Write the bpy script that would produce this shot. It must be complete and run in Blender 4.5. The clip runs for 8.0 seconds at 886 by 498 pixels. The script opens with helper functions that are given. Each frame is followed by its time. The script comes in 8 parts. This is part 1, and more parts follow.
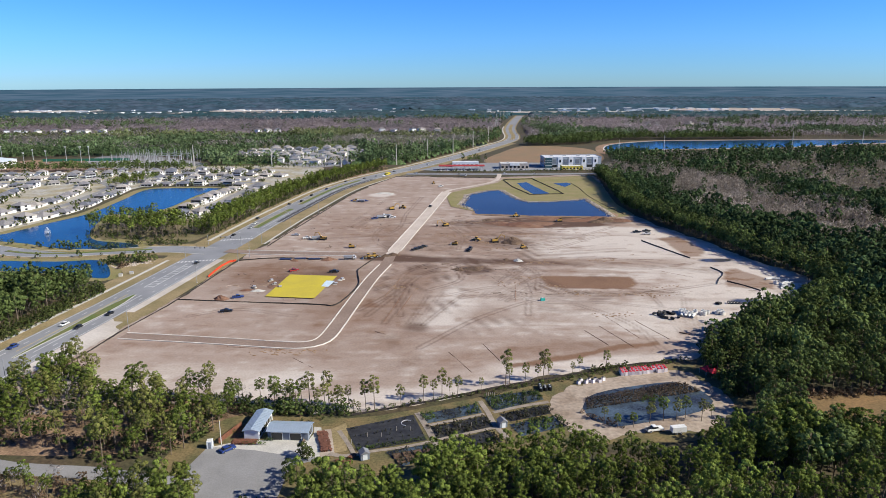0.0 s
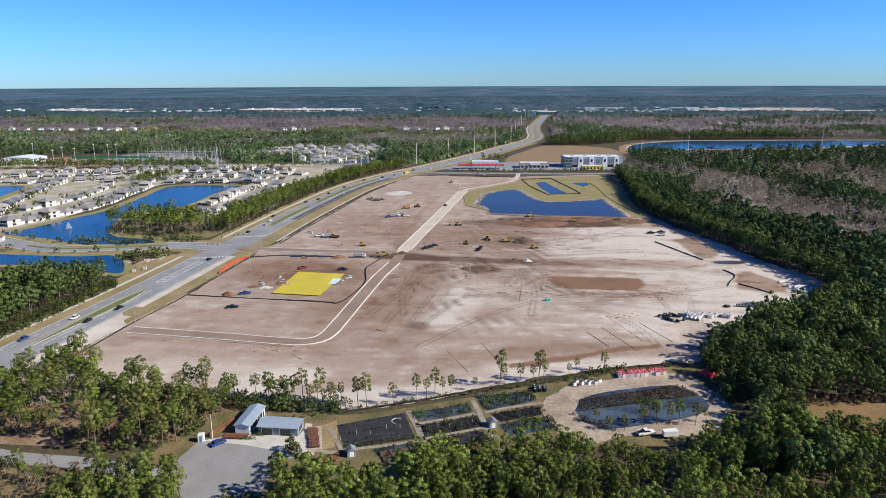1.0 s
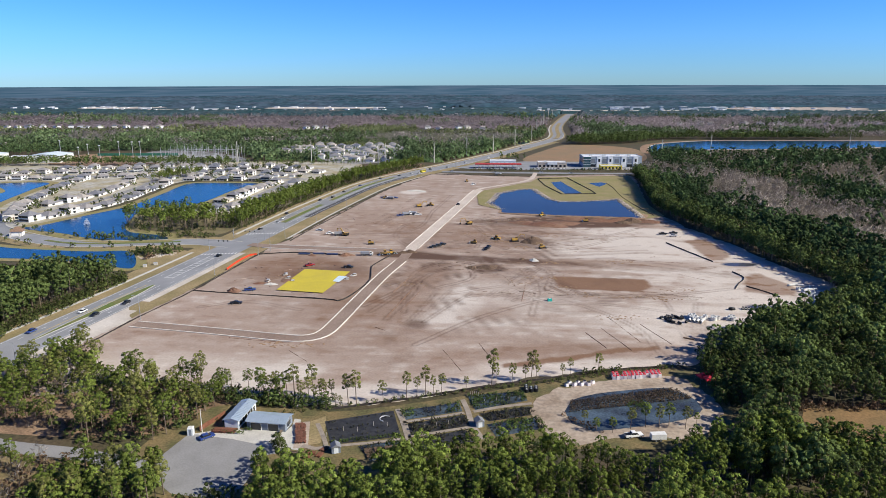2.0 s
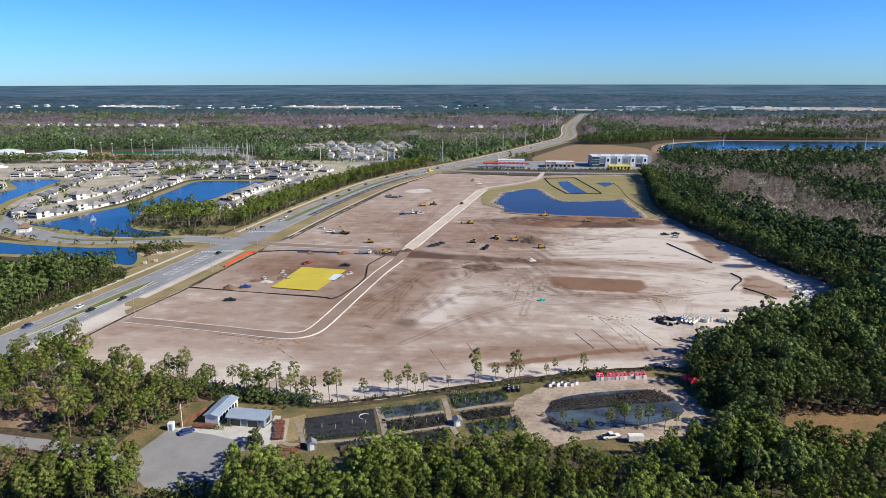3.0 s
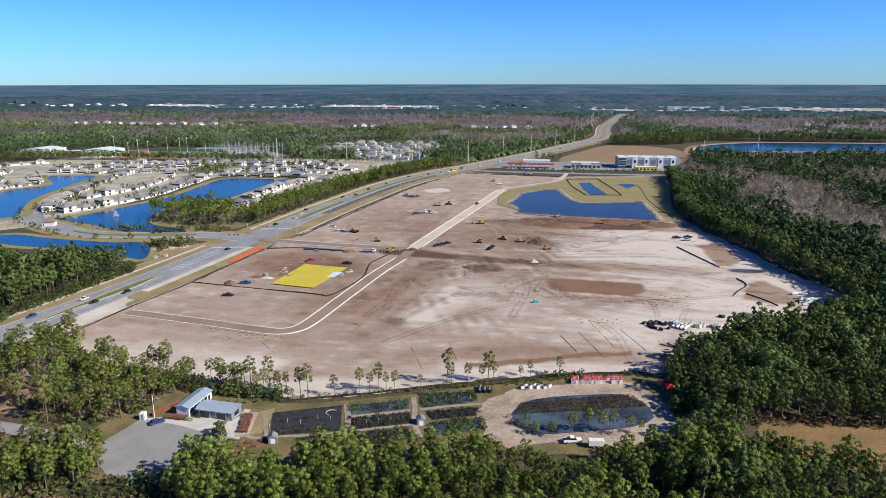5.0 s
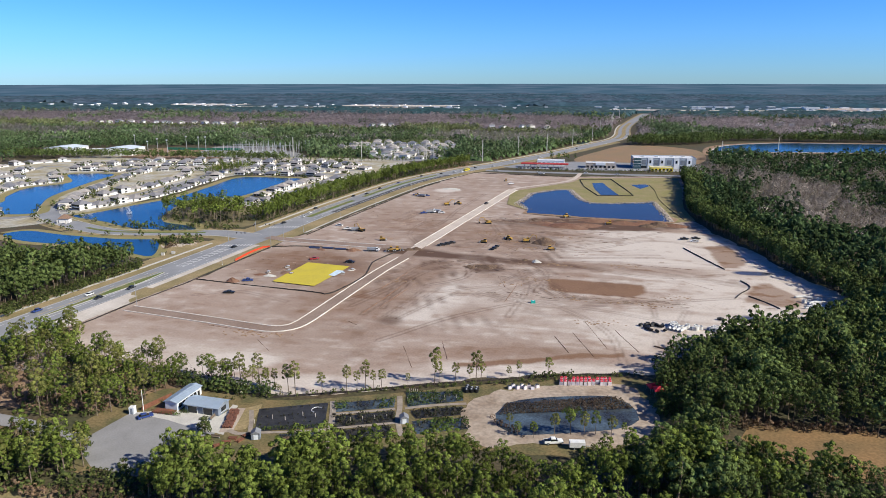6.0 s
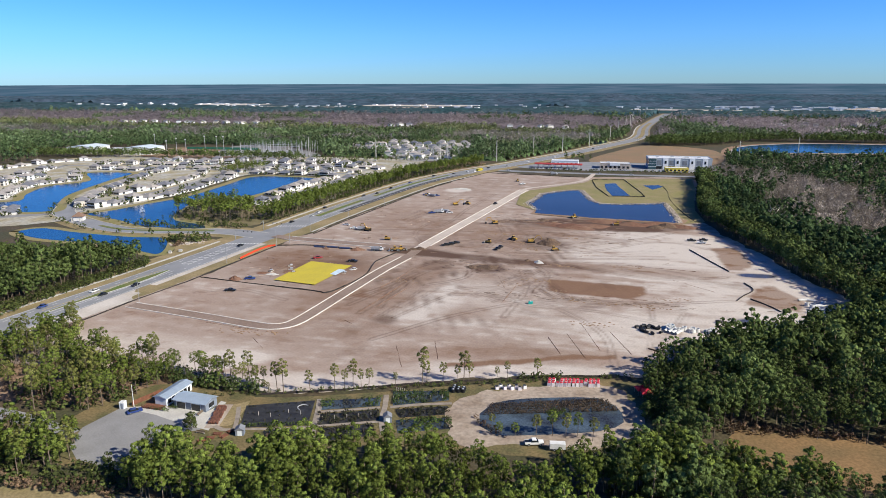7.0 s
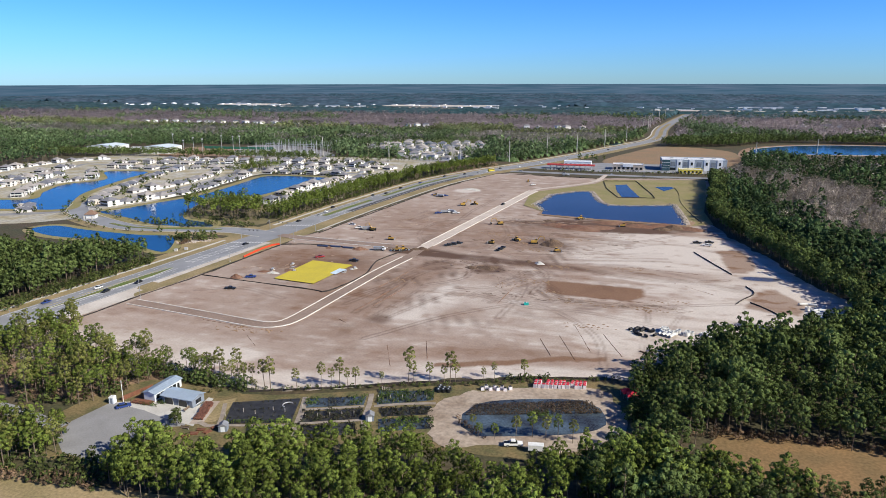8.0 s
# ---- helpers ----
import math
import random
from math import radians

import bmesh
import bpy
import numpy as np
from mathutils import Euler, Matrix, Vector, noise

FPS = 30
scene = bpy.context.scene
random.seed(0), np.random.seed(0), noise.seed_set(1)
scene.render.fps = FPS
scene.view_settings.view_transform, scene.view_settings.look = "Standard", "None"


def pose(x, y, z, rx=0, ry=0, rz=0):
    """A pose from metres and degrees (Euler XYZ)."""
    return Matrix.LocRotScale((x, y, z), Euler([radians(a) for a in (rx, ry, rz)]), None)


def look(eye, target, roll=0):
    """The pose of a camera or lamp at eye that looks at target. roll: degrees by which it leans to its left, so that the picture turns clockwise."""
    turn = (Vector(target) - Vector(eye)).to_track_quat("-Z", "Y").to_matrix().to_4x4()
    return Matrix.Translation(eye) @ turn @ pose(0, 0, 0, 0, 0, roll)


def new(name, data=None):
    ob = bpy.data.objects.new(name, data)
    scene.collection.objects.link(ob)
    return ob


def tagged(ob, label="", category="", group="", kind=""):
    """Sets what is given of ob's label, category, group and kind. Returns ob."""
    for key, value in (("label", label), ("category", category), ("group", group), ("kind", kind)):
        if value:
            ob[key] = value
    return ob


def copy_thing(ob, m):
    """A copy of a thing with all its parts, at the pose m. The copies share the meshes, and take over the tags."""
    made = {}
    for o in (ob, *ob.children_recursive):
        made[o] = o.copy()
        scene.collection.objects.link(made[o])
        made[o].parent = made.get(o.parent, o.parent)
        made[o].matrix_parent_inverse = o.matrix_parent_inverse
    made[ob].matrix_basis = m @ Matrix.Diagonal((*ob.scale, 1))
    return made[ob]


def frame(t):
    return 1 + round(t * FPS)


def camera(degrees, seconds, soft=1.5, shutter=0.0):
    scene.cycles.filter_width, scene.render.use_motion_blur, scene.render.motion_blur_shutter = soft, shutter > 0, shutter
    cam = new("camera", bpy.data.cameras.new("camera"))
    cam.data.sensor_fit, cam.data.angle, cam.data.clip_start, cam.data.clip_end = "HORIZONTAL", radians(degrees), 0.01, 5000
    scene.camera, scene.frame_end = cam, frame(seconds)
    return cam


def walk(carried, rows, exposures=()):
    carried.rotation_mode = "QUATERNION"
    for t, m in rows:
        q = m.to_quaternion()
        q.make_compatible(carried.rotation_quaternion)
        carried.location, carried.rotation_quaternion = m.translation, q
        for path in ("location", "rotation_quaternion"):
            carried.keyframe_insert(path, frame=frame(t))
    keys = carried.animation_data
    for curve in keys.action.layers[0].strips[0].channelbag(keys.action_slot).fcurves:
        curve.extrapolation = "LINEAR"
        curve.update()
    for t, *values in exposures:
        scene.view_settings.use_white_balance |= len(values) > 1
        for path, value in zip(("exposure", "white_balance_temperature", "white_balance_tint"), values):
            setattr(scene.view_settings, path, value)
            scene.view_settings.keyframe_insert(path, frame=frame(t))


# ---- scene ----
# The flight: seconds, place, heading to the left, tilt, lean to the right.
cam = camera(66.77, 8.0, soft=0.4)
FLIGHT = [
    (0.0, 0.00, 0.00, 106.20, 0.00, -13.84, 0.23),
    (0.5, 5.67, 0.11, 106.15, 1.09, -13.87, 0.25),
    (1.0, 11.39, 0.27, 106.12, 2.41, -13.91, 0.20),
    (1.5, 17.16, 0.49, 106.09, 3.66, -13.95, 0.19),
    (3.0, 34.73, 1.59, 106.07, 6.10, -14.06, 0.08),
    (3.5, 40.66, 2.12, 106.09, 6.82, -14.07, 0.10),
    (4.0, 46.62, 2.73, 106.11, 7.74, -14.08, 0.06),
    (4.5, 52.60, 3.42, 106.15, 8.71, -14.07, 0.05),
    (6.0, 70.62, 6.01, 106.31, 11.76, -14.12, 0.05),
    (6.5, 76.62, 7.04, 106.39, 12.58, -14.12, 0.08),
    (7.0, 82.61, 8.14, 106.47, 13.73, -14.13, 0.13),
    (7.5, 88.58, 9.31, 106.57, 14.83, -14.12, 0.13),
    (8.0, 94.51, 10.54, 106.68, 15.57, -14.11, 0.09),
]


def heading(x, y, z, yaw, tilt, lean):
    a, b = radians(yaw), radians(tilt)
    way = Vector((-math.sin(a) * math.cos(b), math.cos(a) * math.cos(b), math.sin(b)))
    return look((x, y, z), Vector((x, y, z)) + way * 100, -lean)


walk(cam, [(t, heading(*row)) for t, *row in FLIGHT])

# ---- light ----
SUN_UP = radians(35)
SHADE = Vector((-1.0, 0.25, 0)).normalized()
world = bpy.data.worlds.new("sky")
scene.world = world
world.use_nodes = True
wn, wl = world.node_tree.nodes, world.node_tree.links
sky = wn.new("ShaderNodeTexSky")
sky.sky_type = "NISHITA"
sky.sun_disc = False
sky.sun_elevation = SUN_UP
sky.sun_rotation = math.atan2(-SHADE.x, -SHADE.y)
sky.altitude = 100
sky.air_density, sky.dust_density, sky.ozone_density = 1.0, 0.0, 3.0
wn["Background"].inputs["Strength"].default_value = 0.087
deep = wn.new("ShaderNodeHueSaturation")
deep.inputs["Saturation"].default_value = 1.25
wl.new(sky.outputs["Color"], deep.inputs["Color"])
tint = wn.new("ShaderNodeVectorMath")
tint.operation = "MULTIPLY"
where, part_of, blend = (wn.new("ShaderNode" + k) for k in ("TexCoord", "SeparateXYZ", "ValToRGB"))
stops = blend.color_ramp.elements
stops[0].position, stops[0].color = 0.0, (0.35, 0.68, 1.44, 1)
stops[1].position, stops[1].color = 0.13, (0.345, 0.74, 1.42, 1)
last = stops.new(0.5)
last.color = (0.20, 0.40, 0.72, 1)
wl.new(where.outputs["Generated"], part_of.inputs["Vector"])
wl.new(part_of.outputs["Z"], blend.inputs["Fac"])
wl.new(blend.outputs["Color"], tint.inputs[1])
wl.new(deep.outputs["Color"], tint.inputs[0])
wl.new(tint.outputs["Vector"], wn["Background"].inputs["Color"])
sun = new("sun", bpy.data.lights.new("sun", "SUN"))
sun.data.energy, sun.data.angle, sun.data.color = 5.0, radians(0.5), (1.0, 0.945, 0.82)
sun.matrix_basis = look((0, 0, 500), Vector((0, 0, 500)) + SHADE * math.cos(SUN_UP) - Vector((0, 0, math.sin(SUN_UP))))
scene.view_settings.exposure = 0.44

# ---- materials ----
MATS = {}


def material(name, base, second=None, scale=0.2, fine=3.0, rough=0.9, metal=0.0, bump=0.0, vary=0.25, by="place", leaf=0.0, spec=0.3, cover=0.5):
    """A surface of two colours mixed by broad noise, with fine grain over it. by: place, island or thing gives each piece its own tone."""
    if name in MATS:
        return MATS[name]
    m = bpy.data.materials.new(name)
    m.use_nodes = True
    n, l = m.node_tree.nodes, m.node_tree.links
    p = n["Principled BSDF"]
    p.inputs["Roughness"].default_value, p.inputs["Metallic"].default_value = rough, metal
    p.inputs["Specular IOR Level"].default_value = spec
    geo = n.new("ShaderNodeNewGeometry")
    if by == "thing":
        info = n.new("ShaderNodeObjectInfo")
    big, small = n.new("ShaderNodeTexNoise"), n.new("ShaderNodeTexNoise")
    for tex, s, d in ((big, scale, 4), (small, fine, 3)):
        tex.inputs["Scale"].default_value, tex.inputs["Detail"].default_value = s, d
        l.new(geo.outputs["Position"], tex.inputs["Vector"])
    mix = n.new("ShaderNodeMix")
    mix.data_type = "RGBA"
    mix.inputs["A"].default_value, mix.inputs["B"].default_value = (*base, 1), (*(second or [c * 0.75 for c in base]), 1)
    if by == "place":
        ramp = n.new("ShaderNodeMapRange")
        ramp.inputs["From Min"].default_value, ramp.inputs["From Max"].default_value = cover - 0.14, cover + 0.14
        l.new(big.outputs["Fac"], ramp.inputs["Value"])
        l.new(ramp.outputs["Result"], mix.inputs["Factor"])
    else:
        l.new(geo.outputs["Random Per Island"] if by == "island" else info.outputs["Random"], mix.inputs["Factor"])
    grain = n.new("ShaderNodeMapRange")
    grain.inputs["From Min"].default_value, grain.inputs["From Max"].default_value = 0.3, 0.7
    grain.inputs["To Min"].default_value, grain.inputs["To Max"].default_value = 1 - vary, 1 + vary
    l.new(small.outputs["Fac"], grain.inputs["Value"])
    if by == "island":
        patch, both_tones = n.new("ShaderNodeMapRange"), n.new("ShaderNodeMath")
        both_tones.operation = "MULTIPLY"
        for socket, v in zip(("From Min", "From Max", "To Min", "To Max"), (0.36, 0.64, 0.68, 1.32)):
            patch.inputs[socket].default_value = v
        l.new(big.outputs["Fac"], patch.inputs["Value"])
        l.new(patch.outputs["Result"], both_tones.inputs[0])
        l.new(grain.outputs["Result"], both_tones.inputs[1])
    tone = n.new("ShaderNodeVectorMath")
    tone.operation = "SCALE"
    l.new(mix.outputs["Result"], tone.inputs[0])
    if by == "island" and leaf:
        each, around, deeper = n.new("ShaderNodeAttribute"), n.new("ShaderNodeMath"), n.new("ShaderNodeMath")
        each.attribute_name, around.operation, deeper.operation = "tree_tone", "ADD", "MULTIPLY"
        around.inputs[1].default_value = 1.0
        l.new(each.outputs["Fac"], around.inputs[0])
        l.new(around.outputs["Value"], deeper.inputs[0])
        l.new(both_tones.outputs["Value"], deeper.inputs[1])
        both_tones = deeper
    l.new(both_tones.outputs["Value"] if by == "island" else grain.outputs["Result"], tone.inputs["Scale"])
    l.new(tone.outputs["Vector"], p.inputs["Base Color"])
    if bump:
        b = n.new("ShaderNodeBump")
        b.inputs["Strength"].default_value, b.inputs["Distance"].default_value = 0.6, bump
        l.new(small.outputs["Fac"], b.inputs["Height"])
        l.new(b.outputs["Normal"], p.inputs["Normal"])
    if leaf:
        thin, both = n.new("ShaderNodeBsdfTranslucent"), n.new("ShaderNodeMixShader")
        l.new(tone.outputs["Vector"], thin.inputs["Color"])
        both.inputs["Fac"].default_value = leaf
        l.new(p.outputs["BSDF"], both.inputs[1])
        l.new(thin.outputs["BSDF"], both.inputs[2])
        l.new(both.outputs["Shader"], n["Material Output"].inputs["Surface"])
    MATS[name] = m
    return m


def paint(name, colour, rough=0.5, metal=0.0):
    return material(name, colour, [c * 0.82 for c in colour], scale=0.6, fine=6, rough=rough, metal=metal, vary=0.08, spec=0.4)


def water_material(name, colour, rough=0.16, spec=0.3):
    m = material(name, colour, [c * 0.7 for c in colour], scale=0.02, fine=0.9, rough=rough, vary=0.1, spec=spec, bump=0.06)
    return m


M_FLOOR = material("woodland_floor", (0.085, 0.062, 0.036), (0.06, 0.06, 0.028), scale=0.05, fine=0.7, vary=0.4, bump=0.2)
M_GRASS = material("dry_grass", (0.31, 0.235, 0.125), (0.215, 0.175, 0.08), scale=0.06, fine=1.2, vary=0.25, bump=0.05)
M_GREEN = material("green_grass", (0.10, 0.15, 0.035), (0.16, 0.16, 0.06), scale=0.08, fine=1.2, vary=0.25, bump=0.05)
M_ASPHALT = material("asphalt", (0.265, 0.27, 0.28), (0.215, 0.22, 0.23), scale=0.05, fine=2.0, vary=0.1)
M_NEWASPHALT = material("fresh_asphalt", (0.06, 0.06, 0.068), (0.08, 0.08, 0.085), scale=0.05, fine=2.0, vary=0.12)
M_LOT = material("lot_gravel", (0.27, 0.265, 0.26), (0.23, 0.225, 0.22), scale=0.12, fine=2.0, vary=0.1)
M_CONCRETE = material("concrete", (0.52, 0.50, 0.45), (0.45, 0.43, 0.39), scale=0.3, fine=2.0, vary=0.1)
M_NEWKERB = material("new_concrete", (0.70, 0.66, 0.60), (0.58, 0.53, 0.47), scale=0.12, fine=2.0, vary=0.1)
M_MARK = material("road_paint", (0.72, 0.72, 0.70), (0.6, 0.6, 0.58), scale=0.8, fine=4, vary=0.1)
M_YELLOWMARK = material("yellow_road_paint", (0.62, 0.45, 0.10), (0.55, 0.42, 0.15), scale=0.8, fine=4, vary=0.1)
M_BASE = material("road_base", (0.275, 0.205, 0.16), (0.225, 0.162, 0.125), scale=0.05, fine=1.0, vary=0.15)
M_LIME = material("limerock", (0.58, 0.53, 0.47), (0.47, 0.415, 0.355), scale=0.06, fine=1.0, vary=0.12)
M_WHITESAND = material("white_sand", (0.44, 0.38, 0.32), (0.35, 0.28, 0.225), scale=0.05, fine=0.8, vary=0.14, bump=0.06)
M_BROWN = material("brown_dirt", (0.23, 0.145, 0.085), (0.30, 0.20, 0.125), scale=0.06, fine=0.8, vary=0.2, bump=0.15)
M_DARKDIRT = material("dark_dirt", (0.10, 0.065, 0.045), (0.15, 0.10, 0.065), scale=0.2, fine=1.2, vary=0.3, bump=0.2)
M_REDDIRT = material("reddish_dirt", (0.17, 0.085, 0.055), (0.22, 0.13, 0.085), scale=0.08, fine=0.9, vary=0.25, bump=0.2)
M_YELLOW = material("yellow_sheet", (0.53, 0.43, 0.045), (0.47, 0.38, 0.05), scale=0.1, fine=1.5, vary=0.1)
M_WATER = water_material("pond_water", (0.010, 0.055, 0.125))
M_POND = water_material("site_pond_water", (0.036, 0.034, 0.05), spec=0.13)
M_PINE = material("pine_needles", (0.156, 0.196, 0.040), (0.092, 0.124, 0.028), scale=0.16, fine=0.5, vary=0.2, by="island", leaf=0.16, spec=0.05)
M_DARKPINE = material("dense_needles", (0.118, 0.156, 0.048), (0.074, 0.104, 0.034), scale=0.09, fine=0.3, vary=0.2, by="island", leaf=0.15, spec=0.05)
M_DEEP = material("deep_wood_needles", (0.078, 0.120, 0.046), (0.045, 0.074, 0.031), scale=0.09, fine=0.3, vary=0.2, by="island", leaf=0.13, spec=0.05)
M_OLIVE = material("olive_needles", (0.205, 0.21, 0.058), (0.135, 0.145, 0.042), scale=0.2, fine=0.5, vary=0.2, by="island", leaf=0.18, spec=0.1)
M_BARK = material("bark", (0.15, 0.11, 0.08), (0.20, 0.16, 0.12), scale=1.0, fine=6, vary=0.3)
M_BARE = material("bare_twigs", (0.36, 0.315, 0.285), (0.22, 0.19, 0.172), scale=0.03, fine=0.4, vary=0.2, by="island", leaf=0.3)
M_SHRUB = material("shrub_leaves", (0.10, 0.12, 0.03), (0.05, 0.07, 0.02), fine=1.0, vary=0.3, by="island", leaf=0.25)
M_BRUSH = material("dry_brush", (0.20, 0.13, 0.08), (0.11, 0.075, 0.045), fine=1.0, vary=0.3, by="island", leaf=0.2)

# ---- building blocks ----


class Geo:
    """Gathers simple solids into one mesh."""

    def __init__(self):
        self.v, self.f = [], []

    def add(self, verts, faces):
        k = len(self.v)
        self.v += [tuple(p) for p in verts]
        self.f += [tuple(i + k for i in q) for q in faces]
        return self

    def box(self, x, y, z, sx, sy, sz, turn=0.0, taper=1.0):
        c, s = math.cos(radians(turn)), math.sin(radians(turn))
        out = []
        for zz, k in ((z, 1.0), (z + sz, taper)):
            for a, b in ((-1, -1), (1, -1), (1, 1), (-1, 1)):
                px, py = a * sx / 2 * k, b * sy / 2 * k
                out.append((x + px * c - py * s, y + px * s + py * c, zz))
        return self.add(out, [(3, 2, 1, 0), (4, 5, 6, 7), (0, 1, 5, 4), (1, 2, 6, 5), (2, 3, 7, 6), (3, 0, 4, 7)])

    def rod(self, p, q, r, r2=None, n=6):
        p, q = Vector(p), Vector(q)
        r2 = r if r2 is None else r2
        d = (q - p).normalized()
        a = d.orthogonal().normalized()
        b = d.cross(a)
        out = [c + (a * math.cos(6.2832 * i / n) + b * math.sin(6.2832 * i / n)) * k for c, k in ((p, r), (q, r2)) for i in range(n)]
        return self.add(out, [tuple(range(n))[::-1], tuple(range(n, 2 * n))] + [(i, (i + 1) % n, n + (i + 1) % n, n + i) for i in range(n)])

    def wheel(self, x, y, z, r, w, n=12):
        return self.rod((x, y - w / 2, z), (x, y + w / 2, z), r, n=n)

    def prism(self, profile, y0, y1):
        """A profile of (x, z) points drawn along y."""
        n = len(profile)
        out = [(x, y, z) for y in (y0, y1) for x, z in profile]
        return self.add(out, [tuple(range(n)), tuple(range(n, 2 * n))[::-1]] + [((i + 1) % n, i, n + i, n + (i + 1) % n) for i in range(n)])

    def heap(self, x, y, z, rx, ry, h, seed=0, n=18, rings=6):
        """A loose rounded pile."""
        rng = random.Random(seed)
        ph = [rng.uniform(0, 6.28) for _ in range(4)]
        out = [(x, y, z + h)]
        for k in range(1, rings + 1):
            for i in range(n):
                a = 6.2832 * i / n
                w = 1 + 0.16 * math.sin(2 * a + ph[0]) + 0.1 * math.sin(3 * a + ph[1]) + 0.07 * math.sin(5 * a + ph[2]) + rng.uniform(-0.05, 0.05)
                t = k / rings
                out.append((x + rx * t * w * math.cos(a), y + ry * t * w * math.sin(a), z + h * (1 - t ** 1.3) * rng.uniform(0.82, 1.1) if k < rings else z - 0.05))
        fs = [(0, 1 + i, 1 + (i + 1) % n) for i in range(n)]
        for k in range(rings - 1):
            o = 1 + k * n
            fs += [(o + i, o + n + i, o + n + (i + 1) % n, o + (i + 1) % n) for i in range(n)]
        return self.add(out, fs)

    def make(self, name, mat, parent=None, label="", smooth=False):
        me = bpy.data.meshes.new(name)
        me.from_pydata(self.v, [], self.f)
        me.materials.append(mat)
        if smooth:
            me.polygons.foreach_set("use_smooth", [True] * len(me.polygons))
        me.update()
        ob = new(name, me)
        ob.parent = parent
        return tagged(ob, label)


def thing(name, label, category, group=""):
    return tagged(new(name), label, category, group)


def curve_through(points, step=4.0, closed=False):
    """A smooth line through a few places."""
    pts = [Vector(p[:2]) for p in points]
    n = len(pts)
    out = []
    for i in range(n if closed else n - 1):
        a, b = pts[i], pts[(i + 1) % n]
        before = pts[i - 1] if closed or i else a * 2 - b
        after = pts[(i + 2) % n] if closed or i + 2 < n else b * 2 - a
        k = max(1, int((b - a).length / step))
        for j in range(k):
            t = j / k
            out.append(0.5 * (2 * a + (b - before) * t + (2 * before - 5 * a + 4 * b - after) * t * t + (3 * a - before - 3 * b + after) * t ** 3))
    if not closed:
        out.append(pts[-1])
    return out


def sheet(name, outline, z, mat, label="", category="", kind="structure", rough_edge=0.0, seed=1, step=5.0, smooth=True, parent=None):
    """A flat piece of ground with a smooth or uneven outline."""
    rng = random.Random(seed)
    line = curve_through(outline, step, True) if smooth else [Vector(p) for p in outline]
    pts = [(p.x + rng.uniform(-1, 1) * rough_edge, p.y + rng.uniform(-1, 1) * rough_edge, z) for p in line]
    g = Geo().add(pts, [tuple(range(len(pts)))])
    ob = g.make(name, mat, parent)
    if ob.data.polygons[0].normal.z < 0:
        ob.data.flip_normals()
    return tagged(ob, label, category, "", kind)


def offset(line, d):
    """The line moved d metres to its right."""
    out = []
    for i, p in enumerate(line):
        t = (line[min(i + 1, len(line) - 1)] - line[max(i - 1, 0)]).normalized()
        out.append(p + Vector((t.y, -t.x)) * d)
    return out


def ribbon(name, line, a, b, z, mat, label="", height=0.0, kind="structure", category="", parent=None, closed=False):
    """A strip from a to b metres to the right of a line; with a height it is a solid kerb or bank."""
    if closed:
        line = line + [line[0], line[1]]
    lo, hi = offset(line, a), offset(line, b)
    n = len(line)
    g = Geo()
    if height:
        out = [(p.x, p.y, z) for p in lo] + [(p.x, p.y, z + height) for p in lo] + [(p.x, p.y, z + height) for p in hi] + [(p.x, p.y, z) for p in hi]
        fs = [(k * n + i, k * n + i + 1, (k + 1) * n + i + 1, (k + 1) * n + i) for k in range(3) for i in range(n - 1)]
        fs += [(0, n, 2 * n, 3 * n), (4 * n - 1, 3 * n - 1, 2 * n - 1, n - 1)]
    else:
        out = [(p.x, p.y, z) for p in lo] + [(p.x, p.y, z) for p in hi]
        fs = [(i, n + i, n + i + 1, i + 1) for i in range(n - 1)]
    g.add(out, fs)
    ob = g.make(name, mat, parent)
    return tagged(ob, label, category, "", kind) if not parent else tagged(ob, label)


def inside(poly, xs, ys):
    """Which of the places lie within the outline."""
    hit = np.zeros(len(xs), bool)
    px, py = np.array([p[0] for p in poly]), np.array([p[1] for p in poly])
    for i in range(len(poly)):
        x0, y0, x1, y1 = px[i - 1], py[i - 1], px[i], py[i]
        if y0 == y1:
            continue
        hit ^= ((y0 > ys) != (y1 > ys)) & (xs < (x1 - x0) * (ys - y0) / (y1 - y0) + x0)
    return hit


def away(line, xs, ys):
    """Distance of places from a line."""
    best = np.full(len(xs), 1e9)
    for a, b in zip(line[:-1], line[1:]):
        ax, ay, dx, dy = a[0], a[1], b[0] - a[0], b[1] - a[1]
        t = np.clip(((xs - ax) * dx + (ys - ay) * dy) / (dx * dx + dy * dy + 1e-9), 0, 1)
        best = np.minimum(best, np.hypot(xs - ax - t * dx, ys - ay - t * dy))
    return best


def lattice(ix, iy, seed):
    h = (ix.astype(np.int64) * 374761393 + iy.astype(np.int64) * 668265263 + seed * 69069) & 0xFFFFFFFF
    h = ((h ^ (h >> 13)) * 1274126177) & 0xFFFFFFFF
    return ((h ^ (h >> 16)) & 0xFFFF) / 65535.0


def cloud(xs, ys, size, octaves=4, seed=0):
    """Soft noise from 0 to 1 over the plan."""
    total, amp, norm = 0, 1.0, 0
    for k in range(octaves):
        u, v = xs / size, ys / size
        i, j = np.floor(u), np.floor(v)
        a, b = u - i, v - j
        a, b = a * a * (3 - 2 * a), b * b * (3 - 2 * b)
        s = seed + 17 * k
        low = lattice(i, j, s) * (1 - a) + lattice(i + 1, j, s) * a
        high = lattice(i, j + 1, s) * (1 - a) + lattice(i + 1, j + 1, s) * a
        total = total + amp * (low * (1 - b) + high * b)
        norm += amp
        amp *= 0.55
        size /= 2.1
    return total / norm


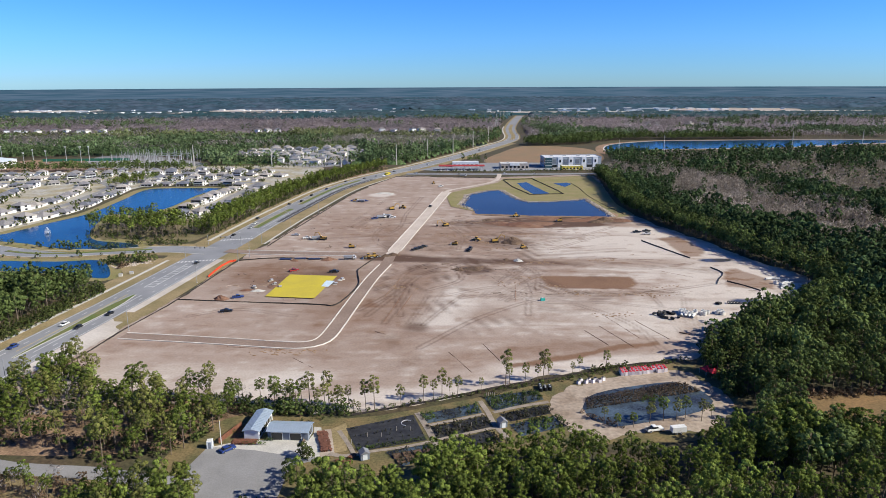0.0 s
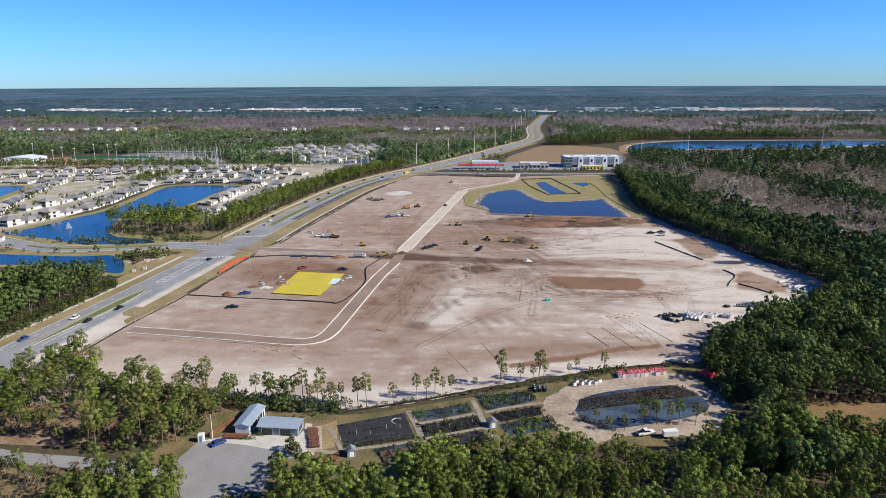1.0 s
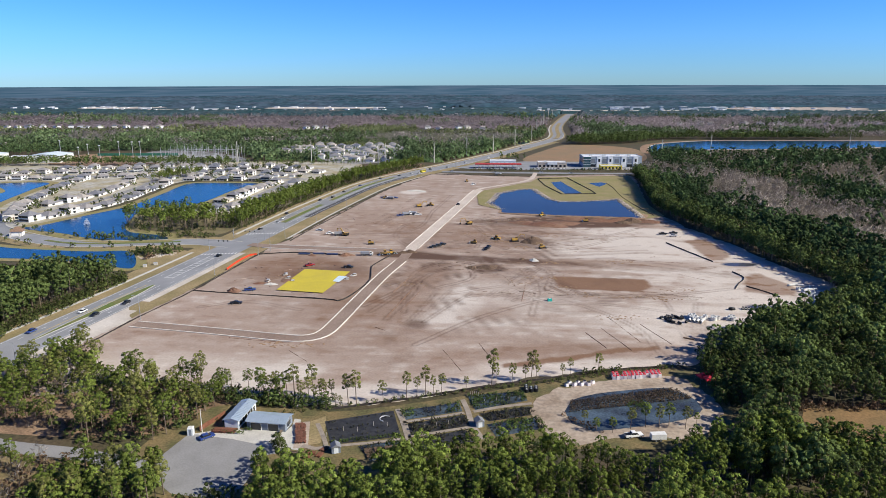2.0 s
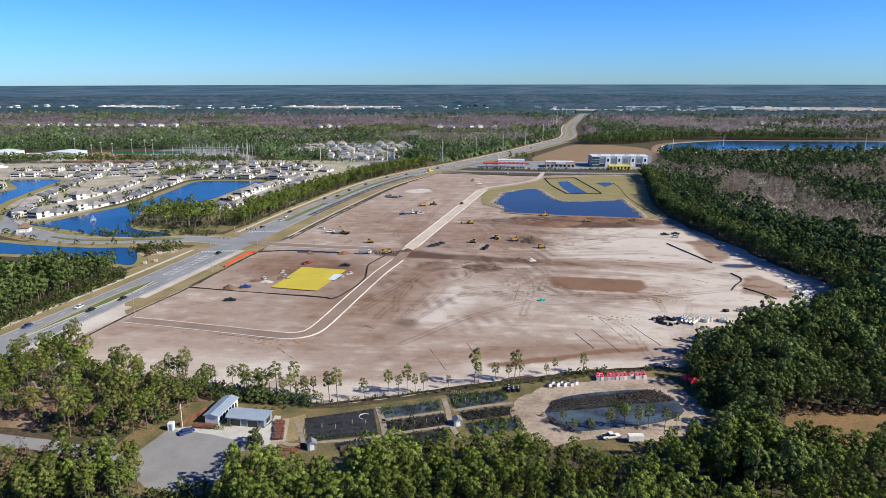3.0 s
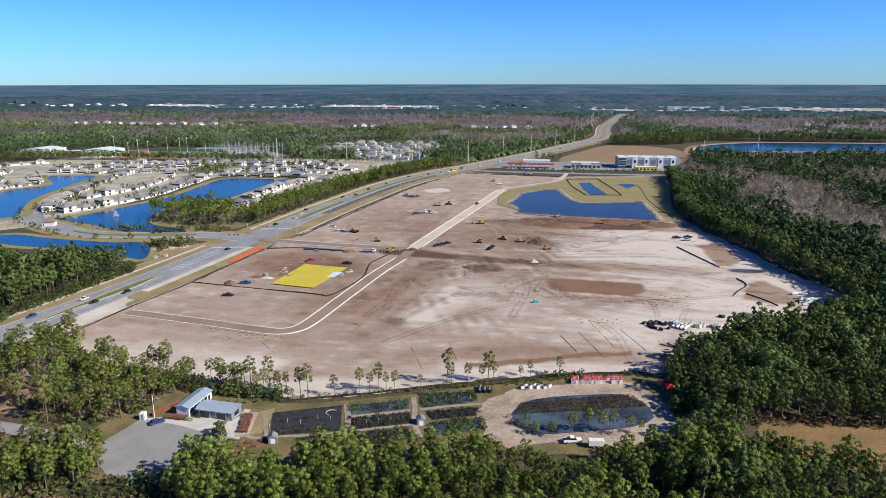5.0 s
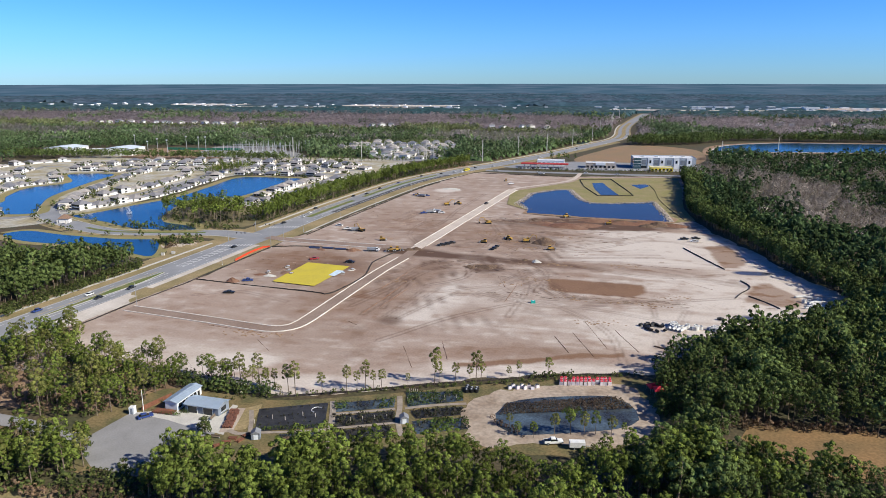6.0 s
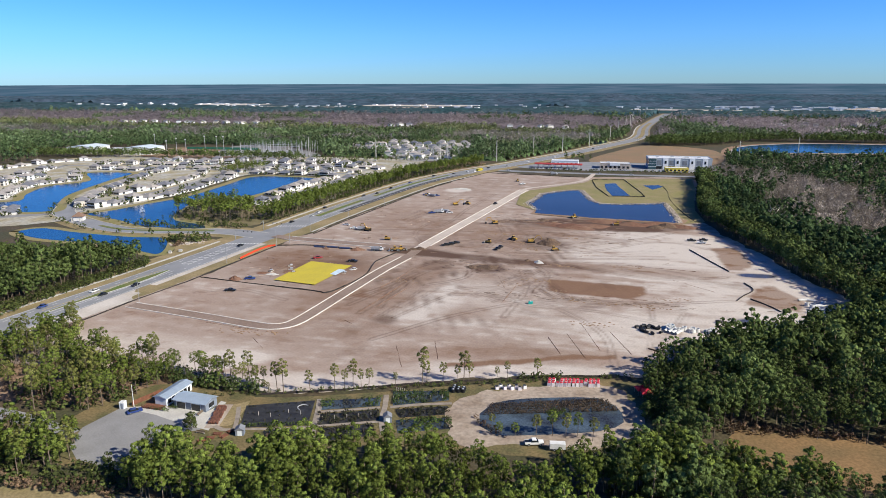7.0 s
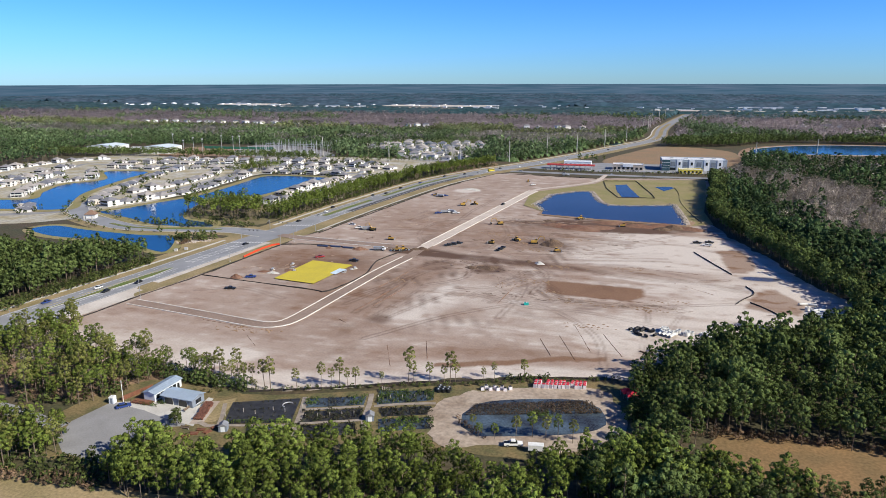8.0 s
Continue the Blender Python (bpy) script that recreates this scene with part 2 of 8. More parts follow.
def mesh_from(name, verts, faces, mats, index=None):
    """A mesh from arrays: all faces have the same number of corners."""
    me = bpy.data.meshes.new(name)
    n, k = faces.shape
    me.vertices.add(len(verts))
    me.vertices.foreach_set("co", np.ascontiguousarray(verts, np.float32).ravel())
    me.loops.add(n * k)
    me.loops.foreach_set("vertex_index", np.ascontiguousarray(faces, np.int32).ravel())
    me.polygons.add(n)
    me.polygons.foreach_set("loop_start", np.arange(0, n * k, k, dtype=np.int32))
    me.polygons.foreach_set("loop_total", np.full(n, k, np.int32))
    for m in mats:
        me.materials.append(m)
    if index is not None:
        me.polygons.foreach_set("material_index", np.ascontiguousarray(index, np.int32))
    me.update()
    me.validate()
    return me

# ---- ground and distance ----
disc = [(50 + 4850 * math.cos(6.2832 * i / 96), 4850 * math.sin(6.2832 * i / 96)) for i in range(96)]
sheet("ground", disc, -0.06, M_FLOOR, "flat brown woodland floor with dry grass and litter", "ground", smooth=False)

# Backdrop ring: emission in blue bands, so the distance haze is painted on.
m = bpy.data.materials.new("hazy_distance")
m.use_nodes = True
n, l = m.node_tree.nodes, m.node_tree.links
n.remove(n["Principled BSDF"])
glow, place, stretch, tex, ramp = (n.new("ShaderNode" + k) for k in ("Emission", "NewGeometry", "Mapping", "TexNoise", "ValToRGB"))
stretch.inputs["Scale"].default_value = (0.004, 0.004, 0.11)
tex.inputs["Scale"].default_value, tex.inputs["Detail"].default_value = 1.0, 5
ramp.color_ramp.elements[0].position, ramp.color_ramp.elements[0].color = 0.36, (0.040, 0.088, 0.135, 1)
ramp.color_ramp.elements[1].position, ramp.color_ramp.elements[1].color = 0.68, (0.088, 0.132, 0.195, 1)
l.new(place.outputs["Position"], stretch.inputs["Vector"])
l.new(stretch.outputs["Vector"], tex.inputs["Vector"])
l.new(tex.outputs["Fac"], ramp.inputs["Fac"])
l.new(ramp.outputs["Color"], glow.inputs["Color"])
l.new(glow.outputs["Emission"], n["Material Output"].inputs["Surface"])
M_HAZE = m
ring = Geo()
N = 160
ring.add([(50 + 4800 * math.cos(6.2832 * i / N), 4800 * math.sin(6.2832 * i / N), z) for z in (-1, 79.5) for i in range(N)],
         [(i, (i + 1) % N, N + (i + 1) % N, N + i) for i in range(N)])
tagged(ring.make("backdrop", M_HAZE), "glowing ring painted as blue hazy woodland up to the level horizon", "backdrop", "", "structure")

# ---- roads ----
ROAD = [(-196, 80), (-187, 150), (-180, 200), (-174.5, 237), (-169.5, 272), (-163, 315), (-157.5, 360), (-152, 408), (-146.5, 450), (-140.5, 508), (-132, 575),
        (-112, 696), (-79, 790), (-34, 880), (27, 1020), (73, 1140), (128, 1290), (146, 1400), (153, 1520), (164, 1650), (188, 1833), (222, 2060), (262, 2300)]
road = curve_through(ROAD, 6)


def stretch_of(line, y0, y1):
    return [p for p in line if y0 <= p.y <= y1]


ribbon("verge", stretch_of(road, 1240, 9999), -17, 14, -0.03, M_GRASS, "narrow verge of straw-coloured dry grass", category="verge")
ribbon("verge", stretch_of(road, 0, 1245), -24, 24, -0.03, M_GRASS, "wide mown verge of straw-coloured dry grass", category="verge")
ribbon("road", road, -11, 11, 0.02, M_ASPHALT, "weathered grey asphalt divided road with painted lanes", category="road")
ribbon("turning_lane", stretch_of(road, 520, 770), 6.5, 12.5, 0.05, M_NEWASPHALT, "freshly laid dark asphalt turning lane", category="road")
lane = stretch_of(road, 250, 338)
half = [min(2.7, 0.3 + 0.045 * (p.y - 250), 0.3 + 0.12 * (338 - p.y)) for p in lane]
left, right = [offset(lane, -h)[i] for i, h in enumerate(half)], [offset(lane, h)[i] for i, h in enumerate(half)]
sheet("median", [(p.x, p.y) for p in right + left[::-1]], 0.15, M_GREEN, "green grass median between the carriageways", "median", smooth=False)
ribbon("kerb", left, -0.2, 0.2, 0.02, M_CONCRETE, "pale concrete median kerb", height=0.14, category="kerb")
ribbon("kerb", right, -0.2, 0.2, 0.02, M_CONCRETE, "pale concrete median kerb", height=0.14, category="kerb")
ribbon("median", stretch_of(road, 500, 580), -3.0, 1.2, 0.03, M_GREEN, "green grass median beside the dark lane", height=0.14, category="median")
ribbon("median", stretch_of(road, 600, 760), -3.0, 0.8, 0.03, M_GREEN, "long green grass median", height=0.14, category="median")
ribbon("median", stretch_of(road, 1300, 1800), -4.0, 4.0, 0.03, M_GRASS, "dry grass median on the bend", height=0.14, category="median")
ribbon("sidewalk", stretch_of(road, 60, 405), -19.5, -17.5, 0.0, M_CONCRETE, "pale concrete footpath along the verge", height=0.1, category="sidewalk")
ribbon("sidewalk", stretch_of(road, 455, 1720), -19.0, -16.5, 0.0, M_CONCRETE, "pale concrete footpath along the verge", height=0.1, category="sidewalk")
ribbon("shoulder", stretch_of(road, 90, 302), 11, 18.5, -0.012, M_LIME, "bare pale limerock shoulder being widened", category="shoulder")
ribbon("shoulder", stretch_of(road, 303, 412), 11, 15.5, -0.01, M_LIME, "bare pale limerock at the junction corner", category="shoulder")
ribbon("sidewalk", stretch_of(road, 446, 790), 23.5, 25, 0.0, M_CONCRETE, "pale concrete path along the site", height=0.1, category="sidewalk")

# painted lines
for d in (-10.2, 10.2):
    ribbon("edge_line", stretch_of(road, 60, 400), d - 0.14, d + 0.14, 0.045, M_MARK, "white edge line", category="road marking")
    ribbon("edge_line", stretch_of(road, 462, 1400), d - 0.16, d + 0.16, 0.075, M_MARK, "white edge line", category="road marking")
for a, b in ((252, 334), (500, 580), (600, 760)):
    ribbon("yellow_line", stretch_of(road, a, b), -4.0, -3.7, 0.045, M_YELLOWMARK, "yellow line beside the median", category="road marking")
    ribbon("yellow_line", stretch_of(road, a, b), 3.7, 4.0, 0.045, M_MARK, "white line beside the median", category="road marking")
dash = Geo()
line = curve_through(ROAD, 3)
for d in (-6.9, 6.9):
    way = offset(line, d)
    for i in range(0, len(way) - 1, 4):
        if way[i].y < 1300 and not 398 < way[i].y < 465:
            t = (way[i + 1] - way[i]).normalized() * 3.0
            s = Vector((t.y, -t.x)).normalized() * 0.13
            p = way[i]
            dash.add([(*(p - s), 0.05), (*(p + s), 0.05), (*(p + t + s), 0.05), (*(p + t - s), 0.05)], [(0, 1, 2, 3)])
tagged(dash.make("lane_dashes", M_MARK), "white broken lane lines on the asphalt", "road marking", "", "structure")
hatch = Geo()
way = stretch_of(curve_through(ROAD, 2.5), 345, 396)
for d in (-2.4, 2.4):
    a, b = offset(way, d - 0.16), offset(way, d + 0.16)
    for i in range(len(way) - 1):
        hatch.add([(*a[i], 0.05), (*b[i], 0.05), (*b[i + 1], 0.05), (*a[i + 1], 0.05)], [(0, 1, 2, 3)])
a, b = offset(way, -2.3), offset(way, 2.3)
for i in range(0, len(way) - 2, 2):
    p, q = a[i], b[i + 1]
    s = Vector((0, 0.28))
    hatch.add([(*(p - s), 0.05), (*(q - s), 0.05), (*(q + s), 0.05), (*(p + s), 0.05)], [(0, 1, 2, 3)])
for y in (404, 460):
    for k in range(-10, 11, 2):
        c = min(road, key=lambda p: abs(p.y - y))
        hatch.add([(c.x + k - 0.4, c.y - 1.6 + k * 0.25, 0.055), (c.x + k + 0.4, c.y - 1.6 + k * 0.25, 0.055), (c.x + k + 0.4, c.y + 1.6 + k * 0.25, 0.055), (c.x + k - 0.4, c.y + 1.6 + k * 0.25, 0.055)], [(0, 1, 2, 3)])
tagged(hatch.make("hatching", M_MARK), "white hatched lane and crosswalk bars at the junction", "road marking", "", "structure")

# the junction and the streets that leave it
entry = curve_through([(-152, 428), (-180, 434), (-210, 430), (-240, 424), (-268, 424), (-300, 436), (-330, 452), (-356, 470), (-378, 500)], 4)
ribbon("verge", entry, -17, 16, -0.02, M_GRASS, "mown straw-coloured verge of the estate entrance", category="verge")
ribbon("entrance_road", entry, -8.5, 7.5, 0.03, M_ASPHALT, "grey asphalt estate entrance road", category="road")
ribbon("median", entry[10:34], -1.5, 1.5, 0.04, M_GREEN, "planted median of the entrance road", height=0.14, category="median")
for d in (-9.0, 8.0):
    ribbon("kerb", entry, d - 0.35, d + 0.35, 0.0, M_CONCRETE, "pale concrete kerb", height=0.15, category="kerb")
back_lane = curve_through([(-356, 470), (-372, 452), (-400, 436), (-450, 420), (-520, 410)], 5)
ribbon("street", back_lane, -5, 5, 0.025, M_LOT, "pale estate street", category="road")

side = curve_through([(-142, 428), (-125, 424), (-100, 421), (-60, 418), (-30, 417), (0, 412), (22, 408)], 4)

sheet("apron", [(-158, 304), (-152, 293), (-146, 284), (-142, 280), (-141.5, 271), (-145, 259), (-149, 243), (-152, 243), (-156, 268)], 0.0, M_LIME, "pale limerock apron joining site and road", "apron", rough_edge=0.35, step=2.0)

# ---- building site ----
SITE = [(-166, 205), (-150, 250), (-143, 290), (-134, 336), (-128, 398), (-116, 474), (-100, 590), (-82, 690), (-51, 790), (0, 782), (40, 775), (100, 785), (172, 790), (168, 700), (160, 640), (153, 575), (163, 510),
        (182, 440), (190, 400), (204, 365), (198, 340), (186, 322), (164, 306), (135, 292), (114, 268), (100, 248), (78, 246), (48, 236), (20, 224), (-6, 212), (-28, 204), (-50, 206), (-90, 212)]
ROAD_A = [(-33, 417), (-22, 493), (-12, 562), (-3, 625), (2, 660), (4, 670)]
TRACK = [(2, 662), (6, 678), (15, 690), (34, 711), (50, 731), (60, 752), (66, 785), (68, 806)]
ROAD_B = [(-33, 417), (-34.5, 395), (-40, 362), (-45, 318), (-48.2, 287), (-50.2, 272.5), (-53, 266.5), (-58.5, 263.4), (-67, 263.6), (-90, 267.5), (-115.5, 271.5), (-139.5, 275)]


def tracks(xs, ys, line, half=1.3, soft=0.55):
    """Two wheel ruts along a way."""
    d = away(line, xs, ys)
    return np.exp(-((d - half) / soft) ** 2)


def blot(xs, ys, cx, cy, rx, ry, turn=0, soft=0.35, seed=3, ragged=0.5):
    c, s = math.cos(radians(turn)), math.sin(radians(turn))
    u, v = ((xs - cx) * c + (ys - cy) * s) / rx, (-(xs - cx) * s + (ys - cy) * c) / ry
    r = np.hypot(u, v) + (cloud(xs, ys, 14, 4, seed) - 0.5) * ragged
    return np.clip((1 + soft / 2 - r) / soft, 0, 1)


def plot(xs, ys, outline, soft=2.5):
    """A graded plot with nearly straight, slightly uneven sides."""
    jx, jy = xs + (cloud(xs, ys, 6, 3, 55) - 0.5) * 4, ys + (cloud(xs, ys, 6, 3, 56) - 0.5) * 4
    return inside(outline, jx, jy) * np.clip(away(outline + outline[:1], jx, jy) / soft, 0, 1)


def ground_of_site():
    step = 1.0
    nx, ny = int(385 / step), int(600 / step)
    gx, gy = np.meshgrid(-172 + step * np.arange(nx), 200 + step * np.arange(ny))
    xs, ys = gx.ravel(), gy.ravel()
    rng = np.random.default_rng(4)
    edge = curve_through(SITE, 8, True)
    jx, jy = (cloud(xs, ys, 9, 3, 5) - 0.5) * 6, (cloud(xs, ys, 9, 3, 6) - 0.5) * 6
    rim = [(p.x, p.y) for p in edge]
    deep = away(rim + rim[:1], xs + jx, ys + jy)
    deep = np.where(inside(rim, xs + jx, ys + jy), deep, -deep)
    keep = deep > -3
    big, mid, small = cloud(xs, ys, 60, 4, 11), cloud(xs, ys, 18, 4, 12), cloud(xs, ys, 4, 3, 13)
    pale = blot(xs, ys, 135, 420, 75, 62, -20, 0.8, 21, 0.9) + blot(xs, ys, 95, 455, 60, 24, 0, 0.6, 22) + 0.8 * blot(xs, ys, 150, 330, 48, 26, 30, 0.7, 23)
    pale += blot(xs, ys, 100, 300, 34, 20, 0, 0.7, 24) * 0.7 + 0.9 * blot(xs, ys, 10, 220, 75, 9, 12, 0.6, 25) + blot(xs, ys, -62, 224, 22, 9, 30, 0.4, 26)
    pale += 0.8 * blot(xs, ys, 60, 243, 45, 8, 8, 0.6, 27) + 0.45 * blot(xs, ys, 20, 320, 45, 35, 0, 0.9, 28) + 0.5 * blot(xs, ys, -100, 232, 50, 12, 0, 0.8, 29)
    pale += 0.8 * blot(xs, ys, 5, 315, 9, 22, 0, 0.9, 30, 1.2) + 0.9 * blot(xs, ys, -8, 293, 10, 8, 0, 0.8, 33, 1.2) + 0.6 * blot(xs, ys, 180, 400, 18, 48, 12, 0.5, 34) + 1.0 * blot(xs, ys, -60, 655, 12, 14, 0, 0.6, 31)
    streak = cloud(xs * 0.16 + ys * 0.02, ys, 5, 4, 35)
    pale += np.clip((streak - 0.54) * 2.2, 0, 0.45) * (0.35 + 0.65 * np.clip((xs + 20) / 120, 0, 1))
    brown = 0.24 * np.clip((cloud(xs * 0.12 - ys * 0.03, ys, 7, 4, 36) - 0.55) * 4, 0, 1) + 1.05 * plot(xs, ys, [(54, 366), (106, 365), (107, 350), (100, 338), (55, 343)]) + 0.75 * plot(xs, ys, [(150, 461), (168, 466), (172, 425), (163, 407), (152, 406)]) + 0.7 * plot(xs, ys, [(161, 374), (173, 381), (184, 352), (174, 337), (161, 340), (150, 343)])
    brown += 0.6 * blot(xs, ys, 95, 395, 60, 10, -3, 0.9, 44, 0.8) + 0.95 * plot(xs, ys, [(24, 243), (41, 250), (59, 257), (73, 263), (92, 268), (92, 262), (73, 257.5), (59, 250), (41, 243), (26, 238)], 1.5) + 0.4 * blot(xs, ys, -55, 330, 14, 50, 0, 0.8, 46) + 0.5 * blot(xs, ys, 80, 375, 30, 4, -5, 0.6, 52)
    brown += 0.5 * blot(xs, ys, 30, 470, 50, 42, 0, 0.9, 47, 1.0) + 0.4 * blot(xs, ys, -88, 372, 34, 26, 0, 0.8, 48) + 0.35 * blot(xs, ys, -60, 500, 40, 60, 10, 0.9, 49) + 0.5 * blot(xs, ys, 30, 255, 40, 6, 12, 0.8, 50)
    brown += 0.6 * blot(xs, ys, -20, 330, 16, 60, -8, 0.9, 51, 1.0) + 0.45 * blot(xs, ys, 20, 300, 12, 10, 0, 0.9, 53, 0.9)
    dark = 0.95 * blot(xs, ys, 80, 518, 62, 19, 3, 0.45, 61, 0.7) + 0.3 * np.clip((cloud(xs, ys, 11, 4, 37) - 0.6) * 5, 0, 1) * blot(xs, ys, 10, 380, 80, 140, 0, 0.9, 38) + 0.8 * blot(xs, ys, 18, 380, 9, 10, 0, 0.6, 62, 0.8) + 0.7 * blot(xs, ys, -12, 284, 5, 5, 30, 0.9, 63, 1.0) + 0.6 * blot(xs, ys, 47, 448, 17, 16, 0, 0.7, 64, 0.8)
    dark += 0.9 * blot(xs, ys, -30, 408, 26, 9, -10, 0.6, 65, 0.7) + 0.8 * blot(xs, ys, 15, 400, 62, 7, -8, 0.7, 66, 0.6) + 0.35 * blot(xs, ys, -36, 440, 5, 22, 8, 0.8, 67) + 0.4 * blot(xs, ys, -75, 365, 20, 10, 30, 0.8, 68)
    dark += 0.5 * blot(xs, ys, 95, 505, 30, 8, 6, 0.4, 69, 0.5)
    wet = blot(xs, ys, 168, 399, 11, 4.5, 5, 0.35, 71, 0.8) + blot(xs, ys, 155, 318, 10, 4.5, -8, 0.35, 72, 0.8)
    pale += 0.9 * blot(xs, ys, 170, 402, 22, 12, 10, 0.6, 73) + 0.9 * blot(xs, ys, 158, 320, 22, 11, 0, 0.6, 74) + 0.8 * blot(xs, ys, 118, 488, 50, 13, -8, 0.6, 75) + 0.8 * blot(xs, ys, 92, 281, 14, 9, -10, 0.4, 76)
    dark += 0.16 * blot(xs, ys, -75, 350, 40, 34, 0, 0.9, 86, 0.9) + 0.3 * plot(xs, ys, [(-26, 393), (-3, 394), (-0.5, 371), (-18, 366.5)])
    beside = away(curve_through(ROAD_B, 8), xs, ys)
    brown += 0.4 * np.clip(1.2 - np.abs(beside - 7.5) / 6, 0, 1) * np.clip(cloud(xs, ys, 10, 3, 84) * 2 - 0.5, 0, 1) + 0.35 * blot(xs, ys, -92, 372, 36, 28, 0, 0.8, 85, 0.9)
    rut = np.zeros(len(xs))
    ways = [[(-41, 308), (-29, 331), (-19, 361)], [(-27, 290), (-21, 322), (-18, 353)], [(-36, 300), (-24, 335), (-14, 366)], [(9, 326), (22, 331), (39, 324)], [(-20, 300), (-24, 340), (-18, 380), (20, 395)], [(-10, 260), (20, 300), (60, 330), (110, 336), (150, 350)], [(0, 470), (20, 440), (60, 400), (110, 380), (150, 392)],
            [(40, 300), (45, 345), (38, 380)], [(50, 340), (52, 380), (20, 420)], [(-100, 460), (-40, 480), (-30, 560), (-20, 640)], [(10, 430), (14, 470), (5, 510), (20, 540)],
            [(30, 420), (70, 430), (120, 470), (160, 450)], [(90, 255), (84, 290), (60, 320), (30, 330)], [(-120, 300), (-100, 310), (-70, 300)], [(-8, 340), (10, 360), (5, 390)],
            [(60, 440), (100, 470), (130, 500)], [(-35, 430), (-48, 460), (-45, 500), (-20, 520)], [(0, 330), (30, 345), (48, 320), (80, 318), (130, 300)], [(20, 500), (60, 490), (100, 492)]]
    for w in ways:
        rut = np.maximum(rut, tracks(xs, ys, curve_through(w, 6)) * (0.5 + 0.9 * cloud(xs, ys, 25, 2, 81)))
    for cx, cy, turn, reach, count, gap in ((38, 352, 62, 30, 5, 3.6), (52, 356, 118, 26, 4, 3.2), (-22, 372, 52, 34, 4, 4.0), (88, 331, 4, 34, 4, 3.0), (20, 455, 30, 40, 4, 4.5), (75, 420, 12, 46, 5, 4.2), (125, 385, 160, 34, 4, 3.4), (-8, 312, 75, 24, 3, 3.5), (60, 470, 170, 40, 4, 4.0), (30, 520, 15, 34, 4, 4.0), (110, 300, 80, 26, 3, 4.0), (-60, 560, 78, 60, 3, 5.0)):
        c, s = math.cos(radians(turn)), math.sin(radians(turn))
        for k in range(count):
            d, bend = (k - count / 2) * gap, 5 * math.sin(k * 2.1 + cx)
            way = [(cx - c * reach - s * d, cy - s * reach + c * d), (cx - s * (d * 1.2 + bend * 0.4), cy + c * (d * 1.2 + bend * 0.4)), (cx + c * reach - s * (d * 1.5 + bend), cy + s * reach + c * (d * 1.5 + bend))]
            rut = np.maximum(rut, tracks(xs, ys, curve_through(way, 8), 0.9, 0.6) * np.clip(2.4 * cloud(xs, ys, 9, 3, 83 + k) - 0.55, 0, 1))
    yard = np.clip(blot(xs, ys, 20, 380, 60, 110, 0, 0.9, 82), 0, 1)
    comb = np.clip(np.sin((xs * 0.9 + ys * 0.35) / 1.1 + 6 * big) * 0.5 + 0.5, 0, 1) * np.clip((mid - 0.52) * 6, 0, 1) * yard
    z = 0.02 + 0.5 * (big - 0.5) + 0.35 * (mid - 0.5) + 0.12 * (small - 0.5) - 0.12 * rut + rng.normal(0, 0.015, len(xs))
    z = (np.maximum(z, 0.0) + 0.03) * np.clip(deep / 2 + 0.5, 0, 1) - 0.25 * np.clip(-deep / 1.5, 0, 1)
    flat = np.minimum(away(curve_through(ROAD_A, 8), xs, ys), np.minimum(away(curve_through(ROAD_B, 8), xs, ys), away(side, xs, ys)))
    z = np.where(flat < 7, np.minimum(z, 0.04), z)
    z = np.where(inside([(0, 560), (2, 680), (50, 745), (70, 775), (160, 790), (158, 545), (145, 528), (20, 540)], xs, ys), np.minimum(z, 0.1), z)
    mottle = cloud(xs, ys, 7, 4, 57) * 0.6 + cloud(xs * 0.35 + ys * 0.1, ys, 3.2, 3, 58) * 0.4
    pale = pale + np.clip((mottle - 0.55) * 3.0, 0, 0.5)
    brown = brown + np.clip((0.42 - mottle) * 3.0, 0, 0.32)
    number = -np.ones(len(xs), int)
    ids = np.arange(len(xs)).reshape(ny, nx)
    a, b, c, d = ids[:-1, :-1].ravel(), ids[:-1, 1:].ravel(), ids[1:, 1:].ravel(), ids[1:, :-1].ravel()
    ok = keep[a] & keep[b] & keep[c] & keep[d]
    quads = np.stack([a, b, c, d], 1)[ok]
    used = np.unique(quads)
    number[used] = np.arange(len(used))
    me = mesh_from("site_ground", np.stack([xs, ys, z], 1)[used], number[quads], [M_SITE])
    for name, w in (("pale", pale), ("brown", brown), ("dark", np.clip(dark + 0.45 * rut + 0.5 * comb, 0, 1)), ("wet", wet)):
        at = me.attributes.new(name, "FLOAT", "POINT")
        at.data.foreach_set("value", np.clip(w, 0, 1).astype(np.float32)[used])
    me.polygons.foreach_set("use_smooth", [True] * len(me.polygons))
    return tagged(new("site_ground", me), "graded bare sand with tyre ruts, pale and brown patches", "ground", "", "structure")


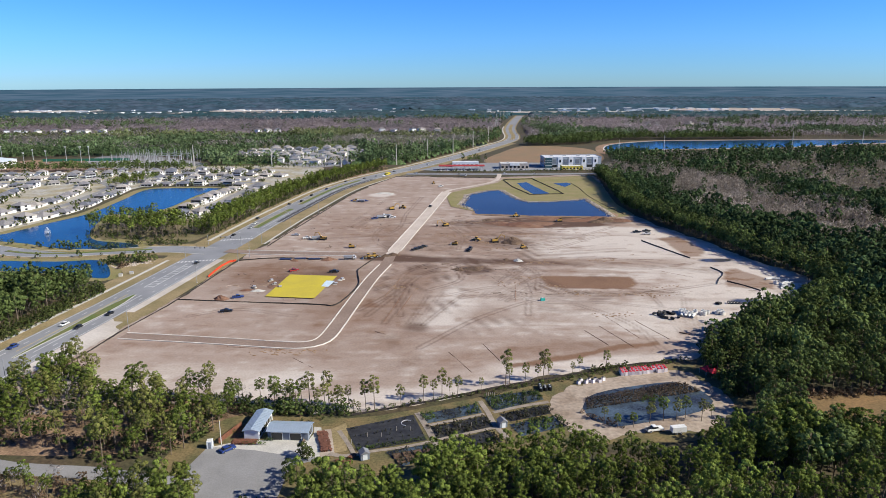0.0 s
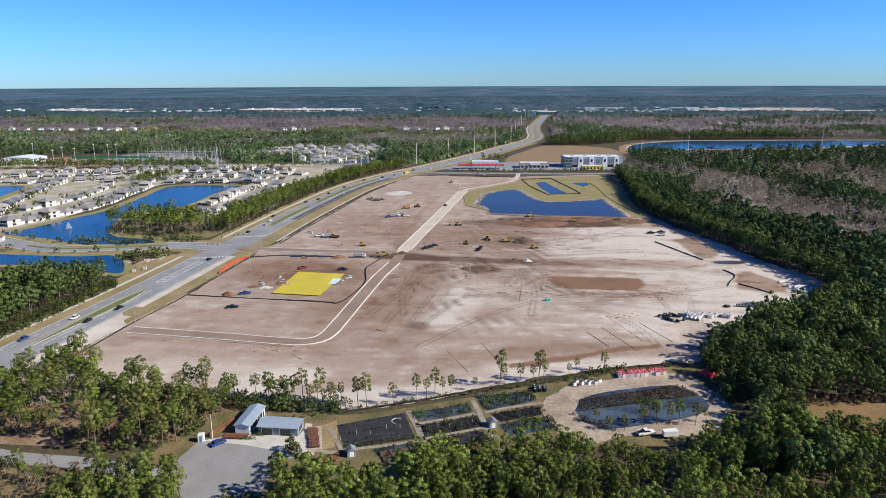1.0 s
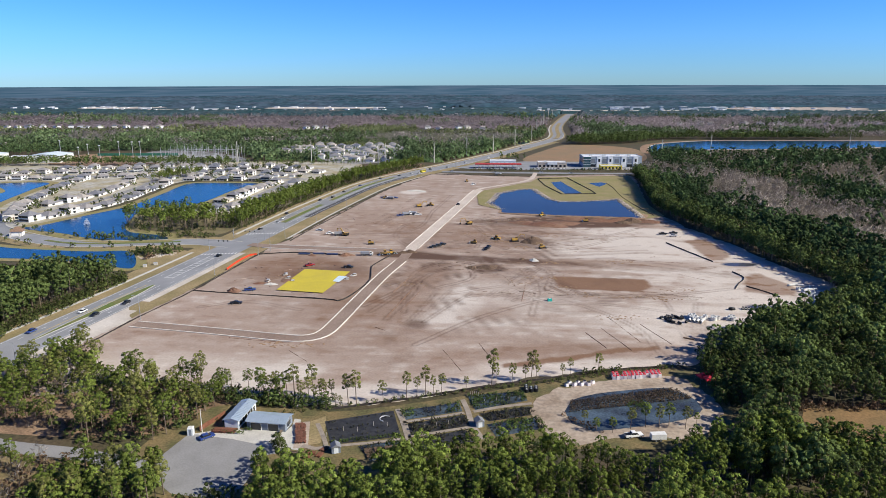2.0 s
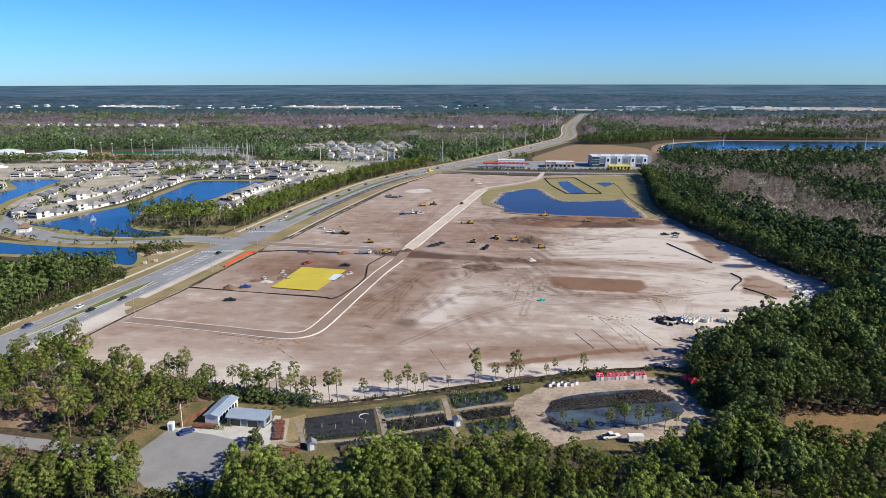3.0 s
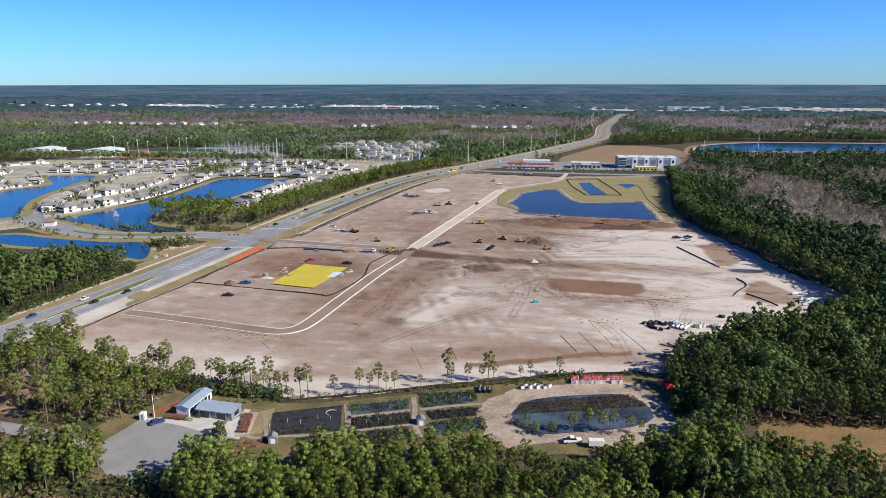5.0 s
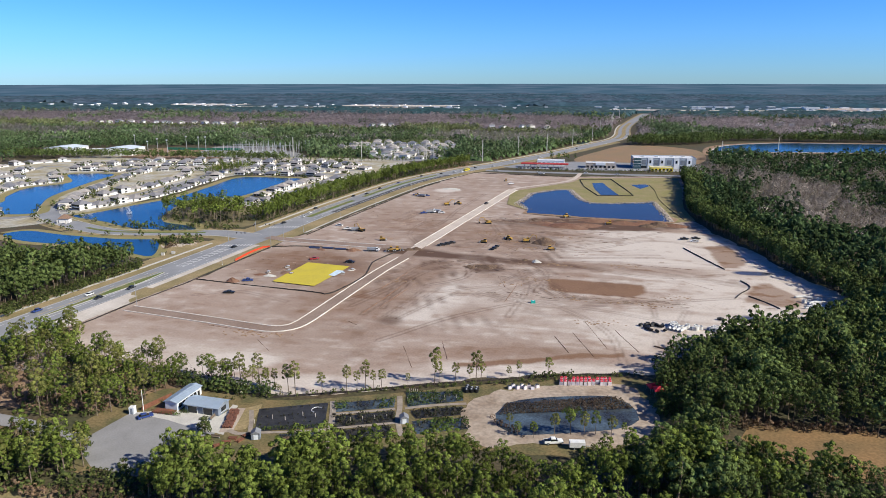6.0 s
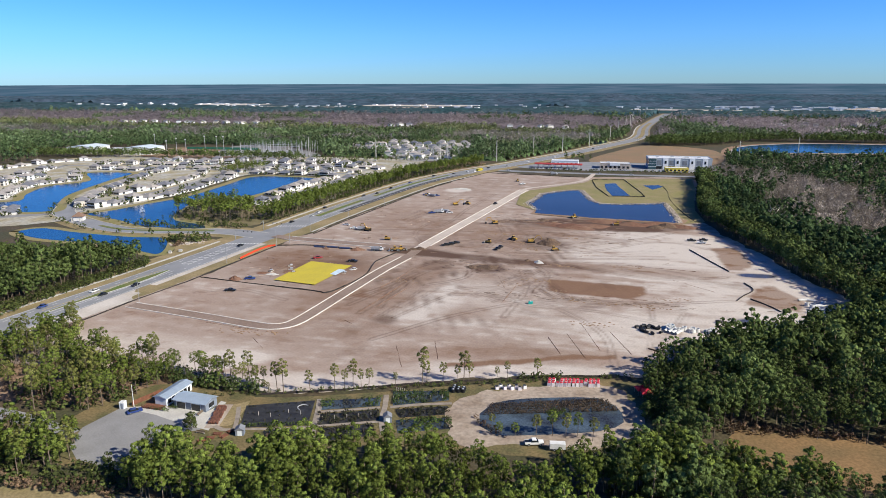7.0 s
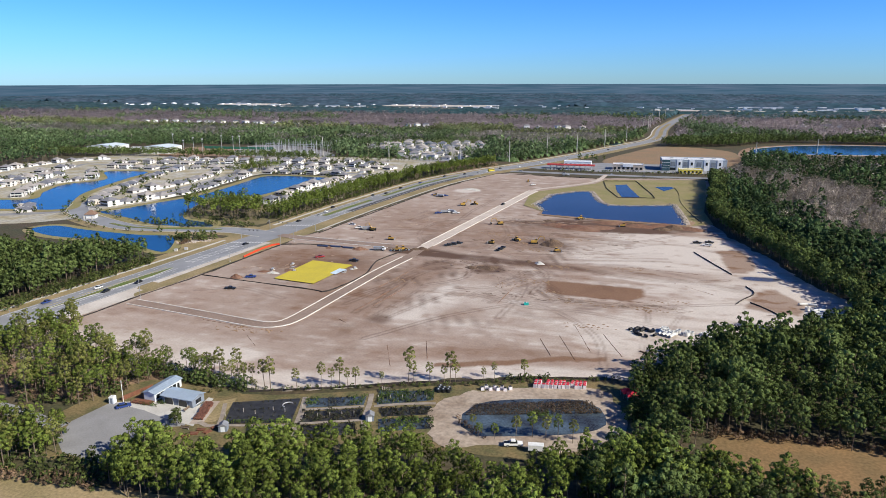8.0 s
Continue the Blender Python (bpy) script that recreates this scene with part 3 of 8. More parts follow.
def site_material():
    m = bpy.data.materials.new("graded_sand")
    m.use_nodes = True
    n, l = m.node_tree.nodes, m.node_tree.links
    p = n["Principled BSDF"]
    p.inputs["Specular IOR Level"].default_value = 0.2
    geo = n.new("ShaderNodeNewGeometry")
    tex = []
    for s, d in ((0.012, 5), (0.09, 5), (1.1, 4)):
        t = n.new("ShaderNodeTexNoise")
        t.inputs["Scale"].default_value, t.inputs["Detail"].default_value = s, d
        l.new(geo.outputs["Position"], t.inputs["Vector"])
        tex.append(t)

    def mix(a, b, fac):
        k = n.new("ShaderNodeMix")
        k.data_type = "RGBA"
        for socket, value in (("A", a), ("B", b), ("Factor", fac)):
            if isinstance(value, tuple):
                k.inputs[socket].default_value = (*value, 1)
            else:
                l.new(value, k.inputs[socket])
        return k.outputs["Result"]

    def span(value, lo, hi, a=0.0, b=1.0):
        k = n.new("ShaderNodeMapRange")
        for socket, v in zip(("From Min", "From Max", "To Min", "To Max"), (lo, hi, a, b)):
            k.inputs[socket].default_value = v
        l.new(value, k.inputs["Value"])
        return k.outputs["Result"]

    colour = mix((0.318, 0.241, 0.193), (0.376, 0.293, 0.241), span(tex[0].outputs["Fac"], 0.35, 0.65))
    colour = mix(colour, (0.215, 0.150, 0.112), span(tex[1].outputs["Fac"], 0.52, 0.75, 0, 0.42))
    for name, c in (("pale", (0.54, 0.478, 0.42)), ("brown", (0.205, 0.120, 0.075)), ("dark", (0.105, 0.062, 0.043)), ("wet", (0.07, 0.07, 0.085))):
        at = n.new("ShaderNodeAttribute")
        at.attribute_name = name
        colour = mix(colour, c, at.outputs["Fac"])
    grain = n.new("ShaderNodeVectorMath")
    grain.operation = "SCALE"
    l.new(colour, grain.inputs[0])
    l.new(span(tex[2].outputs["Fac"], 0.3, 0.7, 0.9, 1.1), grain.inputs["Scale"])
    l.new(grain.outputs["Vector"], p.inputs["Base Color"])
    at = n.new("ShaderNodeAttribute")
    at.attribute_name = "wet"
    l.new(span(at.outputs["Fac"], 0.3, 1.0, 0.95, 0.15), p.inputs["Roughness"])
    b = n.new("ShaderNodeBump")
    b.inputs["Strength"].default_value, b.inputs["Distance"].default_value = 0.4, 0.08
    l.new(tex[2].outputs["Fac"], b.inputs["Height"])
    l.new(b.outputs["Normal"], p.inputs["Normal"])
    return m


M_SITE = site_material()
ground_of_site()

# new streets of the site with their kerbs
ra, rb = curve_through(ROAD_A, 4), curve_through(ROAD_B, 3)
M_PALEBASE = material("pale_road_base", (0.54, 0.465, 0.395), (0.47, 0.395, 0.33), scale=0.06, fine=0.9, vary=0.14)
ribbon("site_street", ra, -3.9, 3.9, 0.22, M_PALEBASE, "unpaved pale limerock street of the site", category="road")
ribbon("site_street", curve_through(TRACK, 3), -2.6, 2.6, 0.33, M_PALEBASE, "narrow pale dirt track to the shops", category="road")
ribbon("site_street", rb, -3.3, 3.3, 0.20, M_BASE, "unpaved brown street of the site", category="road")
ribbon("site_street", [p for p in side if p.x < -26], -4.2, 4.2, 0.21, M_BASE, "unpaved brown cross street of the site", category="road")
for line, w in ((ra[2:], 4.2), (rb[8:], 3.5), (side[3:22], 4.6)):
    for d in (-w, w):
        ribbon("kerb", line, d - 0.28, d + 0.28, 0.1, M_NEWKERB, "new pale concrete kerb", height=0.28, category="kerb")

M_GREENISH = material("bank_grass", (0.22, 0.20, 0.075), (0.27, 0.22, 0.11), scale=0.05, fine=1.2, vary=0.2)
# ponds of the site: grassed banks, a pale rim and the water
def pond(outline, water, bank, label, rim=M_WHITESAND, grass=M_GREENISH, berm=10.0, z=0.30):
    line = curve_through(outline, 4, True)
    turn = sum((a.x - b.x) * (a.y + b.y) for a, b in zip(line, line[1:] + line[:1]))
    sgn = 1 if turn > 0 else -1
    if berm:
        ribbon("pond_bank", line, min(0, sgn * berm), max(0, sgn * berm), z - 0.04, grass, "mown grass bank round the pond", category="bank", closed=True)
    if rim:
        ribbon("pond_edge", line, min(-1.0, sgn * 1.6), max(-1.0, sgn * 1.6), z - 0.02, rim, "bare sandy rim of the pond", category="bank", closed=True, height=0.12)
    sheet("water", [(p.x, p.y) for p in line], z + 0.02, water, label, "water", smooth=False)


def close_outline(points, wobble=0.8, seed=1, step=3.0):
    """Straight stretches between corners, slightly uneven."""
    rng = random.Random(seed)
    out = []
    for a, b in zip(points, points[1:] + points[:1]):
        k = max(1, int(math.hypot(b[0] - a[0], b[1] - a[1]) / step))
        out += [(a[0] + (b[0] - a[0]) * j / k + rng.uniform(-wobble, wobble), a[1] + (b[1] - a[1]) * j / k + rng.uniform(-wobble, wobble)) for j in range(k)]
    return out


BASIN = [(16, 596), (26, 569), (28, 552), (51, 548), (72, 543), (102, 541), (138, 537), (138, 556), (136, 590), (133, 626), (126, 619), (98, 609), (80, 608), (72, 618), (66, 645), (59, 679), (50, 678), (37, 666), (24, 650), (21, 623)]
sheet("pond_bank", [(7, 588), (4, 640), (10, 668), (38, 704), (60, 732), (70, 766), (106, 772), (174, 789), (169, 709), (162, 654), (156, 595), (158, 545), (139, 533), (137, 600), (120, 612), (72, 610), (30, 560)], 0.34, M_GREENISH, "mown grass bank round the ponds", "bank", smooth=False)
sheet("pond_shore", [(14, 584), (19, 590), (27, 575), (24, 549), (60, 540), (104, 535), (140, 531), (146, 548), (142, 556), (126, 548), (60, 556), (30, 574), (18, 598)], 0.37, M_BROWN, "trampled brown shore of the pond", "bank", smooth=False)
sheet("water", close_outline(BASIN), 0.41, M_POND, "still dark blue water of the site pond", "water", smooth=False)
sheet("water", close_outline([(81, 728), (92, 735), (98, 696), (105, 657), (89, 652), (84, 682)], 0.5, 2), 0.40, M_POND, "small still pond with grass banks", "water", smooth=False)
sheet("water", close_outline([(120, 725), (135, 731), (139, 721), (128, 699)], 0.6, 3), 0.40, M_POND, "shallow muddy basin of the site", "water", smooth=False)
M_STONE = material("rubble_stone", (0.46, 0.41, 0.35), (0.13, 0.115, 0.10), fine=1.0, vary=0.25, by="island")
rng = random.Random(31)
rubble = Geo()
ribbon("pond_edge", [Vector(p) for p in BASIN[6:] + BASIN[:1]], -0.6, 3.2, 0.385, M_WHITESAND, "pale sandy rim under the riprap", category="bank")
for a, b in zip(BASIN[6:] + BASIN[:1], BASIN[7:] + BASIN[:2]):
    for j in range(int(math.hypot(b[0] - a[0], b[1] - a[1]) * 4.0)):
        t = rng.random()
        s = rng.uniform(0.4, 1.0)
        rubble.box(a[0] + (b[0] - a[0]) * t + rng.gauss(0, 1.5), a[1] + (b[1] - a[1]) * t + rng.gauss(0, 1.5), 0.30, s, s * rng.uniform(0.6, 1.0), s * rng.uniform(0.4, 0.7), rng.uniform(0, 90), 0.6)
tagged(rubble.make("riprap", M_STONE), "rough grey and dark riprap stones lining the pond", "stones", "", "stuff")

# patches of the site
sheet("building_pad", [(-91.3, 329), (-87.6, 369.6), (-60, 366), (-65.5, 325.5)], 0.55, M_YELLOW, "bright yellow sheeted building pad", "building pad", smooth=False)
sheet("tarpaulin", [(-65.6, 346), (-64.6, 357), (-59.6, 356), (-61.6, 345)], 0.62, paint("pale_blue_sheet", (0.62, 0.74, 0.80), 0.5), "pale blue plastic sheet on the pad", "sheet", kind="", smooth=False)

sheet("shore_ground", [(-262, 478), (-240, 468), (-214, 458), (-182, 452), (-172, 470), (-166, 540), (-182, 546), (-215, 524), (-242, 530), (-266, 505)], 0.0, material("shore_litter", (0.20, 0.165, 0.085), (0.12, 0.105, 0.05), scale=0.1, fine=1, vary=0.3), "brown litter and dry grass under the shore pines", "ground", rough_edge=0.8)

# ---- estate lakes ----
pond([(-330, 466), (-322, 482), (-312, 520), (-300, 562), (-303, 625), (-308, 690), (-290, 703), (-236, 702), (-234, 690), (-242, 655), (-243, 590), (-254, 553), (-280, 556), (-266, 500), (-246, 462), (-214, 450), (-208, 438), (-252, 436), (-290, 452)],
     M_WATER, 8, "deep blue water of the estate lake", rim=None, berm=9, z=0.12)
pond([(-330, 398), (-322, 412), (-288, 406), (-240, 402), (-212, 403), (-190, 366), (-215, 372), (-250, 380), (-300, 384)], M_WATER, 8, "deep blue roadside lake", rim=None, berm=6, z=0.15)
pond([(-520, 476), (-440, 500), (-461, 538), (-480, 584), (-466, 626), (-512, 676), (-500, 690), (-462, 690), (-448, 638), (-420, 548), (-391, 500), (-372, 468), (-420, 456), (-520, 440)], M_WATER, 8, "deep blue water of the second estate lake", rim=None, berm=9, z=0.18)
pond([(258, 1050), (300, 1090), (400, 1110), (560, 1130), (720, 1190), (860, 1230), (800, 1275), (690, 1284), (520, 1275), (398, 1266), (291, 1186)], M_WATER, 20, "wide blue lake with bare sandy shore", rim=M_LIME, grass=M_BROWN, berm=14, z=0.12)
pond([(60, 1180), (80, 1240), (30, 1260), (20, 1200)], M_WATER, 8, "small roadside pond behind trees", rim=None, berm=6, z=0.1)
sheet("field", [(58, 945), (92, 1065), (147, 1180), (235, 1130), (240, 1010), (210, 920), (150, 905), (90, 900)], 0.02, material("dry_field", (0.27, 0.17, 0.095), (0.22, 0.16, 0.09), scale=0.03, fine=0.5, vary=0.2), "open field of brown dry grass", "field")
sheet("commercial_lot", [(-30, 850), (-5, 838), (60, 834), (130, 845), (220, 850), (222, 905), (150, 925), (60, 925), (0, 900)], 0.03, M_ASPHALT, "grey asphalt car park of the shops", "car park", smooth=False)
ribbon("site_street", curve_through([(-44, 812), (20, 808), (80, 806), (150, 806), (230, 812)], 8), -6, 6, 0.05, M_ASPHALT, "grey asphalt street along the site edge", category="road")
sheet("estate_ground", [(-225, 545), (-165, 560), (-170, 700), (-150, 830), (-190, 900), (-420, 890), (-640, 840), (-640, 520), (-520, 420), (-400, 400), (-330, 440), (-320, 560), (-318, 720), (-226, 715)], -0.01, material("lawn_and_yards", (0.32, 0.275, 0.165), (0.41, 0.39, 0.34), scale=0.05, fine=0.3, vary=0.25), "pale yards and dry lawns between houses", "ground")

# ---- trees ----


def tufts(centres, radii, outward, count, size, rng, flat=0.72, blade=0.42, tone=0.22):
    """Small needle faces over the outer sides of clumps, with one tone for each clump."""
    c = np.repeat(np.array(centres, float), count, 0)
    r = np.repeat(np.array(radii, float), count)
    d = rng.normal(size=(len(c), 3))
    d /= np.linalg.norm(d, axis=1)[:, None]
    d += np.repeat(np.array(outward, float), count, 0) * 0.75
    d /= np.linalg.norm(d, axis=1)[:, None]
    p = c + d * (r * rng.uniform(0.45, 1.0, len(c)) ** 0.5)[:, None] * np.array([1, 1, flat])
    face = d + rng.normal(0, 0.28, size=(len(c), 3))
    face /= np.linalg.norm(face, axis=1)[:, None]
    a = np.cross(face, rng.normal(size=(len(c), 3)))
    a /= np.linalg.norm(a, axis=1)[:, None]
    b = np.cross(face, a)
    s = size * rng.uniform(0.6, 1.3, len(c))[:, None]
    v = np.stack([p - a * s * 0.8, p - b * s * blade, p + a * s * 0.8, p + b * s * blade], 1).reshape(-1, 3)
    f = np.arange(len(v)).reshape(-1, 4)
    shade = np.repeat(np.repeat(rng.uniform(-tone, tone, len(centres)), count), 4)
    soft = d * 0.8 + face * 0.35
    soft /= np.linalg.norm(soft, axis=1)[:, None]
    return v, f, shade, np.repeat(soft, 4, 0)


def tree_shape(seed, height, crown, reach, clumps, per, size, sides=5, limbs=True, blade=0.42, lump=0.42, tone=0.22):
    """Arrays of trunk and foliage of one tree: a rounded, lumpy crown on a bare trunk. crown: the share of the height that it takes."""
    rng = np.random.default_rng(seed)
    g = Geo()
    lean = rng.normal(0, 0.025, 2)
    top = (lean[0] * height, lean[1] * height, height * 0.93)
    g.rod((0, 0, -0.2), (top[0] * 0.55, top[1] * 0.55, height * 0.55), 0.010 * height + 0.05, 0.008 * height + 0.03, sides)
    g.rod((top[0] * 0.55, top[1] * 0.55, height * 0.55), top, 0.008 * height + 0.03, 0.03, sides)
    centres, radii, outward = [], [], []
    mid, half = height * (1 - crown * 0.54), height * crown * 0.5
    squash = rng.uniform(0.82, 1.18)
    for k in range(clumps):
        t = (k + rng.uniform(0.2, 0.8)) / clumps
        up = -0.72 + 1.66 * t
        ring = math.sqrt(max(0.0, 1 - up * up)) * (1.0 if up > 0 else 0.92)
        a = k * 2.4 + rng.uniform(-0.45, 0.45)
        far = rng.uniform(0.62, 1.02)
        axis = np.array([lean[0] * mid, lean[1] * mid, mid + up * half])
        out = np.array([math.cos(a) * squash, math.sin(a) / squash, 0.0]) * ring * reach * far
        r = reach * lump * rng.uniform(0.75, 1.2) * (1.0 if up < 0.6 else 0.8)
        c = axis + out * (1 - lump * 0.55)
        if limbs and k % 2 == 0:
            g.rod((axis[0], axis[1], max(0.3, c[2] - 0.35 * reach)), c, 0.04 + 0.002 * height, 0.02, 3)
        d = np.array([math.cos(a) * ring, math.sin(a) * ring, up * 0.8 + 0.35])
        centres.append(c)
        radii.append(r)
        outward.append(d / np.linalg.norm(d))
    return (g, *tufts(centres, radii, outward, per, size, rng, 0.78, blade, tone))


def twig_tree(seed, height, reach, twigs, width, sides=3):
    """A leafless tree: a trunk and a fan of thin pale branches."""
    rng = np.random.default_rng(seed)
    g = Geo()
    g.rod((0, 0, -0.2), (0, 0, height * 0.8), 0.012 * height + 0.04, 0.04, sides)
    a, w = rng.uniform(0, 6.283, twigs), np.sqrt(rng.uniform(0.02, 1.0, twigs))
    t = rng.uniform(0, 1, twigs)
    wide = reach * w * np.sin(math.pi * (0.25 + 0.68 * t)) 
    p = np.stack([np.cos(a) * wide, np.sin(a) * wide, height * (0.34 + 0.56 * t)], 1)
    way = np.stack([np.cos(a) * w, np.sin(a) * w, np.full(twigs, 0.75)], 1) + rng.normal(0, 0.45, (twigs, 3))
    q = p + way * (height * rng.uniform(0.07, 0.15, twigs))[:, None]
    across = np.cross(q - p, rng.normal(size=(twigs, 3)))
    across *= width / np.linalg.norm(across, axis=1)[:, None]
    m = p * 0.45 + q * 0.55
    v = np.stack([p, m - across, q, m + across], 1).reshape(-1, 3)
    up = np.repeat(np.stack([np.cos(a), np.sin(a), np.full(twigs, 0.8)], 1) / 1.28, 4, 0)
    return g, v, np.arange(len(v)).reshape(-1, 4), np.repeat(rng.uniform(-0.3, 0.3, twigs), 4), up


def soften(me, normals):
    """Rounded shading normals, one for each vertex."""
    me.attributes.new("custom_normal", "FLOAT_VECTOR", "POINT").data.foreach_set("vector", np.ascontiguousarray(normals, np.float32).ravel())


def tree_thing(name, seed, label, category, foliage, group, **shape):
    g, v, f, shade, soft = tree_shape(seed, **shape)
    ob = thing(name, label, category, group)
    g.make("trunk", M_BARK, ob)
    crown = new("crown", mesh_from("crown", v, f, [foliage]))
    crown.data.attributes.new("tree_tone", "FLOAT", "POINT").data.foreach_set("value", shade.astype(np.float32))
    soften(crown.data, soft)
    crown.parent = ob
    return ob


def round_of(tv):
    """Normals of upright rods, pointing away from the trunk."""
    out = tv * np.array([1, 1, 0]) + np.array([0.001, 0, 0])
    return out / np.linalg.norm(out, axis=1)[:, None]


def woods(name, places, shapes, foliage, label, category, seed=1, low=0.8, high=1.2, sunk=0.0):
    """Many trees in one mesh."""
    rng = np.random.default_rng(seed)
    vs, fs, idx, tones, normals, base = [], [], [], [], [], 0
    protos = []
    for g, v, f, shade, soft in shapes:
        tv = np.array(g.v)
        tf = np.array([q if len(q) == 4 else (q[0], q[1], q[2], q[2]) for q in g.f if len(q) in (3, 4)])
        tf = tf[tf[:, 2] != tf[:, 3]]
        protos.append((np.concatenate([tv, v]), np.concatenate([tf, f + len(tv)]), np.concatenate([np.ones(len(tf), int), np.zeros(len(f), int)]), np.concatenate([np.zeros(len(tv)), shade]), np.concatenate([round_of(tv), soft])))
    pick = rng.integers(0, len(protos), len(places))
    for k, (pv, pf, pi, pt, pn) in enumerate(protos):
        at = places[pick == k]
        if not len(at):
            continue
        lump = cloud(at[:, 0], at[:, 1], 26, 2, seed) - 0.5
        s, a = rng.uniform(low, high, len(at)) * (1 + 0.5 * lump), rng.uniform(0, 6.28, len(at))
        c, sn = np.cos(a) * s, np.sin(a) * s
        x = pv[None, :, 0] * c[:, None] - pv[None, :, 1] * sn[:, None] + at[:, 0][:, None]
        y = pv[None, :, 0] * sn[:, None] + pv[None, :, 1] * c[:, None] + at[:, 1][:, None]
        z = pv[None, :, 2] * (s * rng.uniform(0.85, 1.15, len(at)))[:, None] - sunk
        vs.append(np.stack([x, y, z], 2).reshape(-1, 3))
        fs.append((pf[None] + (np.arange(len(at)) * len(pv))[:, None, None]).reshape(-1, 4) + base)
        idx.append(np.tile(pi, len(at)))
        tones.append((np.clip(rng.uniform(-0.3, 0.3, len(at)) + 0.6 * lump, -0.5, 0.55)[:, None] + pt[None]).ravel())
        c, sn = np.cos(a)[:, None], np.sin(a)[:, None]
        normals.append(np.stack([pn[None, :, 0] * c - pn[None, :, 1] * sn, pn[None, :, 0] * sn + pn[None, :, 1] * c, np.repeat(pn[None, :, 2], len(at), 0)], 2).reshape(-1, 3))
        base += len(at) * len(pv)
    me = mesh_from(name, np.concatenate(vs), np.concatenate(fs), [foliage, M_BARK], np.concatenate(idx))
    me.attributes.new("tree_tone", "FLOAT", "POINT").data.foreach_set("value", np.concatenate(tones).astype(np.float32))
    soften(me, np.concatenate(normals))
    return tagged(new(name, me), label, category, "", "stuff")


def scatter(outline, spacing, seed, clear=(), thin=None):
    """Uneven places within an outline, clear of some lines (line, metres)."""
    rng = np.random.default_rng(seed)
    xs0, ys0 = [p[0] for p in outline], [p[1] for p in outline]
    gx, gy = np.meshgrid(np.arange(min(xs0), max(xs0), spacing), np.arange(min(ys0), max(ys0), spacing * 0.9))
    xs = gx.ravel() + rng.uniform(-0.5, 0.5, gx.size) * spacing
    ys = gy.ravel() + rng.uniform(-0.5, 0.5, gx.size) * spacing
    ok = inside(outline, xs, ys)
    for line, d in clear:
        ok &= away(line, xs, ys) > d
    if thin is not None:
        ok &= rng.uniform(size=len(xs)) < thin(xs, ys)
    return np.stack([xs[ok], ys[ok]], 1)


ROADXY = [(p.x, p.y) for p in road]
THICK = [tree_shape(s, height=15, crown=0.66, reach=3.3, clumps=13, per=17, size=0.9, sides=3, limbs=False) for s in range(6)]
FINE = [tree_shape(s + 10, height=14.5, crown=0.62, reach=3.1, clumps=17, per=42, size=0.46, sides=4, blade=0.46) for s in range(7)]
MEDIUM = [tree_shape(s + 200, height=14.5, crown=0.66, reach=3.1, clumps=16, per=25, size=0.6, sides=3, blade=0.46, limbs=False) for s in range(7)]
THIN = [tree_shape(s + 20, height=14, crown=0.5, reach=2.6, clumps=10, per=12, size=0.92, sides=4, limbs=False) for s in range(5)]
COARSE = [tree_shape(s + 30, height=15, crown=0.62, reach=3.6, clumps=10, per=9, size=1.4, sides=3, limbs=False) for s in range(5)]
TWIGGY = [twig_tree(s + 40, 12.5, 3.4, 64, 0.13) for s in range(5)]
FAR = [tree_shape(s + 60, height=14, crown=0.7, reach=3.2, clumps=7, per=6, size=1.7, sides=3, limbs=False) for s in range(5)]
SHRUBBY = [tree_shape(s + 180, height=3.6, crown=0.9, reach=1.6, clumps=9, per=18, size=0.34, sides=3, limbs=False) for s in range(4)]
BUSH = [tree_shape(s + 80, height=2.2, crown=0.85, reach=1.3, clumps=6, per=7, size=0.5, sides=3, limbs=False) for s in range(4)]

# the big wood east of the site
EDGE = [(108, 260), (120, 264), (141, 286), (168, 301), (188, 319), (198, 342), (203, 365), (191, 400), (185, 440), (167, 512), (158, 575), (164, 640), (172, 700), (178, 790)]
near_wood = EDGE + [(215, 840), (250, 800), (330, 700), (400, 560), (420, 400), (330, 280), (240, 206), (170, 213), (140, 214), (126, 216), (112, 206), (97, 222), (99, 240)]
SWAMP = [(236, 870), (254, 780), (262, 690), (262, 610), (268, 530), (300, 460), (370, 410)]
BARESPOT = lambda xs, ys: np.clip(1.7 - away(SWAMP, xs, ys) / 42 + (cloud(xs, ys, 40, 3, 91) - 0.5) * 1.4, 0, 0.97)
all_near = scatter(near_wood, 4.8, 7)
bare = np.random.default_rng(1).uniform(size=len(all_near)) < BARESPOT(all_near[:, 0], all_near[:, 1])
deep_in = (away(EDGE, all_near[:, 0], all_near[:, 1]) > 15) & (all_near[:, 1] > 300)
close = all_near[:, 1] < 262
woods("pine_wood", all_near[~bare & ~deep_in & ~close], THICK, M_DARKPINE, "dense dark green pine wood beside the site", "wood", 2, 0.62, 1.0)
woods("pine_wood", all_near[~bare & close & (all_near[:, 0] < 215)], MEDIUM, M_DARKPINE, "dense dark green pine wood beside the clearing", "wood", 64, 0.62, 1.0)
thinned = np.random.default_rng(6).uniform(size=len(all_near)) < 0.62
woods("pine_wood", all_near[~bare & deep_in & thinned], COARSE, M_DEEP, "dense dark green pine wood away from the site", "wood", 2, 0.8, 1.15)
rim_trees = scatter([(x - 1, y) for x, y in EDGE] + [(x + 9, y - 4) for x, y in EDGE[::-1]], 3.6, 68)
woods("pine_wood", rim_trees, THICK, M_DARKPINE, "close front row of the wood along the sand", "wood", 68, 0.6, 0.85)
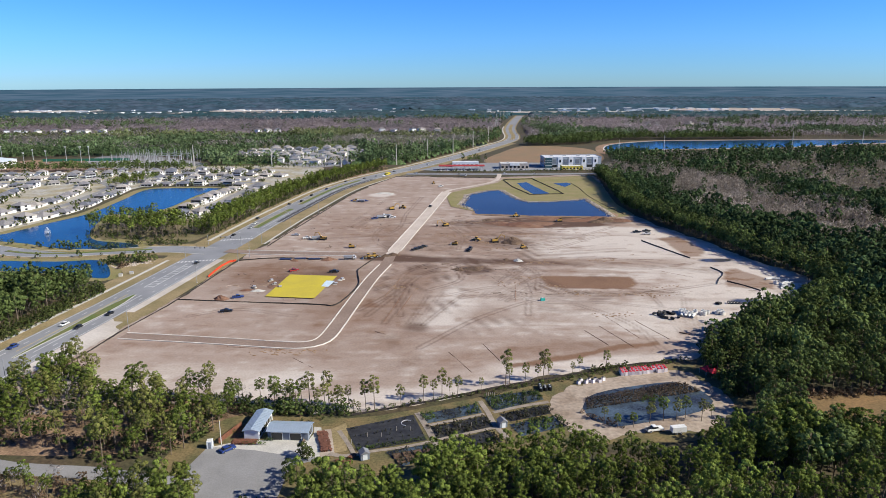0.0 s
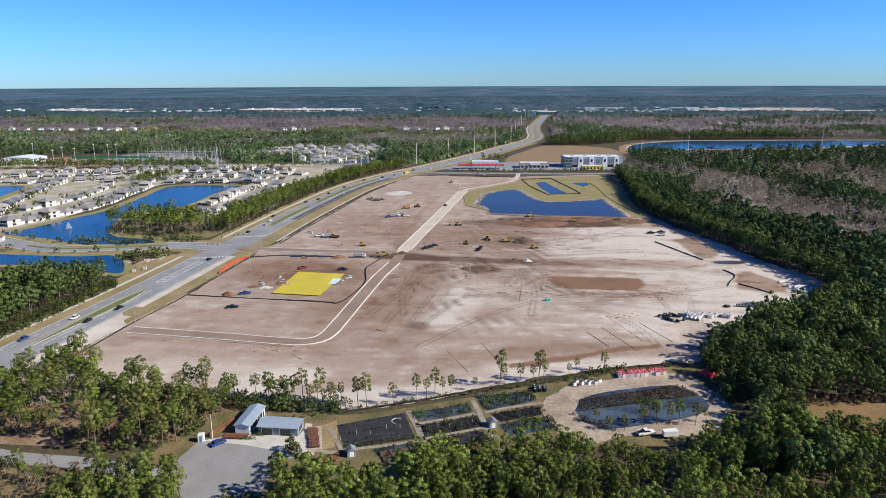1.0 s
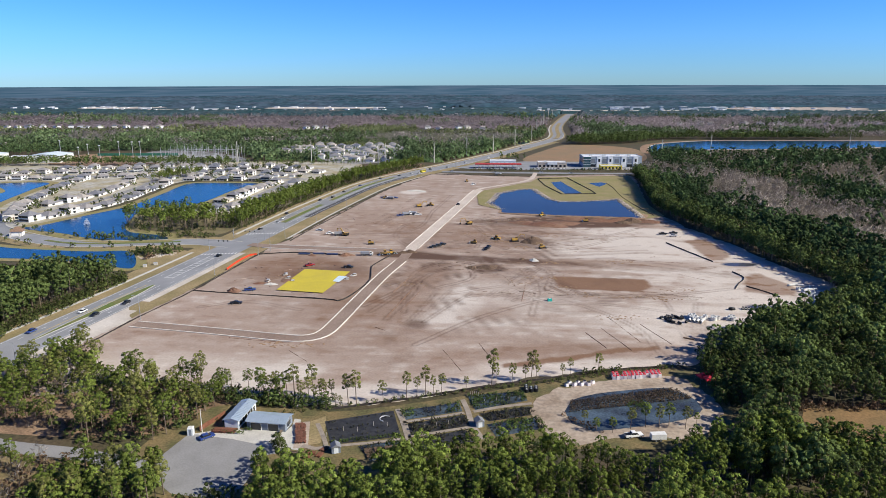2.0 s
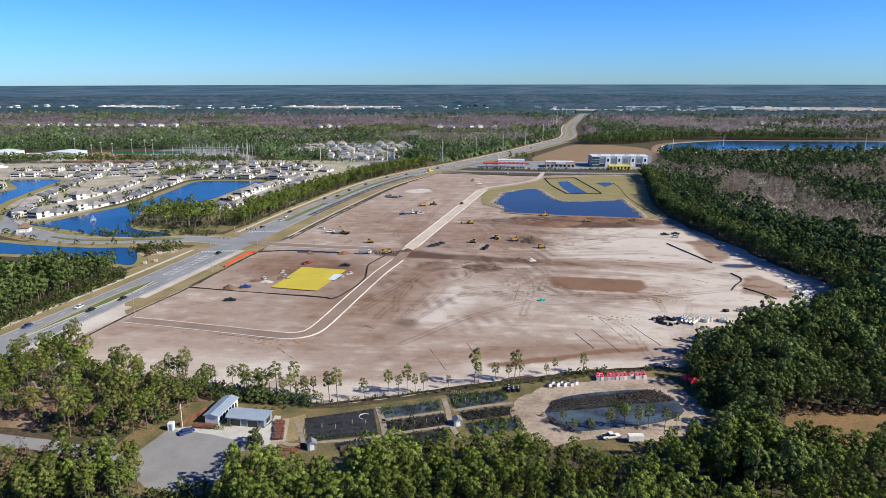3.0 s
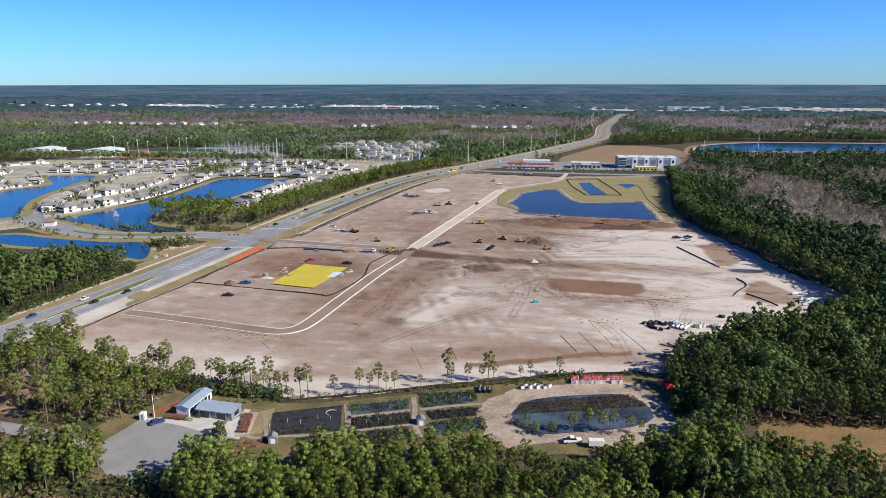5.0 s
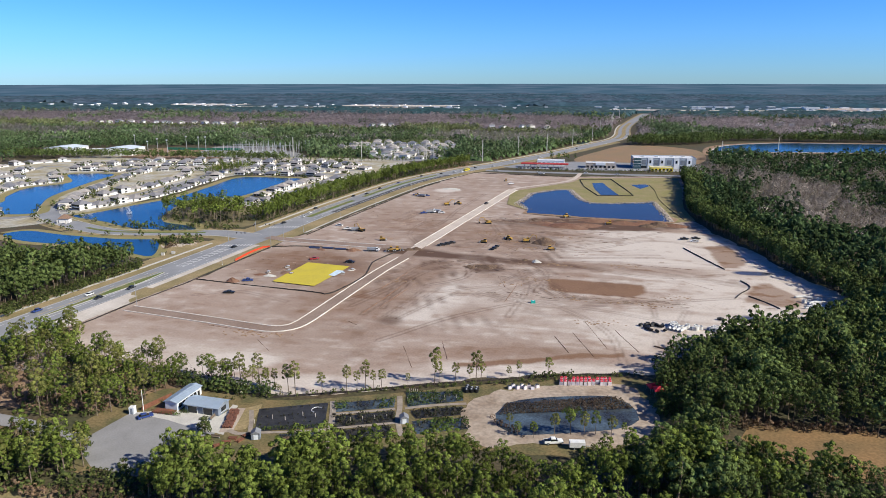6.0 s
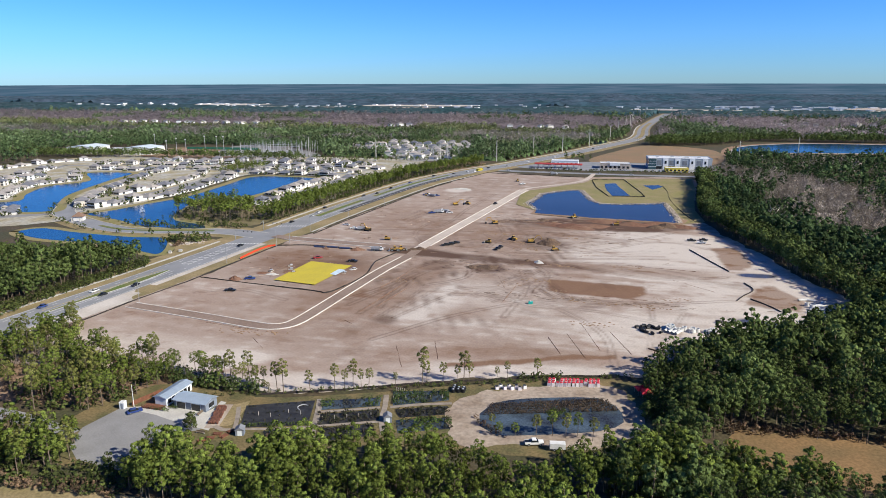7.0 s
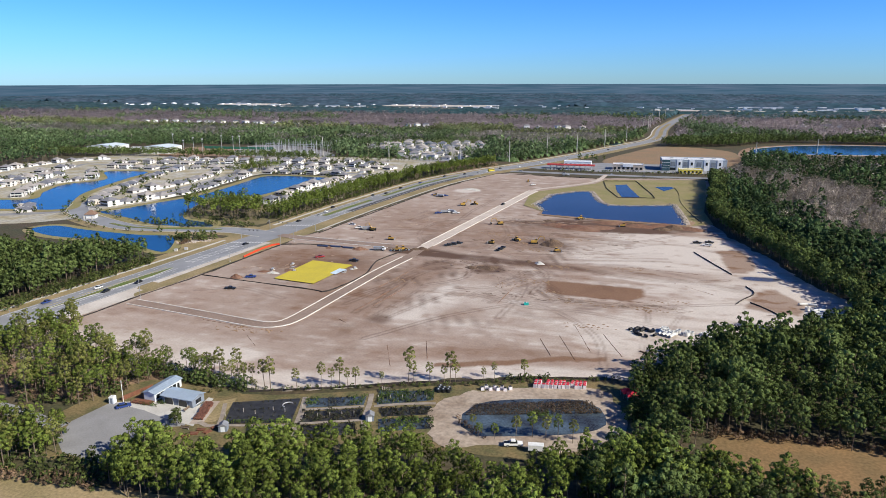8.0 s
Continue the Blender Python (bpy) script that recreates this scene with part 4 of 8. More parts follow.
if bare.any():
    woods("bare_wood", all_near[bare & thinned], TWIGGY, M_BARE, "leafless grey-brown swamp trees in the wood", "wood", 3, 0.85, 1.2)
mid_wood = [(215, 840), (250, 800), (330, 700), (400, 560), (420, 400), (560, 420), (900, 760), (1000, 1085), (800, 1062), (646, 1038), (433, 1002), (300, 958), (258, 930), (225, 890)]
all_mid = scatter(mid_wood, 10.5, 8)
bare = np.random.default_rng(2).uniform(size=len(all_mid)) < np.clip((cloud(all_mid[:, 0], all_mid[:, 1], 150, 3, 92) - 0.5) * 8 + np.exp(-((all_mid[:, 1] - 720) / 40) ** 2) * 0.8, 0, 0.9)
woods("pine_wood", all_mid[~bare], FAR, M_DEEP, "dense dark green pine wood towards the lake", "wood", 4, 0.95, 1.3)
woods("bare_wood", all_mid[bare], [twig_tree(s + 90, 13, 3.6, 34, 0.26) for s in range(4)], M_BARE, "leafless purple-brown trees among pines", "wood", 5)

# wood in front, below the flight
front = [(-46, 140), (-20, 141), (30, 148), (100, 168), (150, 180), (128, 184), (104, 192), (94, 185), (84, 176), (66, 169), (46, 174), (38, 178), (20, 173), (0, 166), (-8, 157), (-22, 154), (-31, 160), (-39, 156), (-38, 146)]
front_places = np.concatenate([scatter(front, 4.3, 9), scatter([(76, 172), (92, 184), (88, 186), (74, 176)], 4.8, 70), scatter([(-12, 155), (-6, 163), (4, 168), (2, 160)], 4.6, 69)])
woods("pine_wood", front_places, FINE, M_PINE, "dense sunlit pine wood in the foreground", "wood", 6, 0.62, 0.9)
below = [(-40, 137), (30, 139), (120, 146), (200, 160), (230, 190), (200, 176), (150, 168), (100, 158), (30, 147), (-20, 142), (-36, 141)]
sheet("grass_strip", [(-140, 100), (-30, 112), (-30, 134), (-44, 138), (-60, 138), (-100, 132), (-140, 130)], 0.0, M_GRASS, "strip of dry grass at the wood edge", "grass", rough_edge=1.0)
woods("pine_wood", scatter(below, 4.7, 10), FINE, M_PINE, "dense pine wood under the flight", "wood", 7, 0.62, 0.9)

front_right = [(84, 170), (96, 184), (104, 206), (110, 224), (127, 227), (123, 206), (128, 194), (150, 190), (200, 196), (225, 200), (215, 176), (150, 168), (100, 158)]
around = scatter(front_right, 4.6, 19)
around = around[(around[:, 0] < 116) | (around[:, 1] < 185) | (around[:, 1] > 207)]
low_side = (around[:, 0] > 116) & (around[:, 1] < 207)
woods("pine_wood", around[~low_side], FINE, M_DARKPINE, "dense pine wood round the grass clearing", "wood", 19, 0.7, 1.0)
woods("pine_wood", around[low_side], FINE, M_DARKPINE, "lower pines in front of the grass clearing", "wood", 72, 0.55, 0.8)

# wood left of the road and along it
left_wood = [(-200, 215), (-195, 279), (-192, 301), (-186, 340), (-188, 352), (-198, 350), (-212, 338), (-240, 334), (-280, 332), (-275, 290), (-235, 205)]
woods("pine_wood", scatter(left_wood, 4.5, 11), THICK, M_DARKPINE, "dense green pine wood beyond the road", "wood", 8, 0.65, 1.12)
strip = [(p.x, p.y) for p in offset(stretch_of(road, 470, 850), -21)] + [(p.x, p.y) for p in offset(stretch_of(road, 470, 850), -43)][::-1]
woods("pine_wood", scatter(strip, 4.3, 12), THIN, M_PINE, "belt of slender pines along the footpath", "wood", 9, 0.65, 0.95)
pen = [(-268, 498), (-258, 475), (-214, 462), (-188, 458), (-180, 480), (-212, 520), (-240, 528)]
woods("pine_wood", scatter(pen, 7.0, 13), [tree_shape(s + 50, height=15, crown=0.42, reach=3.3, clumps=11, per=12, size=0.92, sides=4) for s in range(5)], M_PINE, "stand of tall pines on the lake shore", "wood", 10, 0.8, 1.1)

# front-left wood: loose pines over brown litter
loose = [(-72, 190), (-68, 206), (-46, 206), (-52, 213), (-90, 216), (-118, 220), (-146, 246), (-160, 222), (-172, 190), (-140, 184), (-112, 180), (-100, 174), (-80, 178)]
LANE = [(-180, 186), (-150, 180), (-126, 172), (-100, 169), (-86, 166), (-74, 164)]
lot_wood = [(-94, 138), (-66, 141), (-62, 150), (-66, 160), (-78, 170), (-92, 163)]
scrub = [(-150, 134), (-94, 137), (-91, 163), (-104, 166), (-130, 170), (-150, 176)]
sheet("litter", scrub, 0.0, material("scrub_ground", (0.24, 0.185, 0.095), (0.16, 0.125, 0.06), scale=0.12, fine=1.2, vary=0.3, bump=0.2), "dry grass and litter of the open scrub", "ground", rough_edge=0.6)
sheet("litter", [(-168, 190), (-150, 244), (-100, 214), (-45, 208), (-70, 185), (-120, 178)], 0.0, material("pine_litter", (0.28, 0.185, 0.115), (0.16, 0.105, 0.062), scale=0.12, fine=1.2, vary=0.35, bump=0.2), "brown pine litter under loose trees", "ground")
OPENING = lambda xs, ys: np.clip(np.hypot((xs + 124) / 20, (ys - 193) / 11) - 0.3 + (cloud(xs, ys, 12, 2, 57) - 0.5), 0.15, 1)
proto = [tree_thing("pine_tree", 100 + k, "tall slender pine with bare trunk and tufted green crown", "tree", (M_PINE, M_OLIVE)[k % 2], "pines in front of the site",
                    height=13 + 0.5 * k, crown=0.56 - 0.03 * (k % 3), reach=3.0, clumps=16, per=40, size=0.45, blade=0.44) for k in range(6)]
rng = random.Random(5)
spots = [tuple(p) for p in scatter(loose, 6.0, 14, thin=OPENING)] + [tuple(p) for p in scatter(lot_wood, 5.0, 15, [(LANE, 6.5)])]
row = [(-22.9, 204.6, 1.0), (-14.3, 207.9, 0.65), (-7, 212, 0.75), (-3.5, 213, 0.6), (-0.6, 213.7, 0.85), (2.3, 214.4, 0.85), (4.8, 215.1, 0.9), (13.3, 219.6, 0.7), (22.2, 223.2, 1.05), (23.8, 223.8, 1.0), (29.5, 224.9, 0.85), (34.5, 227.4, 0.95),
       (36.5, 228, 1.0), (38.3, 228.4, 1.0), (48.1, 232.1, 0.6), (51.5, 235.3, 0.85), (62, 238, 0.7), (-30, 204, 0.6), (-34, 206, 0.9), (-32, 208, 0.95), (-26, 206, 0.85), (-36, 209, 1.0), (-48, 209, 1.0), (-52, 210, 1.05), (-39, 210, 0.95), (-37, 206, 0.9), (-40, 207, 1.0), (-42.5, 206, 0.95), (-45, 207.5, 1.05), (-28, 203.5, 0.55)]
edge_proto = [tree_thing("pine_tree", 140 + k, "slender pine with long bare trunk and round crown", "tree", M_OLIVE, "pines along the silt fence",
                         height=12.5, crown=0.5, reach=2.3, clumps=15, per=36, size=0.40, blade=0.42) for k in range(4)]
for k, (x, y, s) in enumerate(row):
    m = pose(x, y, 0, 0, 0, 77 * k) @ Matrix.Diagonal((s, s, s * rng.uniform(0.92, 1.08), 1))
    if k < 4:
        edge_proto[k].matrix_basis = m
    else:
        copy_thing(edge_proto[k % 4], m)
used = set()
for x, y, s in [(x, y, rng.uniform(0.62, 0.98)) for x, y in spots][:276]:
    k = rng.randrange(6)
    m = pose(x, y, 0, 0, 0, rng.uniform(0, 360)) @ Matrix.Diagonal((s, s, s * rng.uniform(0.9, 1.08), 1))
    if k in used:
        copy_thing(proto[k], m)
    else:
        proto[k].matrix_basis = m
        used.add(k)
woods("pine_wood", scatter(loose, 8.6, 53, thin=OPENING), FINE, M_PINE, "younger pines filling the loose wood", "wood", 53, 0.5, 0.8)
woods("pine_wood", scatter(lot_wood, 5.4, 54, [(LANE, 6.5)]), FINE, M_PINE, "dense pines beside the parking lot", "wood", 54, 0.55, 0.85)
woods("pine_wood", scatter(scrub, 11, 55, [(LANE, 6)]), FINE, M_PINE, "scattered young pines in the open scrub", "wood", 55, 0.4, 0.75)
woods("dead_trees", scatter(scrub, 9, 56, [(LANE, 5)]), TWIGGY, M_BARE, "grey leafless saplings in the open scrub", "trees", 56, 0.4, 0.7)
woods("undergrowth", scatter(scrub, 3.4, 57, [(LANE, 4)]), BUSH, M_BRUSH, "brown dry brush of the open scrub", "shrubs", 57, 0.5, 1.3)
woods("dead_trees", np.concatenate([scatter(lot_wood, 13, 58, [(LANE, 5)]), scatter(left_wood, 30, 59), scatter(loose, 22, 60)]), TWIGGY, M_BARE, "grey leafless trees among the pines", "trees", 58, 0.6, 0.9)
woods("undergrowth", scatter([(-190, 215), (-185.5, 279), (-182.5, 301), (-177.5, 340), (-186, 352), (-192, 340), (-196, 301), (-199, 279), (-204, 215)], 2.6, 71), BUSH, M_SHRUB, "green undergrowth at the foot of the roadside wood", "shrubs", 71, 0.7, 1.7)
woods("undergrowth", scatter(pen, 6.0, 55), BUSH, M_SHRUB, "dark shrubs under the shore pines", "shrubs", 55, 0.6, 1.5)
woods("undergrowth", scatter(strip, 4.0, 56), BUSH, M_SHRUB, "shrubs under the belt of pines", "shrubs", 56, 0.6, 1.6)
woods("undergrowth", scatter(loose, 3.8, 16, thin=OPENING), BUSH, M_SHRUB, "green undergrowth below the loose pines", "shrubs", 11, 0.6, 1.5)
woods("undergrowth", scatter(loose, 4.4, 17), BUSH, M_BRUSH, "brown dry brush below the loose pines", "shrubs", 12, 0.5, 1.2)

woods("undergrowth", scatter([(-130, 133), (-66, 137), (-38, 138), (-36, 150), (-50, 156), (-66, 144), (-130, 139)], 2.6, 171), BUSH, M_SHRUB, "green undergrowth between the lot and the grass", "shrubs", 171, 0.6, 1.5)
woods("undergrowth", scatter([(-130, 133), (-66, 136), (-38, 137), (-36, 144), (-66, 141), (-130, 138)], 2.4, 172), BUSH, M_BRUSH, "brown dry brush along the grass strip", "shrubs", 172, 0.5, 1.1)
woods("undergrowth", scatter([(112, 207), (126, 217), (165, 219), (240, 217), (240, 214), (165, 215), (128, 212)], 2.2, 173), BUSH, M_BRUSH, "brown dry brush along the clearing", "shrubs", 173, 0.5, 1.2)
woods("undergrowth", np.concatenate([scatter(lot_wood, 3.4, 174, [(LANE, 5)]), scatter([(-46, 140), (40, 150), (120, 172), (118, 182), (60, 166), (20, 168), (-20, 150)], 3.4, 175)]), BUSH, M_SHRUB, "undergrowth below the foreground pines", "shrubs", 174, 0.7, 1.6)

woods("undergrowth", scatter([(99, 214), (100, 240), (108, 260), (124, 268), (126, 262), (112, 254), (106, 238), (105, 214)], 2.0, 176), SHRUBBY, M_DARKPINE, "dark thicket at the foot of the tall wood", "shrubs", 176, 0.6, 1.3)

# distant woods as rolling canopies
ROADFAR = ROADXY[::4]
LAKE_FAR = [(245, 1030), (300, 1072), (400, 1092), (560, 1112), (720, 1172), (880, 1220), (810, 1295), (690, 1302), (520, 1293), (390, 1286), (270, 1200)]
FIELD = [(40, 900), (92, 1085), (150, 1200), (255, 1140), (262, 1000), (225, 890), (150, 890)]


def canopy(name, low, high, step, height, mat, label, gaps=(), seed=1, west=-1.25, east=0.78, wave=60, part=None):
    """A woodland seen from afar, as one uneven roof of crowns."""
    rng = np.random.default_rng(seed)
    xs1 = np.arange(west * high - 100, east * high + 100, step)
    ys1 = np.arange(low - wave, high + wave, step)
    gx, gy = np.meshgrid(xs1, ys1)
    shape = gx.shape
    xs, ys = gx.ravel() + rng.uniform(-0.35, 0.35, gx.size) * step, gy.ravel() + rng.uniform(-0.35, 0.35, gx.size) * step
    shift = (cloud(xs, ys * 0, 260, 3, seed) - 0.5) * 2 * wave
    ok = (ys + shift > low) & (ys + shift < high) & (away(ROADFAR, xs, ys) > 26)
    if part is not None:
        ok &= part(xs, ys)
    for poly in gaps:
        ok &= ~inside(poly, xs, ys)
    z = height * (0.5 + 0.7 * rng.uniform(size=len(xs)) ** 1.5 + 0.3 * (cloud(xs, ys, 60, 3, seed + 5) - 0.5))
    for poly in LOWZONES:
        x0, x1, y0, y1 = poly
        far_off = np.maximum(np.abs(xs - (x0 + x1) / 2) - (x1 - x0) / 2, np.abs(ys - (y0 + y1) / 2) - (y1 - y0) / 2)
        z = z * np.clip(0.16 + far_off / 90, 0.16, 1)
    okg = ok.reshape(shape)
    inner = okg.copy()
    inner[1:] &= okg[:-1]
    inner[:-1] &= okg[1:]
    inner[:, 1:] &= okg[:, :-1]
    inner[:, :-1] &= okg[:, 1:]
    z = np.where(inner.ravel(), z, 0.0)
    ids = np.arange(len(xs)).reshape(shape)
    a, b, c, d = ids[:-1, :-1].ravel(), ids[:-1, 1:].ravel(), ids[1:, 1:].ravel(), ids[1:, :-1].ravel()
    good = ok[a] & ok[b] & ok[c] & ok[d]
    quads = np.stack([a, b, c, d], 1)[good]
    keep = np.unique(quads)
    number = np.zeros(len(xs), int)
    number[keep] = np.arange(len(keep))
    me = mesh_from(name, np.stack([xs, ys, z], 1)[keep], number[quads], [mat])
    return tagged(new(name, me), label, "wood", "", "stuff")


# Far twigs and far pines are paled in colour to stand for haze.
M_FARTWIG = material("hazed_far_twigs", (0.36, 0.31, 0.315), (0.25, 0.215, 0.222), scale=0.01, fine=0.2, vary=0.2, by="island", leaf=0.3)
M_FARPINE = material("hazed_far_pines", (0.125, 0.185, 0.075), (0.08, 0.125, 0.058), scale=0.012, fine=0.2, vary=0.8, rough=1.0, spec=0.05, leaf=0.3)
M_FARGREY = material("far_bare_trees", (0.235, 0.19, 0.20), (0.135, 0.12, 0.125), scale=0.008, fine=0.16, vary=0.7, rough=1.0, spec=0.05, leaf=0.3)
# The next two carry blue distance haze in their base colours.
M_FARBLUE = material("haze_blue_pines", (0.040, 0.092, 0.105), (0.075, 0.112, 0.130), scale=0.006, fine=0.05, vary=0.4, rough=1.0, spec=0.05, leaf=0.3)
M_REMOTE = material("haze_blue_remotest", (0.044, 0.098, 0.130), (0.095, 0.132, 0.180), scale=0.004, fine=0.03, vary=0.35, rough=1.0, spec=0.05, leaf=0.3)
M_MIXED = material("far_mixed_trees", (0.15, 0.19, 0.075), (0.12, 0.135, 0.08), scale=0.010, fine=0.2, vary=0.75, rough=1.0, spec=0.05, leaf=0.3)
SUBSTATION = [(-560, 850), (-320, 880), (-330, 960), (-440, 1040), (-560, 1040), (-800, 1000), (-780, 840)]
FARHOMES = [(-310, 985), (-295, 1140), (-160, 1170), (-115, 1045), (-130, 900), (-190, 890), (-245, 960)]
LEFT = lambda xs, ys: xs < -45 + (ys - 880) * 0.44
RIGHT = lambda xs, ys: ~LEFT(xs, ys)
LOWZONES = ((-1170, -690, 1480, 1580), (-440, -320, 1480, 1580), (-150, 20, 1480, 1580), (450, 1150, 1680, 1780), (-2300, -200, 2480, 2880), (150, 1600, 2440, 2880), (-320, -90, 1120, 1180))
FARTREE = [tree_shape(s + 150, height=14, crown=0.72, reach=3.6, clumps=5, per=4, size=2.3, sides=3, limbs=False) for s in range(6)]
FARTWIG = [twig_tree(s + 160, 13, 4.0, 16, 0.5) for s in range(5)]


def far_wood(outline, spacing, seed, bare_share, foliage, label, gaps=(), low=0.8, high=1.2):
    """Pines and leafless trees mixed in drifts, over a distant stretch."""
    at = scatter(outline, spacing, seed, [(ROADFAR, 27)])
    for poly in gaps:
        at = at[~inside(poly, at[:, 0], at[:, 1])]
    for x0, x1, y0, y1 in LOWZONES[:3]:
        at = at[~((at[:, 0] > x0) & (at[:, 0] < x1) & (at[:, 1] > y0 - 95) & (at[:, 1] < y1))]
    drift = cloud(at[:, 0], at[:, 1], 120, 4, seed + 3)
    no_leaf = drift < np.quantile(drift, bare_share)
    if (~no_leaf).any():
        woods("pine_wood", at[~no_leaf], FARTREE, foliage, "distant " + label + " pines", "wood", seed, low, high)
    if no_leaf.any():
        woods("bare_wood", at[no_leaf], FARTWIG, M_FARTWIG, "distant leafless trees among " + label + " pines", "wood", seed + 1, low, high)


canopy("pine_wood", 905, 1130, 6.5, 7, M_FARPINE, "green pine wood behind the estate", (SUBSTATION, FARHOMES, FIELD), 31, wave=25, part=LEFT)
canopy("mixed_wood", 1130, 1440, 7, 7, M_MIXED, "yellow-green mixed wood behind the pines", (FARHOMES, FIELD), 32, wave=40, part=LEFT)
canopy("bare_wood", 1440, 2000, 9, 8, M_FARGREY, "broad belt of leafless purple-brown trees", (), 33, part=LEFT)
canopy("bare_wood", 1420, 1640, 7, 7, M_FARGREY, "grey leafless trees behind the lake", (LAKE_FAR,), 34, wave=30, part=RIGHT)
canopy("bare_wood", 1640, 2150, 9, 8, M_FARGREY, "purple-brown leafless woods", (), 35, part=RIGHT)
# From here outward the canopies wear the haze-blue colours.
canopy("pine_wood", 2000, 2330, 9, 13, M_FARBLUE, "far woods with blue haze in their colour", (), 36)
canopy("scrub_wood", 2310, 2950, 12, 6, M_FARBLUE, "low scrub round far buildings, tinted blue for haze", (), 41, wave=20)
canopy("pine_wood", 2790, 4790, 24, 17, M_REMOTE, "woods reaching the horizon, painted blue-green for haze", (), 37, west=-1.2, east=0.75, wave=30)
WESTSIDE = lambda y0, y1: [(-1.15 * y0, y0), (-1.15 * y1, y1), (-75 + (y1 - 880) * 0.42, y1), (-75 + (y0 - 880) * 0.42, y0)]
# Far needles: lightened base colour, with distance haze mixed in.
M_FARLEAF = material("hazed_far_needles", (0.128, 0.176, 0.080), (0.098, 0.138, 0.066), scale=0.012, fine=0.2, vary=0.2, by="island", leaf=0.12, spec=0.05)
M_MIXLEAF = material("far_mixed_leaves", (0.180, 0.200, 0.088), (0.140, 0.160, 0.076), scale=0.012, fine=0.2, vary=0.2, by="island", leaf=0.12, spec=0.05)
far_wood(WESTSIDE(900, 1110), 9.5, 171, 0.12, M_FARLEAF, "green", (SUBSTATION, FARHOMES, FIELD))
far_wood(WESTSIDE(1110, 1330), 10.5, 173, 0.6, M_FARLEAF, "green", (FARHOMES, FIELD))
far_wood(WESTSIDE(1330, 1500), 10.5, 175, 0.15, M_MIXLEAF, "yellow-green", (FARHOMES, FIELD))
far_wood(WESTSIDE(1600, 2050), 16, 177, 0.8, M_FARLEAF, "dark", (), 0.9, 1.3)
far_wood([(150, 1210), (330, 1300), (1150, 1310), (1300, 1640), (185, 1640)], 10, 179, 0.55, M_FARLEAF, "dark green", (LAKE_FAR, FIELD))
far_wood([(205, 1640), (1300, 1640), (1500, 2100), (255, 2100)], 16, 181, 0.7, M_FARLEAF, "dark", (), 0.9, 1.3)
west_wood = [(-1150, 640), (-700, 600), (-672, 700), (-668, 780), (-760, 800), (-800, 860), (-1150, 880)]
woods("pine_wood", scatter(west_wood, 13, 65), FAR, M_FARPINE, "dense pine wood west of the estate", "wood", 65, 1.05, 1.4)
edge_trees = scatter([(-1150, 890), (-800, 870), (-560, 1030), (-330, 950), (-312, 985), (-330, 1000), (-550, 1060), (-800, 1020), (-1150, 930)], 9, 51, [(ROADFAR, 24)])
edge_trees = np.concatenate([edge_trees, scatter([(-112, 915), (-60, 905), (-40, 925), (-95, 1000), (-112, 1040)], 6, 61, [(ROADFAR, 24)]), scatter([(-350, 965), (-312, 985), (-300, 1140), (-150, 1175), (-120, 1050), (-108, 1060), (-140, 1190), (-315, 1160)], 7, 66)])
road_edge = offset(stretch_of(road, 895, 1500), -26), offset(stretch_of(road, 895, 1500), -40)
edge_trees = np.concatenate([edge_trees, scatter([(p.x, p.y) for p in road_edge[0] + road_edge[1][::-1]], 8, 67)])
woods("pine_wood", edge_trees, FAR, M_FARPINE, "front trees of the wood behind the estate", "wood", 51, 0.7, 1.1)
woods("pine_wood", scatter([(228, 900), (262, 935), (300, 965), (325, 1000), (300, 1062), (258, 1038), (240, 1000)], 7.5, 74), FAR, M_DEEP, "pines at the near end of the wide lake", "wood", 74, 0.6, 1.0)
edge_trees = scatter([(140, 1185), (165, 1170), (250, 1200), (340, 1292), (420, 1300), (430, 1285), (520, 1300), (700, 1312), (700, 1330), (300, 1330), (170, 1260)], 5.5, 52, [(ROADFAR, 24)])
woods("pine_wood", edge_trees, FAR, M_DARKPINE, "front trees of the wood by the road bend", "wood", 52, 0.7, 1.1)

# ---- vehicles and machines ----
M_GLASS = material("dark_glass", (0.02, 0.025, 0.03), rough=0.1, vary=0.05, spec=0.6)
M_TYRE = material("tyre_rubber", (0.02, 0.02, 0.02), rough=0.9, vary=0.1)
M_STEEL = paint("grey_steel", (0.36, 0.37, 0.38), 0.55, 0.2)
M_MACHINE = material("machine_yellow", (0.52, 0.31, 0.05), (0.30, 0.18, 0.06), scale=0.8, fine=4, rough=0.5, vary=0.15)
M_BLACK = paint("black_paint", (0.015, 0.016, 0.018), 0.35)
M_WHITE = paint("white_paint", (0.78, 0.78, 0.76), 0.4)
M_BLUE = paint("blue_paint", (0.03, 0.06, 0.22), 0.3)
M_RED = paint("red_paint", (0.35, 0.03, 0.03), 0.35)
M_GREY = paint("silver_paint", (0.52, 0.53, 0.54), 0.4, 0.1)


def put(ob, x, y, turn=0.0, z=0.0):
    ob.matrix_basis = pose(x, y, z, 0, 0, turn)
    return ob


def wheels(ob, xs, half, r, w, rims=False):
    for x in xs:
        for y in (-half, half):
            wh = Geo().wheel(x, y, r, r, w).make("wheel", M_TYRE, ob, "black rubber tyre")
            Geo().wheel(x, y * 1.02, r, r * 0.55, w).make("rim", M_STEEL, wh, "grey rim")


